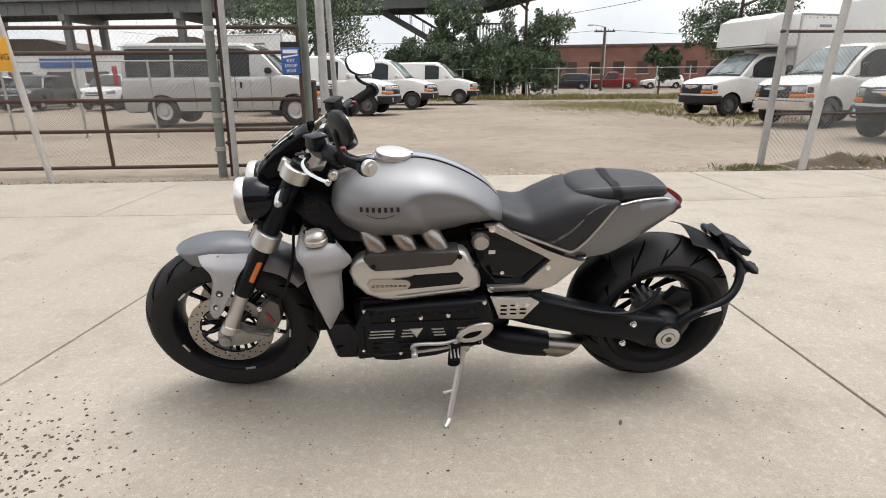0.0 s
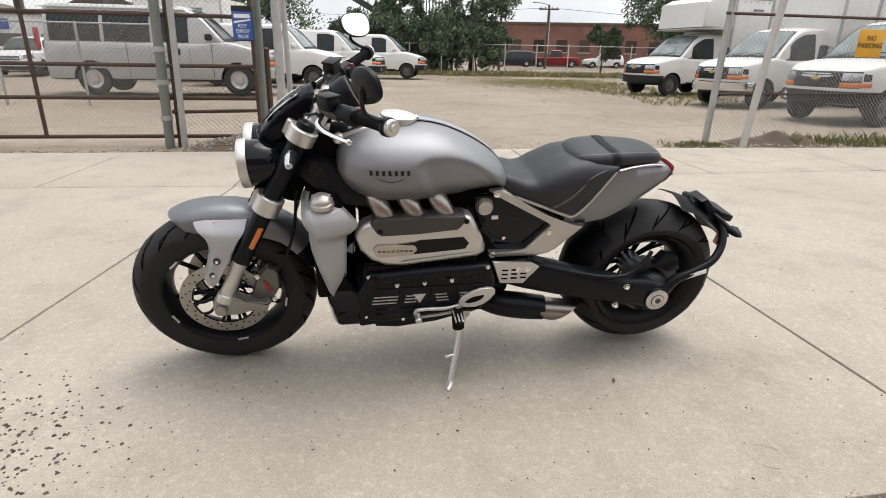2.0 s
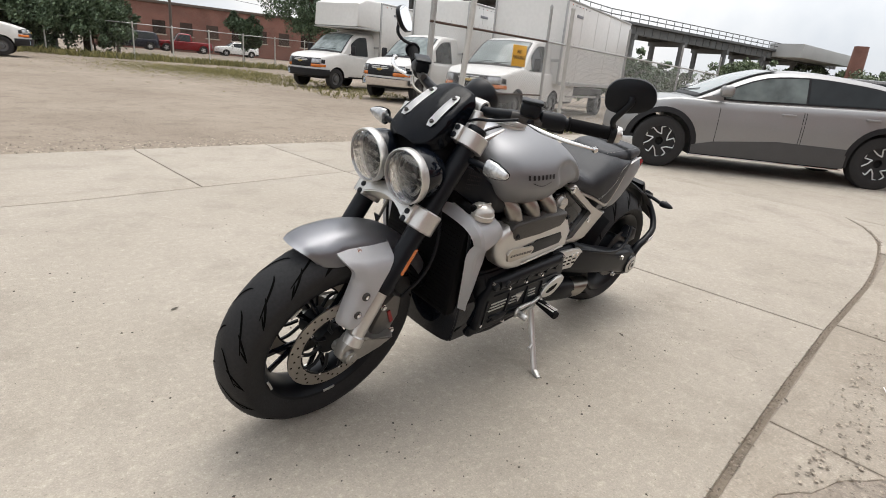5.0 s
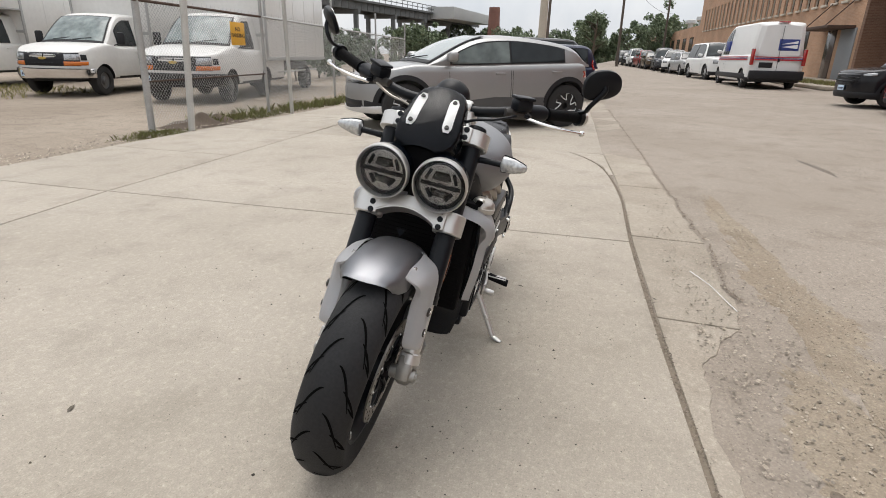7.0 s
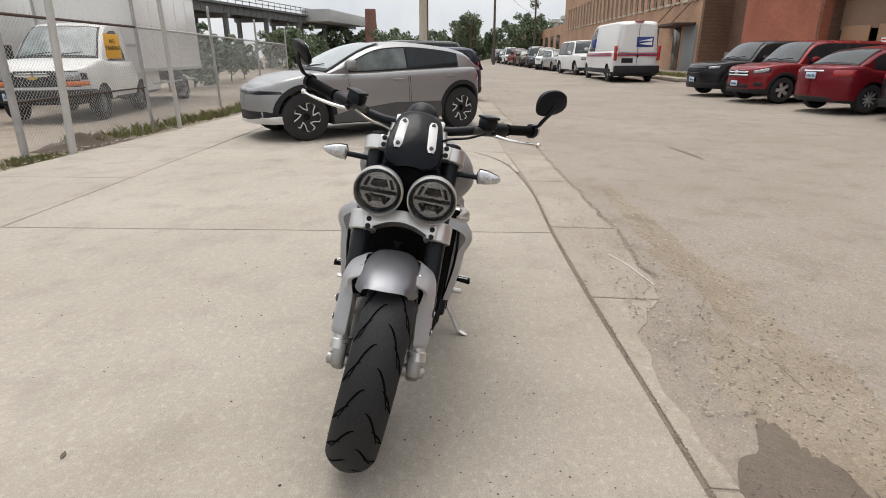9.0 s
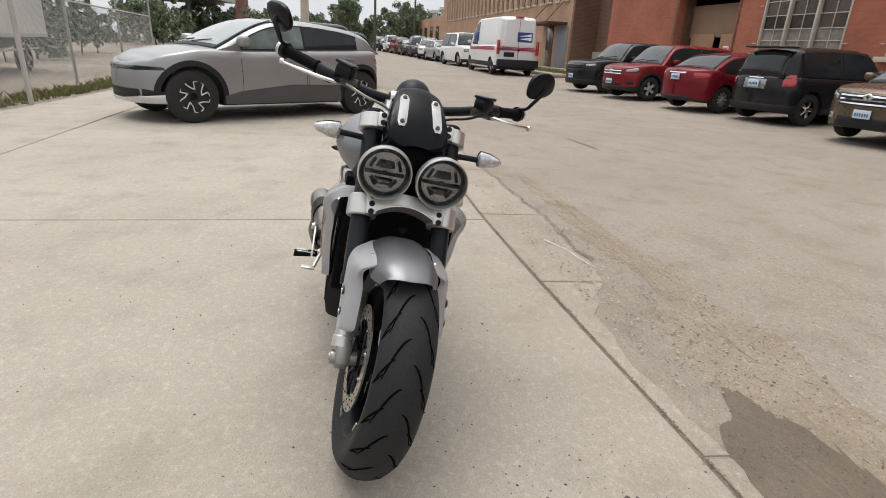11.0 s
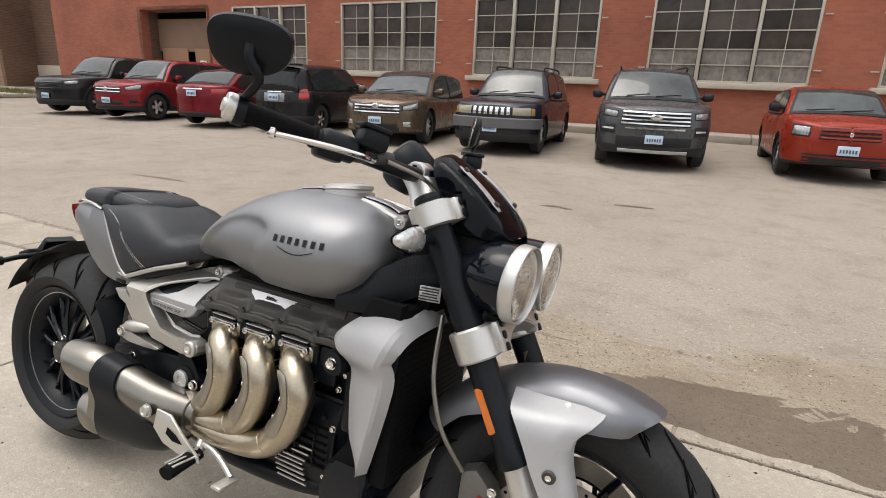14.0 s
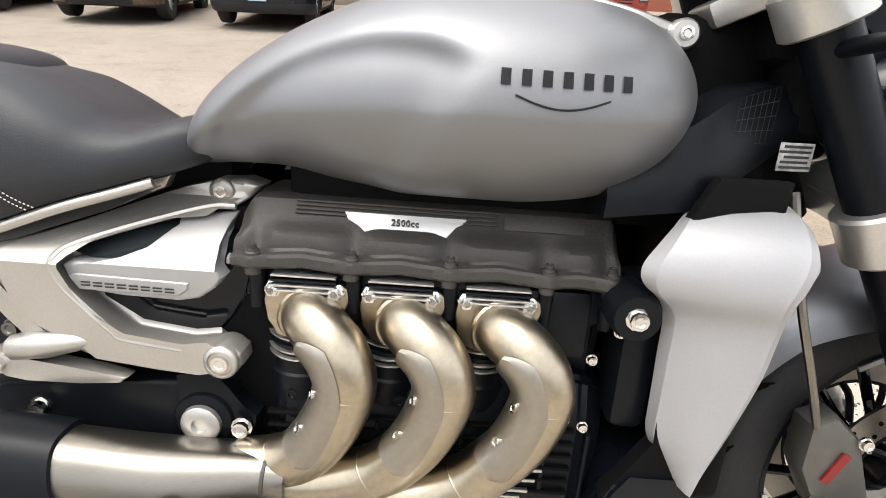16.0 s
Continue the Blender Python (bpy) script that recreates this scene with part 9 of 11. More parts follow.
# black cowls beside the steering head
for s in (-1, 1):
    bm = B()
    rows = []
    for t in np.linspace(0, 1, 9):
        x = -0.29 - 0.24 * t
        top = lerp1(t, [(0, 0.80), (0.3, 0.84), (0.65, 0.895), (1, 0.905)])
        bot = lerp1(t, [(0, 0.735), (0.4, 0.75), (0.75, 0.80), (1, 0.84)])
        y = lerp1(t, [(0, 0.16), (0.4, 0.165), (1, 0.092)])
        rows.append([(x, s * (y - 0.08), bot), (x, s * y, bot + 0.008), (x, s * (y + 0.004), (top + bot) / 2), (x, s * (y - 0.02), top), (x, s * (y - 0.09), top + 0.01)])
    grid_faces(bm, rows, closed=True)
    cowl = bp("side_cowl", bm, SATINBLK, None, "satin black cowl beside the steering head", angle=0.9)
    bm = B()
    grid_faces(bm, [[(-0.425 - 0.05 * i / 7, s * (0.142 - 0.014 * i / 7), 0.835 + 0.012 * j + 0.004 * i / 7 * j) for j in range(5)] for i in range(8)])
    bmesh.ops.wireframe(bm, faces=bm.faces[:], thickness=0.0012, use_replace=True)
    bp("grille_mesh", bm, GREYCAST, cowl)
bm = B()
box(bm, (-0.505, 0.132, 0.823), (0.046, 0.003, 0.032), R3(0, 0, 14), 0.001)
nt_ = bp("notice_label", bm, mat("worn_label", (0.4, 0.4, 0.4), 0.6, var=0.5, scale=120), None, "small grey-white label with lines of print")
for k in range(5):
    bm = B()
    box(bm, (-0.505 + 0.002 * (k % 2), 0.1337, 0.8115 + k * 0.0058), (0.042 - 0.004 * (k % 3), 0.002, 0.003), R3(0, 0, 14))
    bp("label_print", bm, LOGO, nt_)
bm = B()
cyl(bm, TOPF + Vector((0.045, 0, 0.02)), LOWF + Vector((0.05, 0, -0.02)), 0.045, seg=20)
box(bm, (-0.42, 0, 0.9), (0.16, 0.12, 0.16), None, 0.03)
box(bm, (-0.40, 0, 0.8), (0.2, 0.22, 0.16), None, 0.03)
bp("steering_head", bm, DEEPBLK, None)

# ---- radiator and its shrouds
bm = B()
box(bm, (-0.462, 0, 0.59), (0.045, 0.36, 0.40), None, 0.012)
rad = bp("radiator", bm, DEEPBLK, None, "black radiator core")
for k in range(26):
    bm = B()
    box(bm, (-0.4845, 0, 0.41 + k * 0.0145), (0.003, 0.33, 0.004))
    bp("radiator_fin", bm, DEEPBLK, rad, smooth=False)
bm = B()
rows = []
for z, x0, x1, hw in ((0.238, -0.415, -0.34, 0.135), (0.258, -0.448, -0.32, 0.172), (0.34, -0.462, -0.32, 0.19), (0.405, -0.468, -0.34, 0.194), (0.43, -0.46, -0.36, 0.19)):
    rows.append([(x0 + 0.03, -hw, z), (x0 + 0.012, -hw * 0.8, z), (x0 + 0.003, -hw * 0.4, z), (x0, 0, z), (x0 + 0.003, hw * 0.4, z), (x0 + 0.012, hw * 0.8, z), (x0 + 0.03, hw, z), (x1, hw, z), (x1, -hw, z)])
grid_faces(bm, rows, closed=True)
bmesh.ops.bevel(bm, geom=bm.edges[:], offset=0.005, segments=2, affect="EDGES")
bp("belly_scoop", bm, GLOSSBLK, None, "glossy black lower scoop")
for s in (-1, 1):
    # front-view path of the shroud: (y, z, front x, rear x)
    path = spline([(0.03, 0.78, -0.505, -0.44), (0.1, 0.778, -0.503, -0.42), (0.17, 0.768, -0.5, -0.392), (0.21, 0.75, -0.496, -0.364), (0.23, 0.727, -0.492, -0.342), (0.236, 0.702, -0.484, -0.328), (0.234, 0.678, -0.476, -0.334), (0.219, 0.645, -0.479, -0.366), (0.217, 0.59, -0.472, -0.37), (0.212, 0.53, -0.459, -0.374), (0.207, 0.485, -0.448, -0.378), (0.203, 0.455, -0.44, -0.392), (0.2, 0.42, -0.43, -0.417)], 4)
    rows = []
    for i, (y, z, xa, xb) in enumerate(path):
        a, b = path[max(i - 1, 0)], path[min(i + 1, len(path) - 1)]
        n = Vector((0, -(b[1] - a[1]), b[0] - a[0]))
        n = n.normalized() if n.length else Vector((0, 1, 0))
        row = []
        for u, o in ((0.0, -0.03), (0.02, -0.008), (0.1, 0.0), (0.35, 0.005), (0.65, 0.006), (0.92, 0.002), (1.0, -0.008)):
            p = Vector((xa + (xb - xa) * u - (0.012 if u == 0 else 0), y + 0.018 - 0.046 * u, z)) + n * o
            row.append((p.x, s * p.y, p.z))
        rows.append(row)
    bm = B()
    grid_faces(bm, rows)
    bmesh.ops.solidify(bm, geom=bm.faces[:], thickness=0.005)
    sh = bp("radiator_shroud", bm, LIGHTSILVER, None, "satin silver radiator shroud", angle=0.42)
    bm = B()
    plate(bm, [(-0.48, 0.80), (-0.40, 0.80), (-0.35, 0.70), (-0.385, 0.62), (-0.39, 0.47), (-0.33, 0.40), (-0.34, 0.34), (-0.42, 0.31), (-0.43, 0.4), (-0.452, 0.55), (-0.472, 0.7)], s * 0.165, s * 0.188, 0.006)
    bp("shroud_inner", bm, DEEPBLK, sh)
    bm = B()
    tube(bm, [(-0.484, s * 0.19, 0.76), (-0.48, s * 0.2, 0.66), (-0.462, s * 0.2, 0.56), (-0.44, s * 0.19, 0.44)], 0.005, 8)
    bp("shroud_edge", bm, SATINBLK, sh)
bm = B()
rod(bm, (-0.441, -0.185, 0.765), (-0.442, -0.19, 0.806), [(0, 0.041), (0.35, 0.041), (0.4, 0.038), (0.65, 0.036), (0.85, 0.027), (0.97, 0.012), (1, 0.002)], 28)
rc = bp("radiator_cap", bm, ALUWARM, None, "round cast metal cap on the shroud")
bm = B()
box(bm, (-0.4415, -0.189, 0.8), (0.062, 0.008, 0.014), None, 0.003)
bp("cap_grip", bm, ALUWARM, rc)

# ---- engine block
engine = new("engine")
engine.parent = bike


def hull(rows, material, name, parent, label="", bev=0.008, angle=0.6):
    bm = B()
    grid_faces(bm, rows, closed=True)
    if bev:
        bmesh.ops.bevel(bm, geom=bm.edges[:], offset=bev, segments=2, affect="EDGES", clamp_overlap=True)
    return bp(name, bm, material, parent, label, angle=angle)


def section(x, pts):
    return [(x, y, z) for y, z in pts]


case = [(-0.18, 0.30), (-0.205, 0.36), (-0.205, 0.46), (-0.17, 0.52), (0.12, 0.52), (0.143, 0.46), (0.143, 0.34), (0.115, 0.27), (-0.12, 0.255)]
hull([section(-0.345, [(y * 0.8, 0.4 + (z - 0.4) * 0.8) for y, z in case]), section(-0.31, case), section(0.085, case), section(0.112, [(y * 0.58, z) for y, z in case]), section(0.245, [(y * 0.55, 0.4 + (z - 0.4) * 0.8) for y, z in case])], SATINBLK, "crankcase", engine, "satin black crankcase")
blk = [(-0.10, 0.50), (-0.11, 0.60), (-0.08, 0.70), (0.02, 0.71), (0.09, 0.7), (0.128, 0.652), (0.132, 0.6), (0.09, 0.59), (0.09, 0.50)]
hull([section(-0.325, blk), section(0.13, blk)], SATINBLK, "cylinder_block", engine, "black cylinder block")
for k in range(8):
    bm = B()
    box(bm, (-0.318 + k * 0.055, 0.141, 0.40), (0.007, 0.014, 0.1), None, 0.003)
    bp("rib", bm, SATINBLK, engine)
for k in range(6):
    bm = B()
    box(bm, (-0.1, 0.144, 0.455 - k * 0.019), (0.4, 0.012, 0.005), None, 0.002)
    bp("case_fin", bm, DEEPBLK, engine)
bolts(engine, [(-0.31, 0.138, 0.555), (-0.24, 0.138, 0.56), (-0.31, 0.142, 0.46), (-0.3, 0.142, 0.34), (-0.335, 0.15, 0.60)], (0, 1, 0), 0.006, 0.006)
bolts(engine, [(-0.28 + 0.07 * k, 0.135, 0.478) for k in range(6)], (0, 1, 0), 0.008, 0.008, SATINBLK, "boss")
# valve cover, right: a flat lid whose skirt dips between the bolts
COVER_BOLTS = (0.112, -0.005, -0.122, -0.239, -0.314)
rows = []
for x in np.linspace(-0.329, 0.139, 118):
    near = min(abs(x - q) for q in COVER_BOLTS)
    pocket = 0.012 * math.exp(-((near / 0.017) ** 2))
    ear = 0.007 * math.exp(-((near / 0.012) ** 2))
    end = max(0.0, min(1.0, (x + 0.329) / 0.012, (0.139 - x) / 0.02))
    dome = 0.7 + 0.3 * math.sin(math.pi / 2 * end)
    lobe = 0.004 * math.cos(min(1.0, near / 0.058) * math.pi / 2)
    half = []
    for y, z, p, e in ((0.0, 0.733, 0, 0), (0.07, 0.733, 0, 0), (0.092, 0.731, 0, 0), (0.1, 0.727, 0, 0), (0.112, 0.707, 0, 0), (0.122, 0.699, 0.25, 0), (0.132, 0.696, 0.7, 0), (0.139, 0.691, 1.0, 0), (0.142, 0.684, 1.0, 0), (0.1425, 0.678, 0.7, 0.2), (0.145, 0.6745, 0.0, 1), (0.153, 0.673, 0, 1), (0.155, 0.669, 0, 1), (0.155, 0.659, 0, 1), (0.151, 0.655, 0, 1), (0.02, 0.652, 0, 0)):
        half.append((x, (y - pocket * p + ear * e) * (0.93 + 0.07 * dome), 0.655 + (z - 0.655) * dome - 0.35 * pocket * p - (lobe if z < 0.68 else 0.0)))
    rows.append(half)
bm = B()
grid_faces(bm, rows, closed=True)
cover = bp("valve_cover", bm, GREYCAST, engine, "dark grey cast valve cover with bolted edge", angle=0.45)
for x in COVER_BOLTS:
    bm = B()
    rod(bm, (x, 0.151, 0.645), (x, 0.151, 0.676), [(0, 0.0095), (0.85, 0.0095), (0.9, 0.0075), (1, 0.007)], 14)
    b = bp("cover_boss", bm, GREYCAST, cover)
    bolts(b, [(x, 0.151, 0.676)], (0, 0.1, 1), 0.0055, 0.006, GREYCAST)
    bm = B()
    rod(bm, (x - 0.002, 0.142, 0.6), (x - 0.002, 0.142, 0.65), [(0, 0.008), (0.9, 0.01), (1, 0.01)], 12)
    bp("head_column", bm, SATINBLK, engine)
SLOPE = Matrix(((-1, 0, 0, 0), (0, -0.514, 0.857, 0), (0, 0.857, 0.514, 0), (0, 0, 0, 1)))
for k in range(4):
    bm = B()
    box(bm, (0, 0, 0), (0.25, 0.0028, 0.004), None, 0.001)
    move(bm, Matrix.Translation((-0.053, 0.1015 + 0.0027 * k, 0.7265 - 0.0045 * k)) @ SLOPE)
    bp("cover_line", bm, GREYCAST, cover)
bm = B()
box(bm, (0, 0, 0), (0.1, 0.022, 0.003), None, 0.001)
move(bm, Matrix.Translation((-0.235, 0.1065, 0.718)) @ SLOPE)
bp("cover_panel", bm, GREYCAST, cover)
bm = B()
plate(bm, [(-0.076, 0.013), (0.076, 0.013), (0.071, 0.006), (0.062, 0.002), (0.052, -0.013), (-0.046, -0.015), (-0.056, -0.004), (-0.07, 0.002)], -0.002, 0.003, 0.001)
ON_SLOPE = Matrix.Translation((-0.064, 0.1135, 0.7065)) @ SLOPE
move(bm, ON_SLOPE @ R3(-90, 0, 0))
cb = bp("capacity_plate", bm, STRIP, cover, "brushed metal plate lettered 2500cc")
words("capacity_lettering", "2500cc", 0.012, ON_SLOPE @ Matrix.Translation((0, 0.001, 0.004)), GREYCAST, cb)
# added black block: its colour stands for the shade under the tank
bm = B()
box(bm, (-0.12, 0.0, 0.735), (0.42, 0.17, 0.12), None, 0.02)
bp("airbox", bm, DEEPBLK, engine, "black fill standing in for the shade under the tank")
# ports, bright-edged fins and the cast flange strip below the cover
PITCH = 0.1165
for k in range(3):
    x0 = 0.051 - k * PITCH
    for j in range(4):
        bm = B()
        box(bm, (x0, 0.144 + 0.002 * j, 0.6455 - j * 0.0055), (0.078, 0.026, 0.0024), None, 0.0008)
        bp("fin", bm, SATINBLK if j == 1 else ALU, engine)
    for j in range(4):
        bm = B()
        lathe(bm, [(0.034, -0.0012), (0.047, -0.0012), (0.047, 0.0012), (0.034, 0.0012)], seg=28)
        move(bm, Matrix.Translation((x0 + 0.012, 0.098, 0.562 - j * 0.009)) @ R3(82, 0, 0))
        bp("barrel_fin", bm, ALU if j != 1 else SATINBLK, engine)
    bm = B()
    rod(bm, (x0 + 0.012, 0.095, 0.46), (x0 + 0.012, 0.1, 0.61), [(0, 0.045), (0.3, 0.045), (0.32, 0.042), (1, 0.042)], 24)
    bp("barrel", bm, SATINBLK, engine, "black finned cylinder barrel")
    bm = B()
    plate(bm, [(x0 - 0.058, 0.618), (x0 - 0.054, 0.629), (x0 - 0.044, 0.637), (x0 - 0.033, 0.634), (x0 - 0.024, 0.624), (x0 - 0.01, 0.621), (x0 + 0.012, 0.621), (x0 + 0.025, 0.626), (x0 + 0.034, 0.636), (x0 + 0.045, 0.635), (x0 + 0.05, 0.61), (x0 + 0.046, 0.585), (x0 + 0.034, 0.565), (x0, 0.555), (x0 - 0.03, 0.565), (x0 - 0.044, 0.59)], 0.13, 0.149, 0.004, 2)
    fl = bp("exhaust_flange", bm, HEADER, engine, "cast exhaust flange")
    for xb in (x0 + 0.037, x0 - 0.038):
        bm = B()
        rod(bm, (xb, 0.142, 0.626), (xb, 0.164, 0.628), [(0, 0.012), (0.35, 0.011), (0.4, 0.0085), (0.8, 0.0085), (0.82, 0.005), (1, 0.0045)], 6)
        bp("flange_nut", bm, POLISH, fl)
    bm = B()
    lathe(bm, [(0.033, -0.004), (0.039, -0.004), (0.041, 0.0), (0.039, 0.004), (0.033, 0.004)], seg=30)
    move(bm, Matrix.Translation((x0 - 0.008, 0.148, 0.595)) @ R3(-8, 0, 20))
    bp("port_collar", bm, HEADER, fl)
bm = B()
box(bm, (-0.235, 0.126, 0.6), (0.13, 0.03, 0.09), None, 0.008)
bp("head_end", bm, SATINBLK, engine, "black end of the cylinder head")
for k, (xa, xb, z) in enumerate(((-0.264, -0.226, 0.394), (-0.256, -0.204, 0.378), (-0.248, -0.178, 0.361))):
    bm = B()
    box(bm, ((xa + xb) / 2, 0.148, z), (xb - xa, 0.006, 0.0045), None, 0.001)
    bp("bright_rib", bm, ALU, engine)
# header pipes: out of the head, forward and down, then back
for k in range(3):
    dx = -k * PITCH
    h = new("exhaust_header")
    h.parent = bike
    pts = [(0.05 + dx, 0.125, 0.598), (0.042 + dx, 0.153, 0.595), (0.024 + dx, 0.175, 0.587), (0.003 + dx, 0.188, 0.569), (-0.0095 + dx, 0.193, 0.542), (-0.008 + dx, 0.192, 0.513), (0.01 + dx, 0.188, 0.467), (0.038 + dx, 0.183, 0.428), (0.075 + dx, 0.178, 0.403 - 0.006 * k), (0.125 + dx, 0.176, 0.393 - 0.012 * k)]
    if k == 1:
        pts += [(0.06, 0.178, 0.378), (0.1, 0.18, 0.385)]
    if k == 2:
        pts += [(-0.04, 0.18, 0.362), (0.04, 0.18, 0.36), (0.1, 0.18, 0.372)]
    bm = B()
    tube(bm, [(*p, 0.0355 if i else 0.033) for i, p in enumerate(pts)], 0.0355, 28, 6)
    pipe = bp("pipe", bm, HEADER, h, "golden heat-tinted stainless header pipe")
    # weld seams
    for i, f in ((4, 0.6), (7, 0.9)):
        a, b = Vector(pts[i]), Vector(pts[i + 1])
        q, d = a.lerp(b, f), (b - a).normalized()
        bm = B()
        rod(bm, q - d * 0.0012, q + d * 0.0012, [(0, 0.0358), (0.5, 0.0366), (1, 0.0358)], 30)
        bp("weld_seam", bm, HEADER, pipe)
    # heat shield hugging the outer rear of the pipe
    core = spline(pts[1:9], 8)
    last = len(core) - 8
    rows = []
    for i in range(9, last):
        c = Vector(core[i][:3])
        d = (Vector(core[i + 1][:3]) - Vector(core[i - 1][:3])).normalized()
        out = Vector((1.25, 0.8, -0.25))
        out = (out - d * out.dot(d)).normalized()
        sd = d.cross(out)
        e = max(0.06, min(1.0, (i - 8) / 7, (last - i) / 3.0)) ** 0.5
        rows.append([c + (out * math.cos(a) + sd * math.sin(a)) * (0.0405 if abs(j) < 4 else 0.0372) for j, a in ((j, 0.95 * e * j / 4) for j in range(-4, 5))])
    bm = B()
    grid_faces(bm, rows)
    bmesh.ops.solidify(bm, geom=bm.faces[:], thickness=0.002)
    hs = bp("heat_shield", bm, SHIELD, h, "champagne heat shield with two screws")
    for f in (0.56, 0.82):
        i = int(len(rows) * f)
        q = rows[i][4] + (rows[i][5] - rows[i][4]) * (0.6 if rows[i][5].x > rows[i][4].x else -0.6)
        bolts(hs, [q], q - Vector(core[9 + i][:3]), 0.0062, 0.0035, POLISH, "screw")
# collector and silencers, right
sil = new("silencer")
sil.parent = bike


def can_at(x, a, off=0.0):
    """The pressed shell that joins both outlets: x along it, a round it."""
    zt = ease1(x, [(0.06, 0.424), (0.1, 0.426), (0.15, 0.428), (0.22, 0.434), (0.3, 0.446), (0.42, 0.468)])
    zb = ease1(x, [(0.06, 0.352), (0.085, 0.34), (0.12, 0.295), (0.15, 0.272), (0.22, 0.252), (0.42, 0.234)])
    zc, hz = (zt + zb) / 2, (zt - zb) / 2
    hy = ease1(x, [(0.06, 0.038), (0.09, 0.042), (0.15, 0.05), (0.22, 0.055), (0.42, 0.055)])
    yc = ease1(x, [(0.09, 0.183), (0.2, 0.196), (0.42, 0.222)])
    c, s = math.cos(a), math.sin(a)
    waist = 1 - 0.12 * math.exp(-((s * hz / 0.03) ** 2)) * min(1.0, max(0.0, (x - 0.2) / 0.15))
    return Vector((x, yc + (hy + off) * waist * math.copysign(abs(c) ** 0.7, c), zc + (hz + off) * math.copysign(abs(s) ** 0.9, s)))


bm = B()
grid_faces(bm, [[can_at(x, 2 * math.pi * k / 56) for k in range(56)] for x in np.linspace(0.06, 0.4, 36)], closed=True)
can = bp("shell", bm, STEEL, sil, "brushed steel silencer shell", angle=0.9)
bm = B()
grid_faces(bm, [[can_at(x, 2 * math.pi * k / 56, o) for k in range(56)] for x, o in ((0.082, -0.003), (0.083, 0.002), (0.087, 0.002), (0.088, -0.003))], closed=True)
bp("seam_ring", bm, GREYCAST, can)
SHEATH_IN = [(0.25, 0.096), (0.318, 0.1), (0.338, 0.13), (0.352, 0.19), (0.366, 0.265), (0.38, 0.294), (0.405, 0.308), (0.475, 0.322)]
SHEATH_OUT = [(0.25, 0.366), (0.3, 0.367), (0.357, 0.374), (0.39, 0.388), (0.42, 0.398), (0.475, 0.392)]
rows = []
for a in np.linspace(-2.6, 2.2, 110):
    lo, hi = 0.25, 0.38
    for _ in range(12):
        lo += 0.5 * (lerp1(can_at(lo, a).z, SHEATH_IN) - lo)
        hi = lerp1(can_at(hi, a).z, SHEATH_OUT)
    rows.append([can_at(lo + (hi - lo) * u, a, 0.006 if 0 < u < 1 else -0.006) for u in (0, 0.015, 0.2, 0.4, 0.6, 0.8, 0.985, 1)])
bm = B()
grid_faces(bm, rows)
bp("silencer_band", bm, SATINBLK, sil, "black wrap-round sheath", angle=0.9)
for c0, c1, r, nm in (((0.36, 0.2165, 0.4165), (0.497, 0.233, 0.42), 0.058, "upper_tip"), ((0.36, 0.2165, 0.294), (0.432, 0.224, 0.288), 0.054, "lower_tip")):
    bm = B()
    a, b = Vector(c0), Vector(c1)
    rows = []
    for t, rr in ((0, r - 0.012), (0.22, r - 0.008), (0.34, r - 0.003), (0.45, r), (0.7, r * 0.985), (1, r * 0.93), (0.98, r * 0.87), (0.6, r * 0.84)):
        c = a.lerp(b, t)
        rows.append([c + Vector((0.034 * math.sin(q) * t, rr * math.cos(q), rr * math.sin(q))) for q in (2 * math.pi * k / 28 for k in range(28))])
    grid_faces(bm, rows, closed=True, cap=False)
    bp(nm, bm, STEEL, sil, "brushed steel slash-cut tip")
    bm = B()
    cyl(bm, a.lerp(b, 0.6), a.lerp(b, 0.62), r * 0.84, seg=24)
    bp("tip_inside", bm, DEEPBLK, sil)
bolts(sil, [(0.183, 0.255, 0.382)], (0, 1, 0), 0.014, 0.01, ALU, "mount_bolt")
bm = B()
plate(bm, [(0.15, 0.395), (0.10, 0.395), (0.05, 0.355), (0.0, 0.325), (-0.01, 0.308), (0.02, 0.302), (0.08, 0.31), (0.12, 0.315), (0.16, 0.345)], 0.243, 0.25, 0.002)
hg = bp("heel_guard", bm, ALU, None, "silver cast heel guard with an eye-shaped opening")
bm = B()
plate(bm, [(0.105, 0.362), (0.075, 0.352), (0.05, 0.335), (0.085, 0.333), (0.11, 0.345)], 0.249, 0.2515)
bp("guard_opening", bm, DEEPBLK, hg)
bolts(hg, [(0.005, 0.25, 0.314), (0.045, 0.25, 0.308)], (0, 1, 0), 0.008, 0.008)
# left silencer outlet
lsil = new("left_silencer")
lsil.parent = bike
bm = B()
tube(bm, [(0.16, -0.08, 0.27, 0.045), (0.22, -0.11, 0.268, 0.052), (0.30, -0.128, 0.262, 0.054), (0.39, -0.138, 0.252, 0.05)], 0.05, 24, 6)
bp("can", bm, SATINBLK, lsil)
bm = B()
a, b = Vector((0.34, -0.133, 0.258)), Vector((0.47, -0.148, 0.242))
rows = []
for t, rr in ((0, 0.056), (0.3, 0.056), (1, 0.05), (0.97, 0.046), (0.5, 0.044)):
    c = a.lerp(b, t)
    rows.append([c + Vector((0.06 * math.sin(q) * t - 0.03 * (1 - t) * math.sin(q), rr * math.cos(q) * 0.9, rr * 0.75 * math.sin(q))) for q in (2 * math.pi * k / 28 for k in range(28))])
grid_faces(bm, rows, closed=True, cap=False)
bp("tip", bm, STEEL, lsil, "brushed steel slash-cut tip")
bm = B()
cyl(bm, a.lerp(b, 0.5), a.lerp(b, 0.52), 0.042, seg=24)
bp("tip_inside", bm, DEEPBLK, lsil)

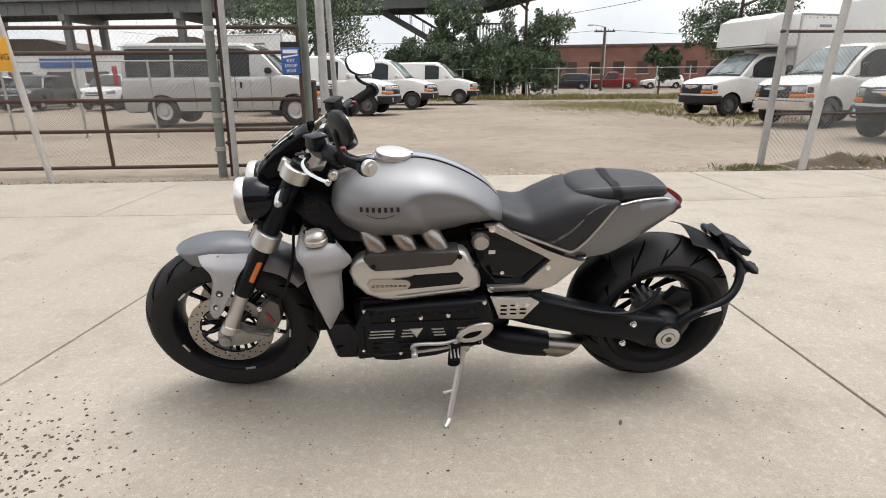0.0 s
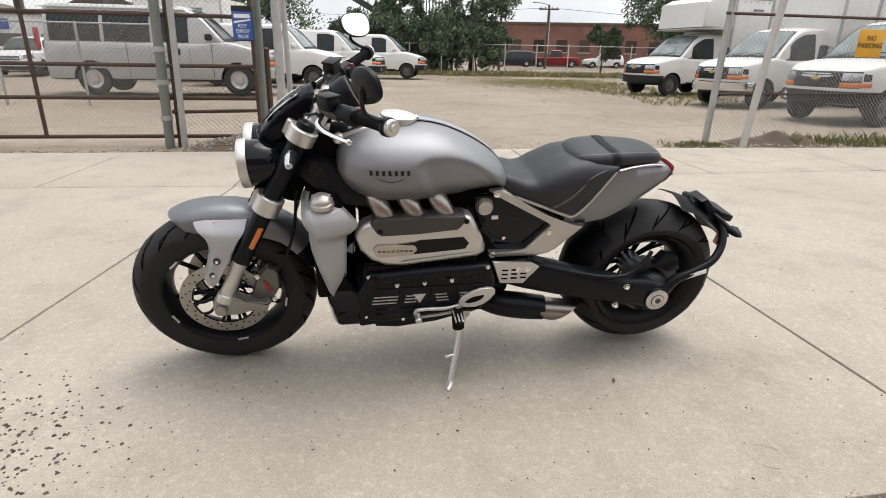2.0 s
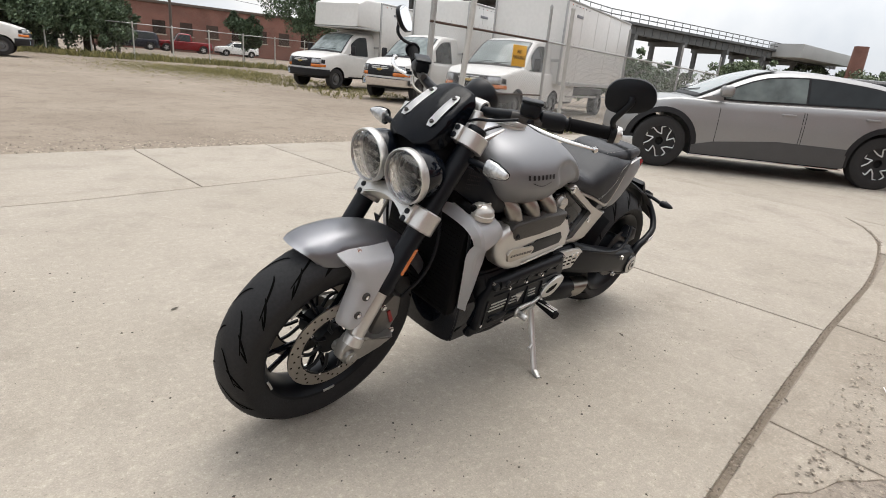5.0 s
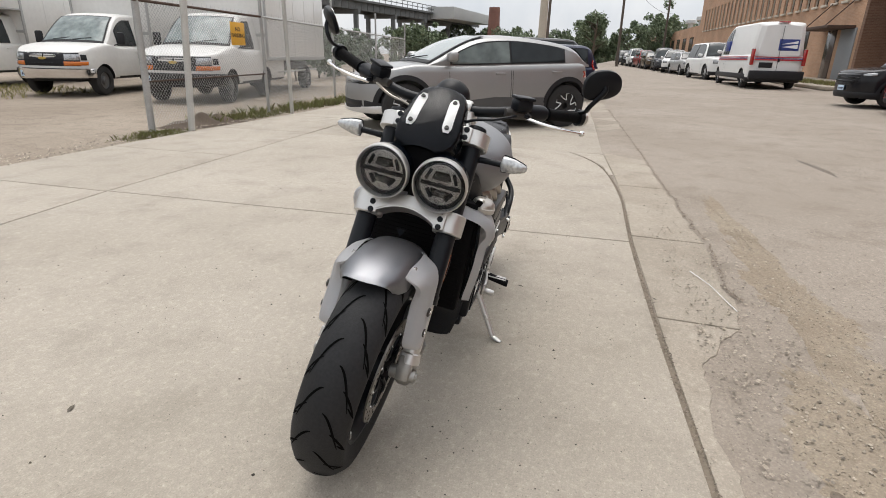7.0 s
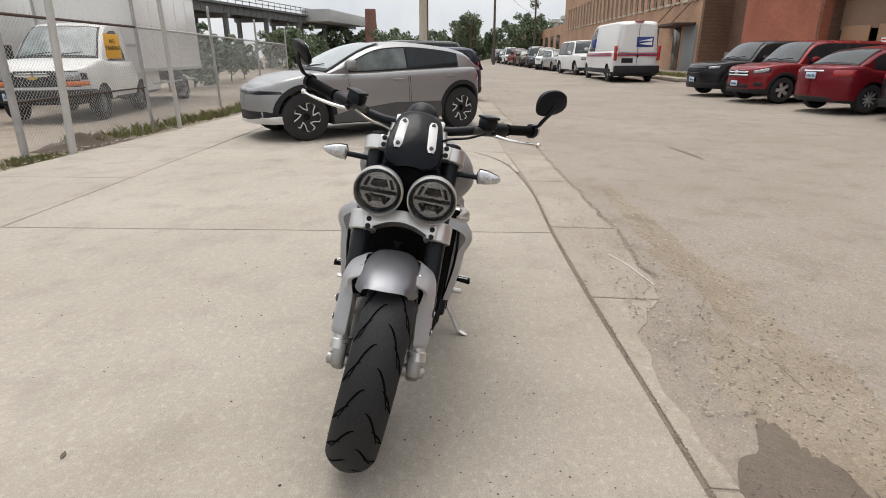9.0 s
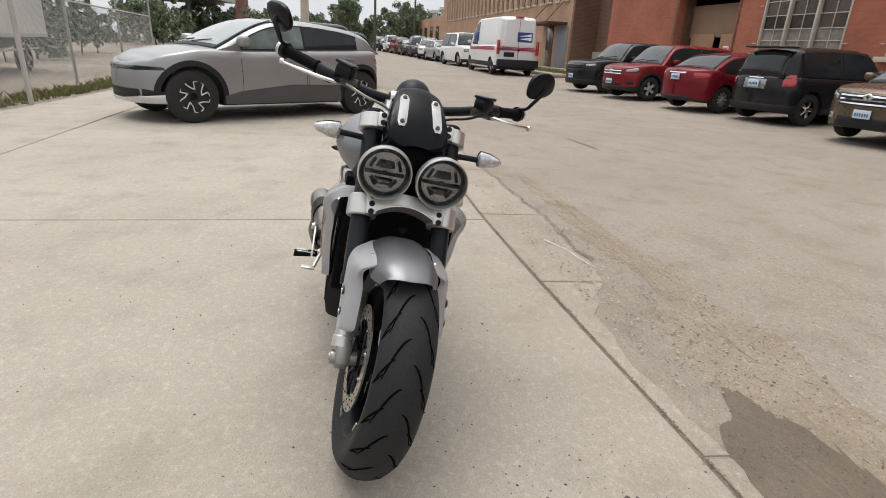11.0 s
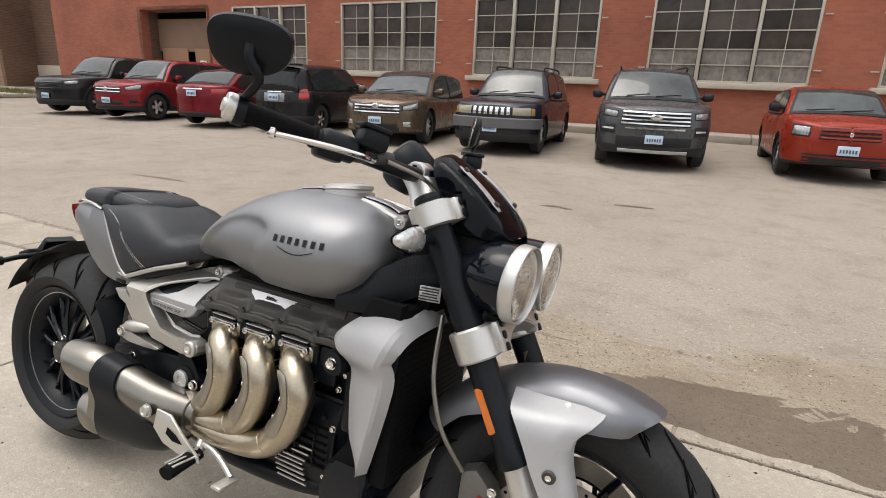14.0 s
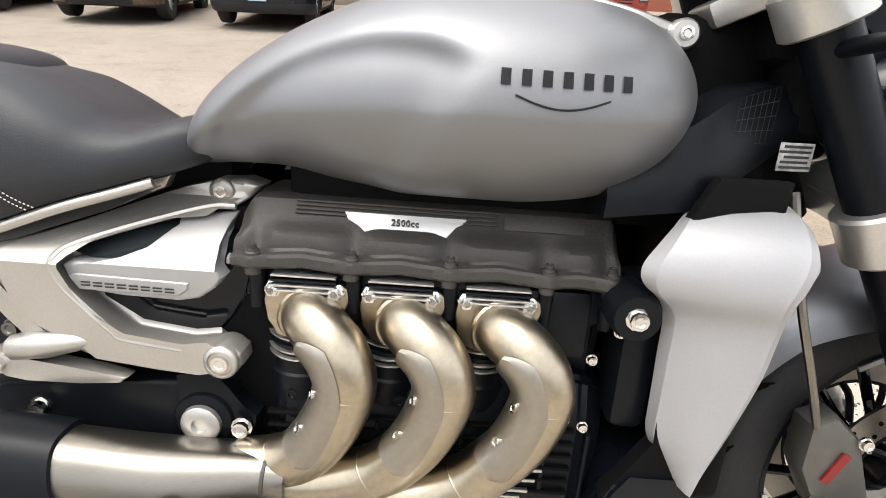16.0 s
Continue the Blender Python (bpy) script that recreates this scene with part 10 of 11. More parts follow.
# ---- left side of the engine
intake = new("intake_cover")
intake.parent = bike
OUT = [(-0.341, 0.645), (-0.333, 0.672), (-0.31, 0.696), (-0.275, 0.71), (-0.22, 0.714), (0.035, 0.717), (0.058, 0.71), (0.074, 0.69), (0.102, 0.63), (0.117, 0.592), (0.116, 0.566), (0.09, 0.549), (-0.18, 0.524), (-0.24, 0.53), (-0.29, 0.553), (-0.325, 0.595)]
bm = B()
plate(bm, OUT, -0.13, -0.213, 0.024, 5)
bp("casing", bm, ALU, intake, "silver cast intake casing", angle=0.9)
bm = B()
plate(bm, [(-0.288, 0.7), (-0.27, 0.72), (-0.1, 0.722), (0.035, 0.721), (0.043, 0.705), (0.03, 0.682), (0.014, 0.665), (-0.12, 0.66), (-0.25, 0.652), (-0.268, 0.665)], -0.14, -0.219, 0.012, 4)
bp("upper_panel", bm, GREYCAST, intake, "dark grey cast upper panel")
bm = B()
plate(bm, [(-0.266, 0.618), (-0.135, 0.622), (-0.12, 0.633), (0.034, 0.638), (0.055, 0.612), (0.042, 0.589), (-0.25, 0.57), (-0.268, 0.585)], -0.2, -0.2165, 0.004, 2)
bp("black_insert", bm, SATINBLK, intake)
bm = B()
plate(bm, [(-0.281, 0.606), (-0.272, 0.62), (-0.26, 0.624), (-0.145, 0.618), (-0.134, 0.61), (-0.13, 0.597), (-0.145, 0.579), (-0.255, 0.573), (-0.272, 0.58)], -0.21, -0.2215, 0.003, 2)
pq = bp("name_plaque", bm, PLAQUE, intake, "champagne name plaque")
bm = B()
for k in range(8):
    box(bm, (-0.26 + k * 0.0155, -0.222, 0.6015 - k * 0.0004), (0.011, 0.002, 0.0018))
    box(bm, (-0.26 + k * 0.0155, -0.222, 0.5965 - k * 0.0004), (0.011, 0.002, 0.0018))
bp("plaque_print", bm, LOGO, pq)
bm = B()
box(bm, (-0.055, -0.2185, 0.561), (0.26, 0.006, 0.006), R3(0, -5, 0), 0.002)
bp("casing_line", bm, ALU, intake)
bolts(intake, [(-0.255, -0.221, 0.674), (0.04, -0.221, 0.7), (0.1, -0.213, 0.66)], (0, -1, 0), 0.008, 0.004, SATINBLK)
for k in range(3):
    x = -0.266 + k * 0.104
    bm = B()
    path = [(x - 0.02, -0.09, 0.80), (x - 0.004, -0.14, 0.775), (x + 0.018, -0.168, 0.74), (x + 0.045, -0.176, 0.69)]
    tube(bm, [(*p, 0.034) for p in path], 0.034, 20, 6, 0.85)
    bp("intake_pipe", bm, INTAKE, intake, "brushed metal intake pipe")
lcase = new("left_case")
lcase.parent = bike
bm = B()
plate(bm, [(-0.335, 0.30), (-0.34, 0.42), (-0.30, 0.50), (-0.05, 0.515), (0.14, 0.515), (0.165, 0.44), (0.16, 0.36), (0.10, 0.31), (-0.25, 0.285)], -0.17, -0.212, 0.014, 3)
bp("cover", bm, SATINBLK, lcase, "satin black engine side cover")
bm = B()
tube(bm, [(-0.26, -0.195, 0.475), (-0.1, -0.2, 0.49), (0.1, -0.2, 0.495)], 0.026, 12)
bp("starter_hump", bm, SATINBLK, lcase)
for x0, w in ((-0.24, 0.09), (-0.145, 0.045), (-0.04, 0.045), (0.055, 0.05)):
    for j in range(3):
        bm = B()
        box(bm, (x0 - j * 0.004 * (1 if x0 < -0.09 else -1), -0.2135, 0.402 - j * 0.0135), (w, 0.005, 0.004), None, 0.001)
        bp("bright_line", bm, ALU, lcase)
for k in range(7):
    bm = B()
    x = -0.29 + k * 0.062
    rod(bm, (x, -0.2, 0.478), (x, -0.226, 0.478), [(0, 0.016), (0.7, 0.015), (1, 0.011)], 12)
    bp("case_boss", bm, SATINBLK, lcase)
for z, h in ((0.437, 0.006), (0.345, 0.006), (0.325, 0.005)):
    bm = B()
    box(bm, (-0.08, -0.2135, z), (0.4, 0.008, h), None, 0.002)
    bp("case_ridge", bm, SATINBLK, lcase)
for x in (-0.31, -0.19, -0.075, 0.02, 0.12):
    bm = B()
    box(bm, (x, -0.2135, 0.375), (0.006, 0.008, 0.1), None, 0.002)
    bp("case_ridge", bm, SATINBLK, lcase)
bm = B()
box(bm, (-0.26, -0.16, 0.29), (0.17, 0.07, 0.045), R3(0, -6, 0), 0.012)
bp("sump_corner", bm, SATINBLK, lcase)
bm = B()
for q, o in ((1.0, -0.2145), (0.7, -0.216)):
    plate(bm, [(-0.118 * 1 + 0.0 - 0.024 * q, 0.408), (-0.118 + 0.024 * q, 0.408), (-0.118, 0.408 - 0.04 * q)], o + 0.004, o)
bp("triangle_badge", bm, ALU, lcase, "small silver triangle badge")
bolts(lcase, [(-0.3, -0.212, 0.49), (-0.2, -0.214, 0.45), (-0.1, -0.214, 0.453), (0.0, -0.214, 0.458), (0.03, -0.214, 0.5), (0.08, -0.214, 0.503), (0.13, -0.214, 0.507), (-0.315, -0.212, 0.32), (-0.18, -0.212, 0.3), (0.13, -0.212, 0.42), (0.0, -0.212, 0.33)], (0, -1, 0), 0.0065, 0.006)
bm = B()
plate(bm, [(-0.30, 0.285), (-0.28, 0.245), (-0.2, 0.235), (-0.05, 0.255), (0.1, 0.285), (0.05, 0.31), (-0.25, 0.31)], -0.14, -0.18, 0.008)
bp("lower_guard", bm, SATINBLK, lcase)
bm = B()
rod(bm, (-0.26, -0.2, 0.335), (-0.17, -0.2, 0.33), [(0, 0.016), (0.3, 0.022), (0.7, 0.022), (1, 0.014)], 12)
bp("pump", bm, SATINBLK, lcase)
# black side panel, frame and caps, left
bm = B()
plate(bm, [(0.085, 0.745), (0.17, 0.75), (0.395, 0.633), (0.288, 0.522), (0.18, 0.524), (0.13, 0.60), (0.09, 0.68)], -0.09, -0.122, 0.01, 3)
sp = bp("side_panel", bm, GLOSSBLK, None, "gloss black side panel")
bm = B()
rod(bm, (0.123, -0.115, 0.708), (0.123, -0.142, 0.708), [(0, 0.034), (0.5, 0.033), (0.7, 0.028), (1, 0.026)], 24)
box(bm, (0.123, -0.142, 0.708), (0.05, 0.008, 0.012), None, 0.003)
bp("coolant_cap", bm, ALUWARM, sp, "round silver cap")
bolts(sp, [(0.205, -0.122, 0.575)], (0, -1, 0), 0.008, 0.004)
bm = B()
box(bm, (0.165, -0.1235, 0.662), (0.024, 0.003, 0.014))
bp("panel_label", bm, SIGNWHITE, sp)
FRAME_L = [(0.135, 0.772), (0.185, 0.778), (0.36, 0.662), (0.45, 0.632), (0.508, 0.618), (0.405, 0.522), (0.385, 0.522), (0.335, 0.5), (0.155, 0.502), (0.148, 0.526), (0.288, 0.524), (0.39, 0.632), (0.35, 0.648), (0.17, 0.75)]
bm = B()
plate(bm, FRAME_L, -0.105, -0.142, 0.007, 2)
fl_ = bp("frame_plate", bm, ALUWARM, None, "silver cast frame plate")
bolts(fl_, [(0.162, -0.142, 0.762), (0.165, -0.142, 0.514), (0.37, -0.142, 0.6)], (0, -1, 0), 0.011, 0.006)
# right side: the cast frame, whose upper limb leans in under the tank, and the panel in its opening


def cast(name, outline, off, depth, material, parent, label="", bevel=0.006, seg=2):
    """A cast piece from its outline in x, z; it follows the frame's lean inwards towards the top."""
    bm = B()
    plate(bm, outline, off - depth, off, bevel, seg)
    for k in range(12):
        bmesh.ops.bisect_plane(bm, geom=bm.verts[:] + bm.edges[:] + bm.faces[:], plane_co=(0, 0, 0.645 + 0.008 * k), plane_no=(0, 0, 1))
    for v in bm.verts:
        v.co.y += lean_in(v.co.z)
    return bp(name, bm, material, parent, label, angle=0.5)


def lean_in(z):
    return max(0.066, 0.17 - 1.45 * max(0.0, z - 0.648))


FRAME_IN = [(0.157, 0.708), (0.189, 0.706), (0.245, 0.691), (0.299, 0.674), (0.332, 0.661), (0.342, 0.65), (0.343, 0.638), (0.332, 0.617), (0.308, 0.591), (0.278, 0.562), (0.266, 0.554), (0.195, 0.545)]
FRAME_R = [(0.126, 0.735), (0.144, 0.716)] + FRAME_IN + [(0.161, 0.55), (0.15, 0.556), (0.135, 0.553), (0.124, 0.545), (0.122, 0.53), (0.13, 0.52), (0.145, 0.5145), (0.176, 0.514), (0.226, 0.518), (0.275, 0.524), (0.3, 0.527), (0.318, 0.532), (0.35, 0.55), (0.367, 0.567), (0.393, 0.596), (0.41, 0.622), (0.418, 0.643), (0.423, 0.658), (0.387, 0.666), (0.341, 0.682), (0.283, 0.705), (0.224, 0.727), (0.182, 0.738), (0.15, 0.742)]
fr_ = cast("frame_plate", FRAME_R, 0.0, 0.045, ALUWARM, None, "silver cast frame plate", 0.009, 4)
bm = B()
tube(bm, [(x, lean_in(z) - 0.004, z) for x, z in FRAME_IN], 0.0048, 8, 4)
bp("frame_lip", bm, ALUWARM, fr_, "raised lip round the frame opening")
for x, z, r in ((0.147, 0.534, 0.022), (0.179, 0.724, 0.017)):
    y = lean_in(z)
    bm = B()
    rod(bm, (x, y - 0.04, z), (x, y + 0.006, z), [(0, r), (0.9, r), (0.97, r * 0.9), (1, r * 0.72), (0.94, r * 0.66)], 24)
    boss = bp("frame_boss", bm, ALUWARM, fr_)
    bolts(boss, [(x, y + 0.003, z)], (0, 1, 0), r * 0.5, 0.006)
cast("rear_brace", [(0.477, 0.626), (0.427, 0.632), (0.412, 0.609), (0.383, 0.579), (0.36, 0.552), (0.352, 0.543), (0.384, 0.533), (0.394, 0.55), (0.401, 0.571), (0.421, 0.596), (0.459, 0.602)], -0.006, 0.04, ALUWARM, fr_, "angular brace under the tail", 0.005, 2)
bm = B()
rod(bm, (0.405, 0.168, 0.533), (0.297, 0.163, 0.55), [(0, 0.012), (0.05, 0.016), (0.4, 0.0175), (0.75, 0.012), (0.95, 0.004), (1, 0.001)], 20)
bp("peg_socket", bm, ALUWARM, fr_, "tapered socket for the pillion peg")
hang = cast("pillion_hanger", [(0.436, 0.517), (0.432, 0.528), (0.42, 0.533), (0.408, 0.528), (0.398, 0.519), (0.341, 0.517), (0.3, 0.511), (0.262, 0.505), (0.273, 0.496), (0.32, 0.494), (0.385, 0.493), (0.41, 0.497), (0.428, 0.503)], 0.004, 0.024, ALUWARM, fr_, "folded arm of the pillion peg", 0.005, 2)
bolts(hang, [(0.42, 0.174, 0.514)], (0, 1, 0), 0.012, 0.007)
bolts(fr_, [(0.413, 0.15, 0.551)], (0, 1, 0), 0.01, 0.008, CAST_DK)
cast("seat_rail", [(0.56, 0.692), (0.534, 0.68), (0.5, 0.671), (0.465, 0.669), (0.421, 0.677), (0.358, 0.696), (0.278, 0.729), (0.246, 0.741), (0.256, 0.722), (0.313, 0.695), (0.4, 0.664), (0.44, 0.655), (0.5, 0.662), (0.55, 0.679)], -0.004, 0.02, ALUWARM, fr_, "silver rail under the seat edge", 0.004, 2)
spr = cast("side_panel", [(0.36, 0.635), (0.345, 0.659), (0.3, 0.676), (0.24, 0.698), (0.14, 0.712), (0.115, 0.66), (0.128, 0.605), (0.147, 0.572), (0.183, 0.531), (0.213, 0.528), (0.3, 0.543)], -0.045, 0.03, GLOSSBLK, None, "gloss black side panel with a silver inlay", 0.01, 3)
inl = cast("panel_inlay", [(0.337, 0.641), (0.328, 0.647), (0.3, 0.646), (0.267, 0.647), (0.244, 0.663), (0.217, 0.679), (0.224, 0.692), (0.153, 0.702), (0.159, 0.686), (0.167, 0.67), (0.163, 0.655), (0.146, 0.638), (0.157, 0.623), (0.176, 0.609), (0.2, 0.604), (0.267, 0.608), (0.318, 0.611), (0.333, 0.629)], -0.012, 0.03, INLAY, spr, "bright silver inlay", 0.006, 3)
pq2 = cast("name_plaque", [(0.329, 0.629), (0.32, 0.632), (0.186, 0.629), (0.188, 0.62), (0.199, 0.612), (0.317, 0.612)], -0.0095, 0.004, INLAY, inl, "raised name plaque", 0.0012, 1)
bm = B()
for k in range(8):
    box(bm, (0.308 - k * 0.0142, 0.161, 0.6225 - k * 0.0003), (0.0105, 0.0016, 0.0016))
    box(bm, (0.308 - k * 0.0142, 0.161, 0.6185 - k * 0.0003), (0.0105, 0.0016, 0.0016))
bp("plaque_print", bm, LOGO, pq2)
cast("panel_window", [(0.34, 0.652), (0.312, 0.665), (0.265, 0.682), (0.226, 0.692), (0.22, 0.678), (0.25, 0.659), (0.274, 0.645), (0.31, 0.645)], -0.03, 0.012, CARGLASS, spr, "dark ribbed window", 0.002, 1)

# ---- seat, pillion pad, tail
ST = [(0.165, 0.812), (0.2, 0.82), (0.24, 0.811), (0.275, 0.801), (0.3, 0.802), (0.345, 0.825), (0.39, 0.847), (0.43, 0.862), (0.49, 0.87), (0.55, 0.862), (0.605, 0.85)]
SW = [(0.165, 0.07), (0.185, 0.105), (0.215, 0.122), (0.25, 0.132), (0.3, 0.148), (0.37, 0.163), (0.44, 0.166), (0.52, 0.157), (0.605, 0.135)]
SB = [(0.165, 0.775), (0.19, 0.763), (0.214, 0.753), (0.283, 0.729), (0.353, 0.706), (0.42, 0.679), (0.446, 0.672), (0.475, 0.69), (0.52, 0.738), (0.57, 0.795), (0.605, 0.838)]
rows = []
for x in np.linspace(0.165, 0.605, 44):
    top, w, bot = ease1(x, ST), ease1(x, SW), ease1(x, SB)
    half = [(w * 0.82, bot), (w * 0.97, bot + 0.006), (w * 1.0, bot + (top - bot) * 0.3), (w * 0.985, bot + (top - bot) * 0.6), (w * 0.9, bot + (top - bot) * 0.85), (w * 0.7, top - 0.006), (w * 0.4, top), (0.001, top - 0.004)]
    rows.append([(x, y, z) for y, z in half] + [(x, -y, z) for y, z in reversed(half)])
bm = B()
grid_faces(bm, rows, closed=True)
seat = bp("rider_seat", bm, LEATHER, None, "black stitched vinyl rider seat", angle=1.2)
for s in (-1, 1):
    bm = B()
    for o in (0.0, 0.008):
        pts = []
        for k in range(9):
            t = k / 8
            x = 0.545 - 0.19 * t ** 0.75 + o
            w, top, bot = ease1(x, SW), ease1(x, ST), ease1(x, SB)
            f = 0.76 - 0.74 * t**1.2
            pts.append((x, s * (w * 1.003 if f < 0.6 else w * 0.97), bot + (top - bot) * f))
        path = spline(pts, 9)
        for a, b in zip(path[::2], path[1::2]):
            cyl(bm, a, b, 0.0009, seg=4)
    bp("stitching", bm, STITCH, seat, "pale double stitching")
    bm = B()
    tube(bm, [(x, s * (ease1(x, SW) * 0.93), ease1(x, SB) - 0.004) for x in (0.24, 0.28, 0.34, 0.42, 0.448, 0.49, 0.54, 0.6)], 0.0068, 10)
    bp("seat_rim", bm, ALUWARM, seat, "silver rim under the seat edge")
PT = [(0.445, 0.852), (0.453, 0.866), (0.475, 0.878), (0.53, 0.886), (0.62, 0.888), (0.72, 0.884), (0.785, 0.872), (0.806, 0.858), (0.812, 0.848)]
rows = []
for x in np.linspace(0.445, 0.812, 34):
    top = ease1(x, PT)
    w = ease1(x, [(0.445, 0.045), (0.456, 0.08), (0.485, 0.107), (0.54, 0.118), (0.62, 0.115), (0.72, 0.1), (0.785, 0.08), (0.805, 0.06), (0.812, 0.04)])
    bot = ease1(x, [(0.43, 0.838), (0.52, 0.835), (0.812, 0.838)])
    half = [(w * 0.9, bot), (w * 0.98, bot + (top - bot) * 0.2), (w, bot + (top - bot) * 0.45), (w * 0.96, bot + (top - bot) * 0.75), (w * 0.86, top - 0.003), (w * 0.7, top + 0.001), (w * 0.4, top + 0.004), (0.001, top + 0.004)]
    rows.append([(x, y, z) for y, z in half] + [(x, -y, z) for y, z in reversed(half)])
bm = B()
grid_faces(bm, rows, closed=True)
pil = bp("pillion_pad", bm, LEATHER, None, "black stitched pillion pad with a strap", angle=1.2)
bm = B()
rows = []
for x in (0.575, 0.59, 0.605):
    top = ease1(x, PT) + 0.0065
    rows.append([(x + 0.015 * abs(u), 0.1205 * math.sin(u * 1.45) / math.sin(1.45), top - 0.048 * abs(u) ** 5) for u in np.linspace(-1, 1, 21)])
grid_faces(bm, rows)
bmesh.ops.solidify(bm, geom=bm.faces[:], thickness=0.003)
bp("pad_strap", bm, LEATHER, pil)
bm = B()
for s in (-1, 1):
    path = [(x, s * 0.88 * ease1(x, [(0.432, 0.045), (0.48, 0.107), (0.54, 0.118), (0.62, 0.115), (0.72, 0.1), (0.785, 0.08)]), ease1(x, PT) + 0.0005) for x in np.linspace(0.46, 0.78, 70)]
    for a, b in zip(path[::2], path[1::2]):
        cyl(bm, a, b, 0.0006, seg=4)
bp("pad_stitching", bm, STITCH, pil, "pale stitching")
rows = []
for x in np.linspace(0.43, 0.868, 36):
    top = ease1(x, [(0.43, 0.77), (0.52, 0.805), (0.6, 0.832), (0.7, 0.84), (0.78, 0.835), (0.83, 0.822), (0.868, 0.796)])
    bot = ease1(x, [(0.43, 0.632), (0.5, 0.625), (0.58, 0.635), (0.66, 0.668), (0.74, 0.71), (0.8, 0.742), (0.868, 0.774)])
    w = ease1(x, [(0.43, 0.14), (0.55, 0.146), (0.65, 0.135), (0.74, 0.112), (0.8, 0.094), (0.868, 0.06)])
    half = [(w * 0.55, bot), (w * 0.9, bot + 0.006), (w, bot + (top - bot) * 0.3), (w * 1.0, bot + (top - bot) * 0.62), (w * 0.88, top - 0.01), (w * 0.6, top), (0.001, top)]
    rows.append([(x, y, z) for y, z in half] + [(x, -y, z) for y, z in reversed(half)])
bm = B()
grid_faces(bm, rows, closed=True)
tail_ob = bp("tail_cowl", bm, SILVER, None, "satin silver tail cowl", angle=1.0)
for s in (-1, 1):
    bm = B()
    tube(bm, [(0.61, s * 0.128, 0.832), (0.68, s * 0.118, 0.842), (0.76, s * 0.099, 0.84), (0.81, s * 0.078, 0.826)], 0.006, 10, 5, 0.4)
    bp("tail_edge", bm, ALU, tail_ob)
    bm = B()
    box(bm, (0.485, s * 0.1415, 0.642), (0.04, 0.004, 0.01), None, 0.001)
    bp("tail_label", bm, SATINBLK, tail_ob)
bm = B()
rows = []
for t in np.linspace(0, 1, 5):
    z = 0.812 - 0.055 * t
    rows.append([(0.846 + 0.03 * math.cos(u * 1.3) - 0.03 * t * t, 0.078 * math.sin(u * 1.3) / math.sin(1.3), z) for u in np.linspace(-1, 1, 11)])
grid_faces(bm, rows)
bmesh.ops.solidify(bm, geom=bm.faces[:], thickness=0.01)
bp("tail_lamp", bm, REDLAMP, None, "red tail lamp")
# underseat filling: added black boxes standing for the shade inside the frame
bm = B()
box(bm, (0.3, 0, 0.65), (0.36, 0.16, 0.13), None, 0.03)
box(bm, (0.32, 0, 0.71), (0.3, 0.09, 0.12), None, 0.02)
box(bm, (0.2, 0, 0.5), (0.3, 0.24, 0.3), None, 0.03)
bp("subframe_fill", bm, DEEPBLK, None, "black fill standing in for the shaded inside of the frame")

# ---- swingarm, shaft, hub, carrier
swing = new("swingarm")
swing.parent = bike
rows = []
for x, zc, hz, yc, hy in ((0.20, 0.43, 0.055, -0.10, 0.04), (0.30, 0.425, 0.07, -0.125, 0.042), (0.42, 0.405, 0.068, -0.15, 0.045), (0.55, 0.375, 0.06, -0.165, 0.042), (0.68, 0.35, 0.055, -0.175, 0.04), (0.78, 0.33, 0.065, -0.178, 0.038), (0.86, 0.315, 0.062, -0.175, 0.034), (0.90, 0.31, 0.04, -0.17, 0.025)):
    rows.append([(x, yc + hy * math.copysign(abs(math.cos(a)) ** 0.6, math.cos(a)), zc + hz * math.copysign(abs(math.sin(a)) ** 0.75, math.sin(a))) for a in (2 * math.pi * k / 20 for k in range(20))])
bm = B()
grid_faces(bm, rows, closed=True)
bp("shaft_arm", bm, SATINBLK, swing, "satin black single swingarm with shaft housing", angle=0.9)
bm = B()
rows = [[(0.30 + dx, y, z) for y, z in ((-0.16, 0.50), (-0.12, 0.505), (-0.12, 0.47), (-0.165, 0.465))] for dx in (0, 0.1, 0.25, 0.38)]
rows = [[(p[0], p[1] - 0.03 * i / 3, p[2] - 0.1 * i / 3) for p in r] for i, r in enumerate(rows)]
grid_faces(bm, rows, closed=True)
bp("arm_rib", bm, SATINBLK, swing)
bm = B()
rod(bm, (RC.x - 0.01, -0.12, 0.313), (RC.x - 0.01, -0.222, 0.313), [(0, 0.085), (0.5, 0.085), (0.62, 0.075), (0.85, 0.06), (0.88, 0.05), (1, 0.048)], 32)
bp("final_drive", bm, SATINBLK, swing, "black final drive housing")
bm = B()
rod(bm, (RC.x - 0.01, -0.21, 0.313), (RC.x - 0.01, -0.23, 0.313), [(0, 0.046), (0.6, 0.046), (0.75, 0.042), (0.8, 0.026), (1, 0.024)], 32)
hc = bp("drive_cap", bm, ALU, swing, "silver ringed hub cap")
bm = B()
rod(bm, (RC.x - 0.01, -0.225, 0.313), (RC.x - 0.01, -0.232, 0.313), [(0, 0.028), (0.6, 0.026), (0.7, 0.012), (1, 0.011)], 24)
bp("cap_centre", bm, GREYCAST, hc)
bolts(swing, [(0.66, -0.218, 0.30), (0.69, -0.218, 0.385), (0.28, -0.165, 0.45)], (0, -1, 0), 0.01, 0.01)
bm = B()
tube(bm, [(0.33, -0.16, 0.47), (0.45, -0.19, 0.452), (0.58, -0.205, 0.43), (0.68, -0.2, 0.425), (0.75, -0.19, 0.46), (0.79, -0.17, 0.51)], 0.008, 8)
bp("brake_line", bm, SATINBLK, swing)
bm = B()
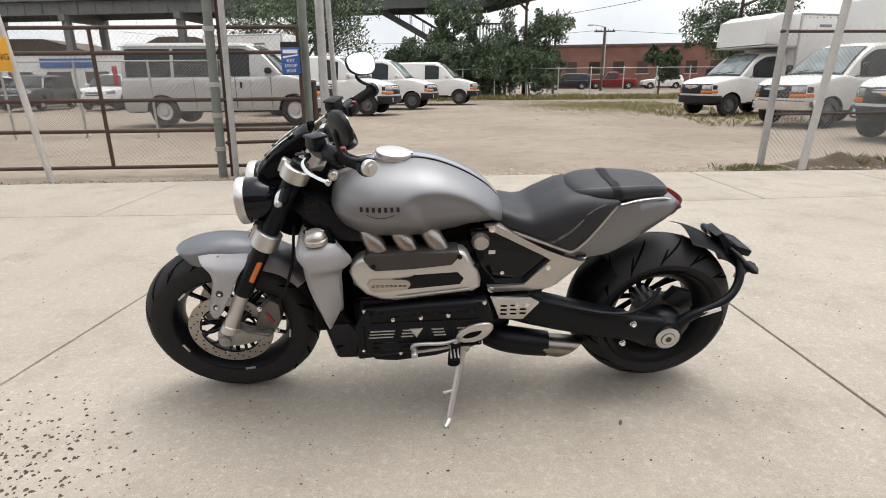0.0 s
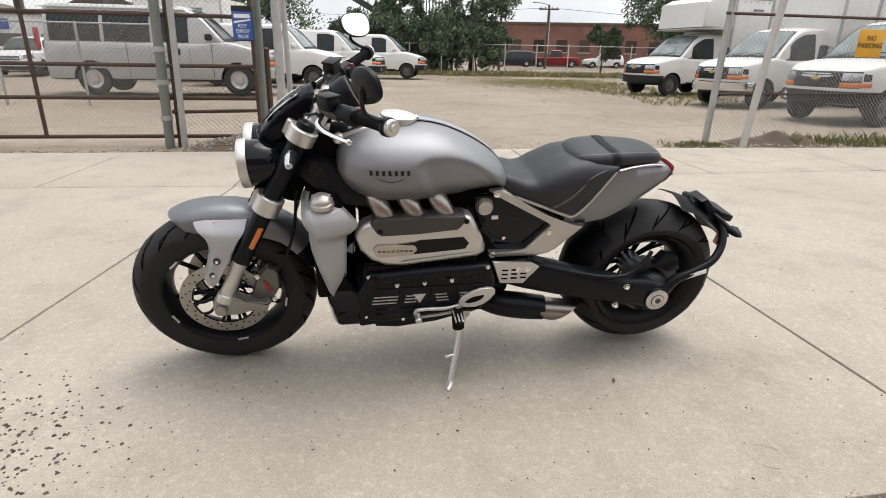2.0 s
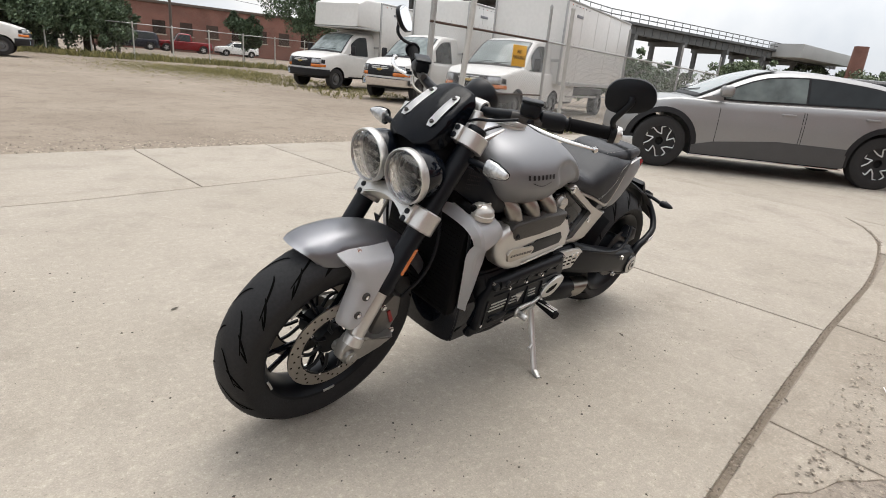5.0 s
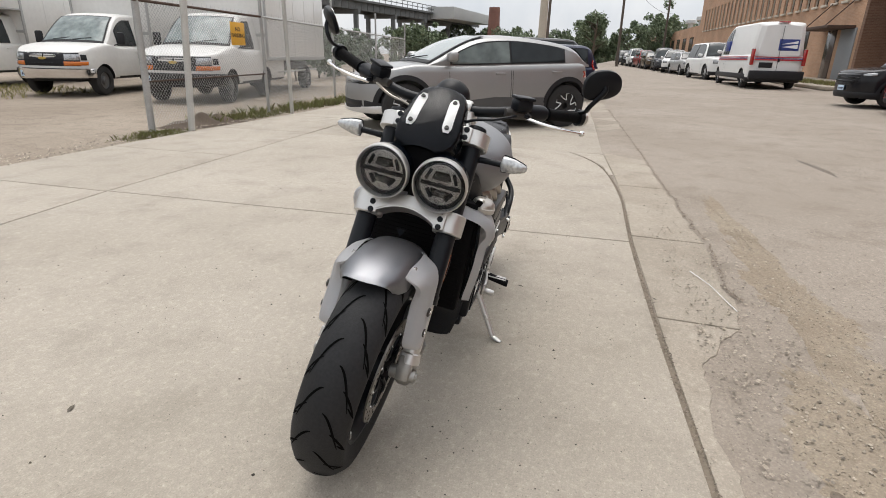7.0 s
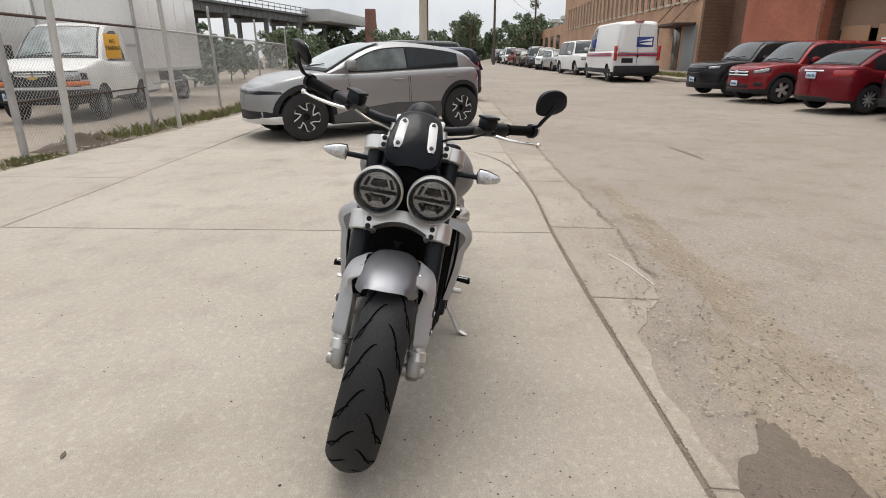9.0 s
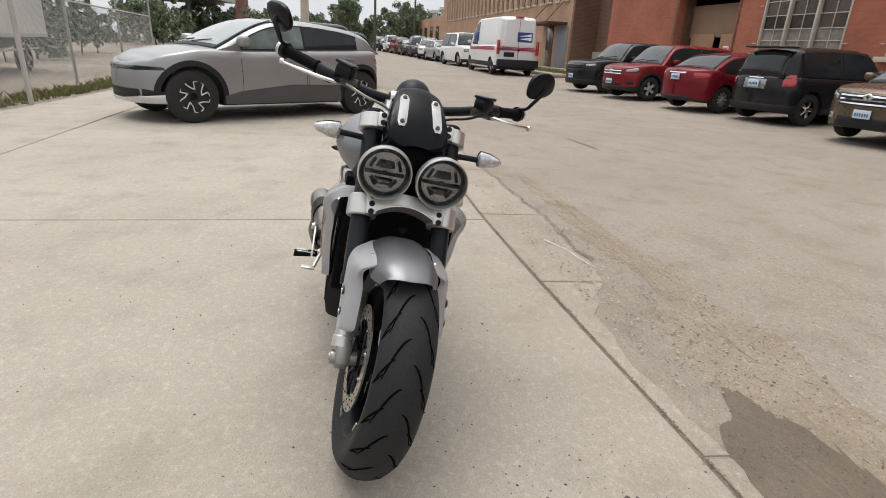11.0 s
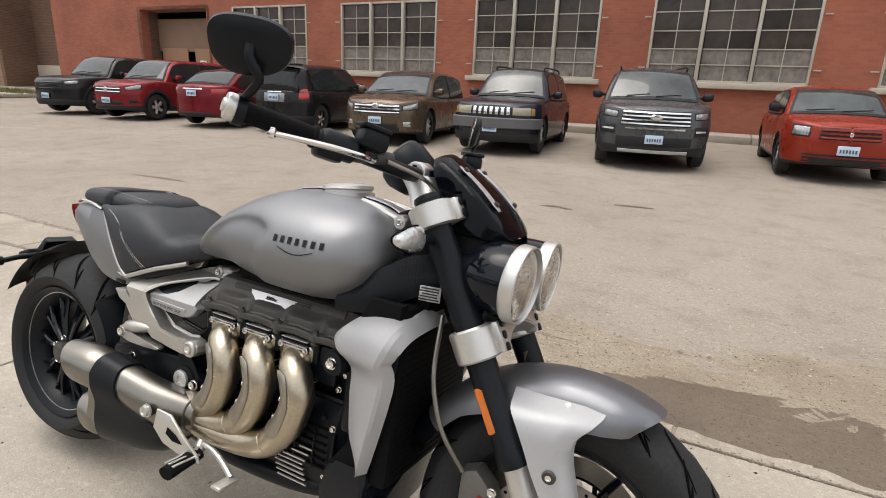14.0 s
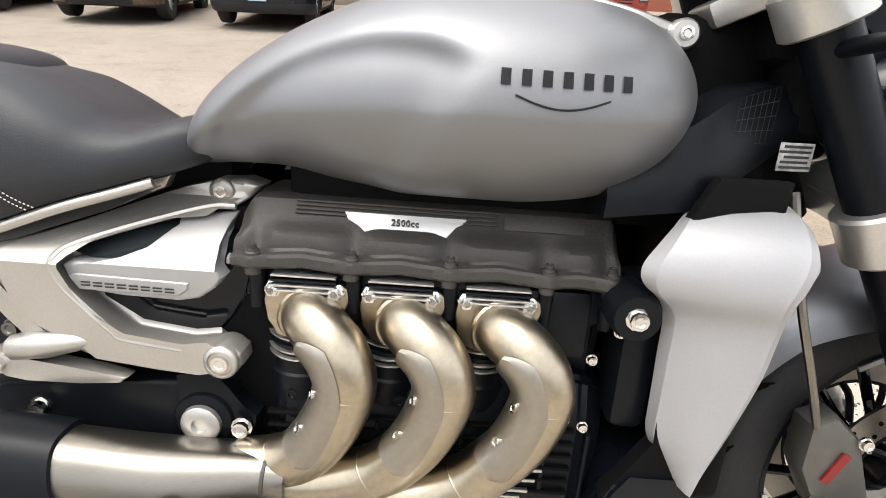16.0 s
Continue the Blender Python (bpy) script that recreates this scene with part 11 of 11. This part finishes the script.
plate(bm, [(0.36, 0.42), (0.42, 0.60), (0.47, 0.58), (0.49, 0.45), (0.44, 0.38), (0.25, 0.40), (0.15, 0.42), (0.14, 0.48), (0.3, 0.49)], 0.06, 0.14, 0.015)
bp("inner_guard", bm, SATINBLK, swing, "black inner guard before the rear tyre")
bm = B()
rod(bm, (0.18, 0.11, 0.44), (0.18, 0.163, 0.44), [(0, 0.04), (0.7, 0.04), (0.85, 0.036), (0.9, 0.026), (1, 0.025)], 24)
pv = bp("pivot_boss", bm, SATINBLK, swing)
bm = B()
rod(bm, (0.18, 0.16, 0.44), (0.18, 0.17, 0.44), [(0, 0.026), (0.6, 0.025), (0.9, 0.02), (0.95, 0.0105), (0.4, 0.0095)], 24)
bp("pivot_cap", bm, ALU, pv, "silver pivot cap")
bolts(swing, [(0.127, 0.165, 0.441), (0.386, 0.16, 0.448)], (0, 1, 0), 0.011, 0.01)
bm = B()
plate(bm, [(0.217, 0.5), (0.157, 0.515), (0.154, 0.48), (0.13, 0.462), (0.112, 0.448), (0.114, 0.43), (0.14, 0.418), (0.155, 0.402), (0.2, 0.4), (0.217, 0.42)], 0.09, 0.15, 0.008, 2)
bp("engine_bracket", bm, SATINBLK, swing, "black bracket round the swingarm pivot")
bm = B()
plate(bm, [(0.205, 0.492), (0.3, 0.482), (0.44, 0.468), (0.49, 0.455), (0.5, 0.42), (0.4, 0.39), (0.21, 0.4)], 0.08, 0.148, 0.014, 3)
bp("arm_beam", bm, SATINBLK, swing, "satin black right beam of the swingarm")
# rear disc and caliper, left of wheel
bm = B()
lathe(bm, [(0.08, -0.003), (0.125, -0.003), (0.125, 0.003), (0.08, 0.003)], RC + Vector((0, -0.118, 0)), 48)
bp("rear_disc", bm, GREYCAST, swing)
rows = []
for k in range(14):
    a = radians(42 + 66 * k / 13)
    R = RR + 0.022
    rows.append([(RC.x - (R - 0.05 * u * u) * math.sin(a), 0.118 * u, RC.z + (R - 0.05 * u * u) * math.cos(a)) for u in np.linspace(-1, 1, 15)])
bm = B()
grid_faces(bm, rows)
bmesh.ops.solidify(bm, geom=bm.faces[:], thickness=0.005)
bp("hugger", bm, SATINBLK, swing, "black hugger over the rear tyre", angle=1.0)
bm = B()
plate(bm, [(0.83, 0.43), (0.87, 0.48), (0.93, 0.46), (0.95, 0.40), (0.9, 0.39)], -0.10, -0.15, 0.012)
bp("rear_caliper", bm, SATINBLK, swing)
# plate carrier arm sweeping round the tyre
carrier = new("plate_carrier")
carrier.parent = bike
bm = B()
tube(bm, [(0.87, -0.185, 0.33, 0.026), (0.91, -0.19, 0.385, 0.02), (0.98, -0.19, 0.418, 0.017), (1.06, -0.175, 0.455, 0.016), (1.115, -0.13, 0.50, 0.016), (1.135, -0.07, 0.555, 0.017), (1.115, -0.01, 0.60, 0.018)], 0.02, 14)
bp("arm", bm, SATINBLK, carrier, "satin black carrier arm")
bm = B()
rows = []
for k in range(12):
    a = radians(12 + 50 * k / 11)
    R = RR + 0.045
    rows.append([(RC.x + R * math.sin(a), 0.105 * u, RC.z + R * math.cos(a) - 0.03 * u * u) for u in np.linspace(-1, 1, 11)])
grid_faces(bm, rows)
bmesh.ops.solidify(bm, geom=bm.faces[:], thickness=0.005)
bp("rear_mudguard", bm, SATINBLK, carrier, "black rear mudguard blade")
bm = B()
plate(bm, [(1.03, 0.655), (1.06, 0.665), (1.20, 0.52), (1.21, 0.48), (1.18, 0.48), (1.10, 0.56)], -0.05, 0.05, 0.01)
box(bm, (1.145, 0, 0.59), (0.07, 0.14, 0.03), R3(0, 20, 0), 0.008)
bp("plate_bracket", bm, SATINBLK, carrier)
bm = B()
box(bm, (1.205, 0, 0.455), (0.012, 0.05, 0.07), R3(0, 12, 0), 0.004)
bp("rear_reflector", bm, REDLAMP, carrier, "red rear reflector")
bm = B()
box(bm, (0.985, -0.206, 0.415), (0.08, 0.003, 0.018), R3(0, -18, 0), 0.001)
bp("arm_label", bm, SIGNWHITE, carrier)
for s in (-1, 1):
    bm = B()
    tube(bm, [(1.10, s * 0.03, 0.595, 0.011), (1.11, s * 0.09, 0.59, 0.009), (1.115, s * 0.14, 0.58, 0.009)], 0.01, 10)
    rows = []
    for y, r in ((0.138, 0.009), (0.146, 0.019), (0.17, 0.02), (0.195, 0.014), (0.212, 0.003)):
        rows.append([(1.12 + r * math.cos(t), s * y, 0.578 + r * 0.85 * math.sin(t)) for t in (2 * math.pi * k / 12 for k in range(12))])
    grid_faces(bm, rows, closed=True)
    ri = bp("rear_indicator", bm, SATINBLK, carrier, "black-bodied rear indicator")
    bm = B()
    rod(bm, (1.132, s * 0.165, 0.578), (1.142, s * 0.165, 0.578), [(0, 0.017), (0.6, 0.016), (1, 0.008)], 14)
    bp("lens", bm, LENS, ri)

# ---- stand, pegs, pedals
stand = new("side_stand")
stand.parent = bike
bm = B()
p0, p1 = Vector((0.06, -0.17, 0.285)), Vector((-0.008, -0.318, 0.068))
tube(bm, [(*p0, 0.015), (*p0.lerp(p1, 0.5), 0.0125), (*p1, 0.012)], 0.013, 12)
bp("leg", bm, ALU, stand, "silver side stand leg")
bm = B()
tube(bm, [(*p1, 0.013), (-0.016, -0.335, 0.064, 0.014), (-0.028, -0.36, 0.062, 0.008)], 0.012, 10, 5, 0.6)
bp("foot", bm, ALU, stand)
bm = B()
tube(bm, [tuple(p0.lerp(p1, 0.62)), tuple(p0.lerp(p1, 0.62) + Vector((-0.035, -0.012, 0.0)))], 0.0055, 8)
rod(bm, p0.lerp(p1, 0.62) + Vector((-0.035, -0.012, 0)), p0.lerp(p1, 0.62) + Vector((-0.045, -0.016, 0)), [(0, 0.008), (1, 0.007)], 8)
bp("tang", bm, ALU, stand)
bm = B()
rod(bm, (0.06, -0.15, 0.285), (0.06, -0.19, 0.285), [(0, 0.022), (0.9, 0.022), (1, 0.012)], 16)
bp("pivot", bm, ALUWARM, stand)
for s in (-1, 1):
    peg = new("footpeg")
    peg.parent = bike
    zz = 0.335 if s < 0 else 0.315
    bm = B()
    rows = []
    a, b = Vector((0.022, s * 0.225, zz)), Vector((0.01, s * 0.322, zz - 0.008))
    for t in np.linspace(0, 1, 6):
        c = a.lerp(b, t)
        rows.append([c + Vector((0.022 * math.cos(q), 0, 0.014 * math.sin(q))) for q in (2 * math.pi * k / 16 for k in range(16))])
    grid_faces(bm, rows, closed=True)
    bp("rubber", bm, DEEPBLK, peg, "black rubber foot peg")
    bm = B()
    for k in range(3):
        box(bm, a.lerp(b, 0.5) + Vector(((k - 1) * 0.013, 0, 0.0125 - 0.002 * abs(k - 1))), (0.006, 0.075, 0.004), None, 0.001)
    bp("peg_inlay", bm, ALU, peg)
    bm = B()
    tube(bm, [(0.04, s * 0.19, 0.345), (0.03, s * 0.215, zz + 0.004), (0.02, s * 0.235, zz)], 0.014, 10)
    bp("peg_mount", bm, ALUWARM, peg)
bm = B()
plate(bm, [(0.026, 0.365), (0.032, 0.382), (0.046, 0.397), (0.075, 0.413), (0.105, 0.424), (0.148, 0.424), (0.163, 0.412), (0.163, 0.397), (0.145, 0.371), (0.122, 0.352), (0.09, 0.344), (0.06, 0.341), (0.036, 0.347)], -0.214, -0.228, 0.005, 3)
hgl = bp("heel_guard", bm, ALU, None, "silver cast heel guard with an eye-shaped opening")
bm = B()
plate(bm, [(0.048, 0.368), (0.06, 0.38), (0.08, 0.39), (0.118, 0.396), (0.122, 0.391), (0.11, 0.376), (0.09, 0.366), (0.065, 0.362)], -0.2265, -0.2285)
bp("guard_opening", bm, DEEPBLK, hgl)
bm = B()
tube(bm, [(0.04, -0.214, 0.35), (-0.02, -0.228, 0.346), (-0.09, -0.235, 0.353), (-0.13, -0.235, 0.35)], 0.0075, 10)
tube(bm, [(0.0, -0.222, 0.322), (-0.05, -0.226, 0.318), (-0.125, -0.232, 0.315)], 0.006, 8)
tube(bm, [(-0.13, -0.234, 0.352), (-0.137, -0.234, 0.335), (-0.127, -0.232, 0.313)], 0.007, 8)
rod(bm, (-0.128, -0.232, 0.333), (-0.128, -0.28, 0.331), [(0, 0.009), (0.1, 0.012), (0.9, 0.012), (1, 0.009)], 12)
bp("shift_lever", bm, ALU, None, "silver shift lever")
bm = B()
tube(bm, [(0.03, 0.205, 0.33), (-0.03, 0.215, 0.326), (-0.08, 0.228, 0.312), (-0.105, 0.235, 0.302)], 0.0075, 10)
box(bm, (-0.108, 0.257, 0.299), (0.03, 0.055, 0.009), None, 0.003)
bp("brake_pedal", bm, ALU, None, "silver rear brake pedal")
hsd = B()
plate(hsd, [(0.155, 0.508), (0.305, 0.495), (0.338, 0.475), (0.28, 0.405), (0.19, 0.412)], -0.168, -0.185, 0.006, 2)
hs_ = bp("pivot_cover", hsd, ALU, None, "silver slotted cover plate")
for r in range(3):
    for k in range(3 - (r == 0)):
        bm = B()
        box(bm, (0.205 + k * 0.036, -0.1852, 0.47 - r * 0.018), (0.024, 0.003, 0.007), R3(0, 4, 0), 0.001)
        bp("slot", bm, DEEPBLK, hs_)
bolts(hs_, [(0.255, -0.185, 0.472), (0.292, -0.185, 0.472)], (0, -1, 0), 0.011, 0.005)
bm = B()
tube(bm, [(-0.33, 0.1, 0.30), (-0.2, 0.122, 0.282), (0.0, 0.127, 0.276), (0.15, 0.115, 0.285)], 0.024, 10)
bp("lower_pipe", bm, SATINBLK, engine)
bolts(engine, [(-0.332, 0.205, 0.641)], (0, 1, 0), 0.011, 0.01, POLISH)
bm = B()
rod(bm, (-0.335, 0.14, 0.641), (-0.332, 0.205, 0.641), [(0, 0.03), (0.8, 0.03), (1, 0.026)], 18)
box(bm, (-0.36, 0.12, 0.57), (0.05, 0.08, 0.2), None, 0.015)
bp("engine_mount", bm, SATINBLK, engine)
for k in range(5):
    bm = B()
    box(bm, (-0.21 + 0.004 * k, 0.145, 0.30 + k * 0.012), (0.09, 0.006, 0.004), None, 0.001)
    bp("bright_line", bm, ALU, engine)
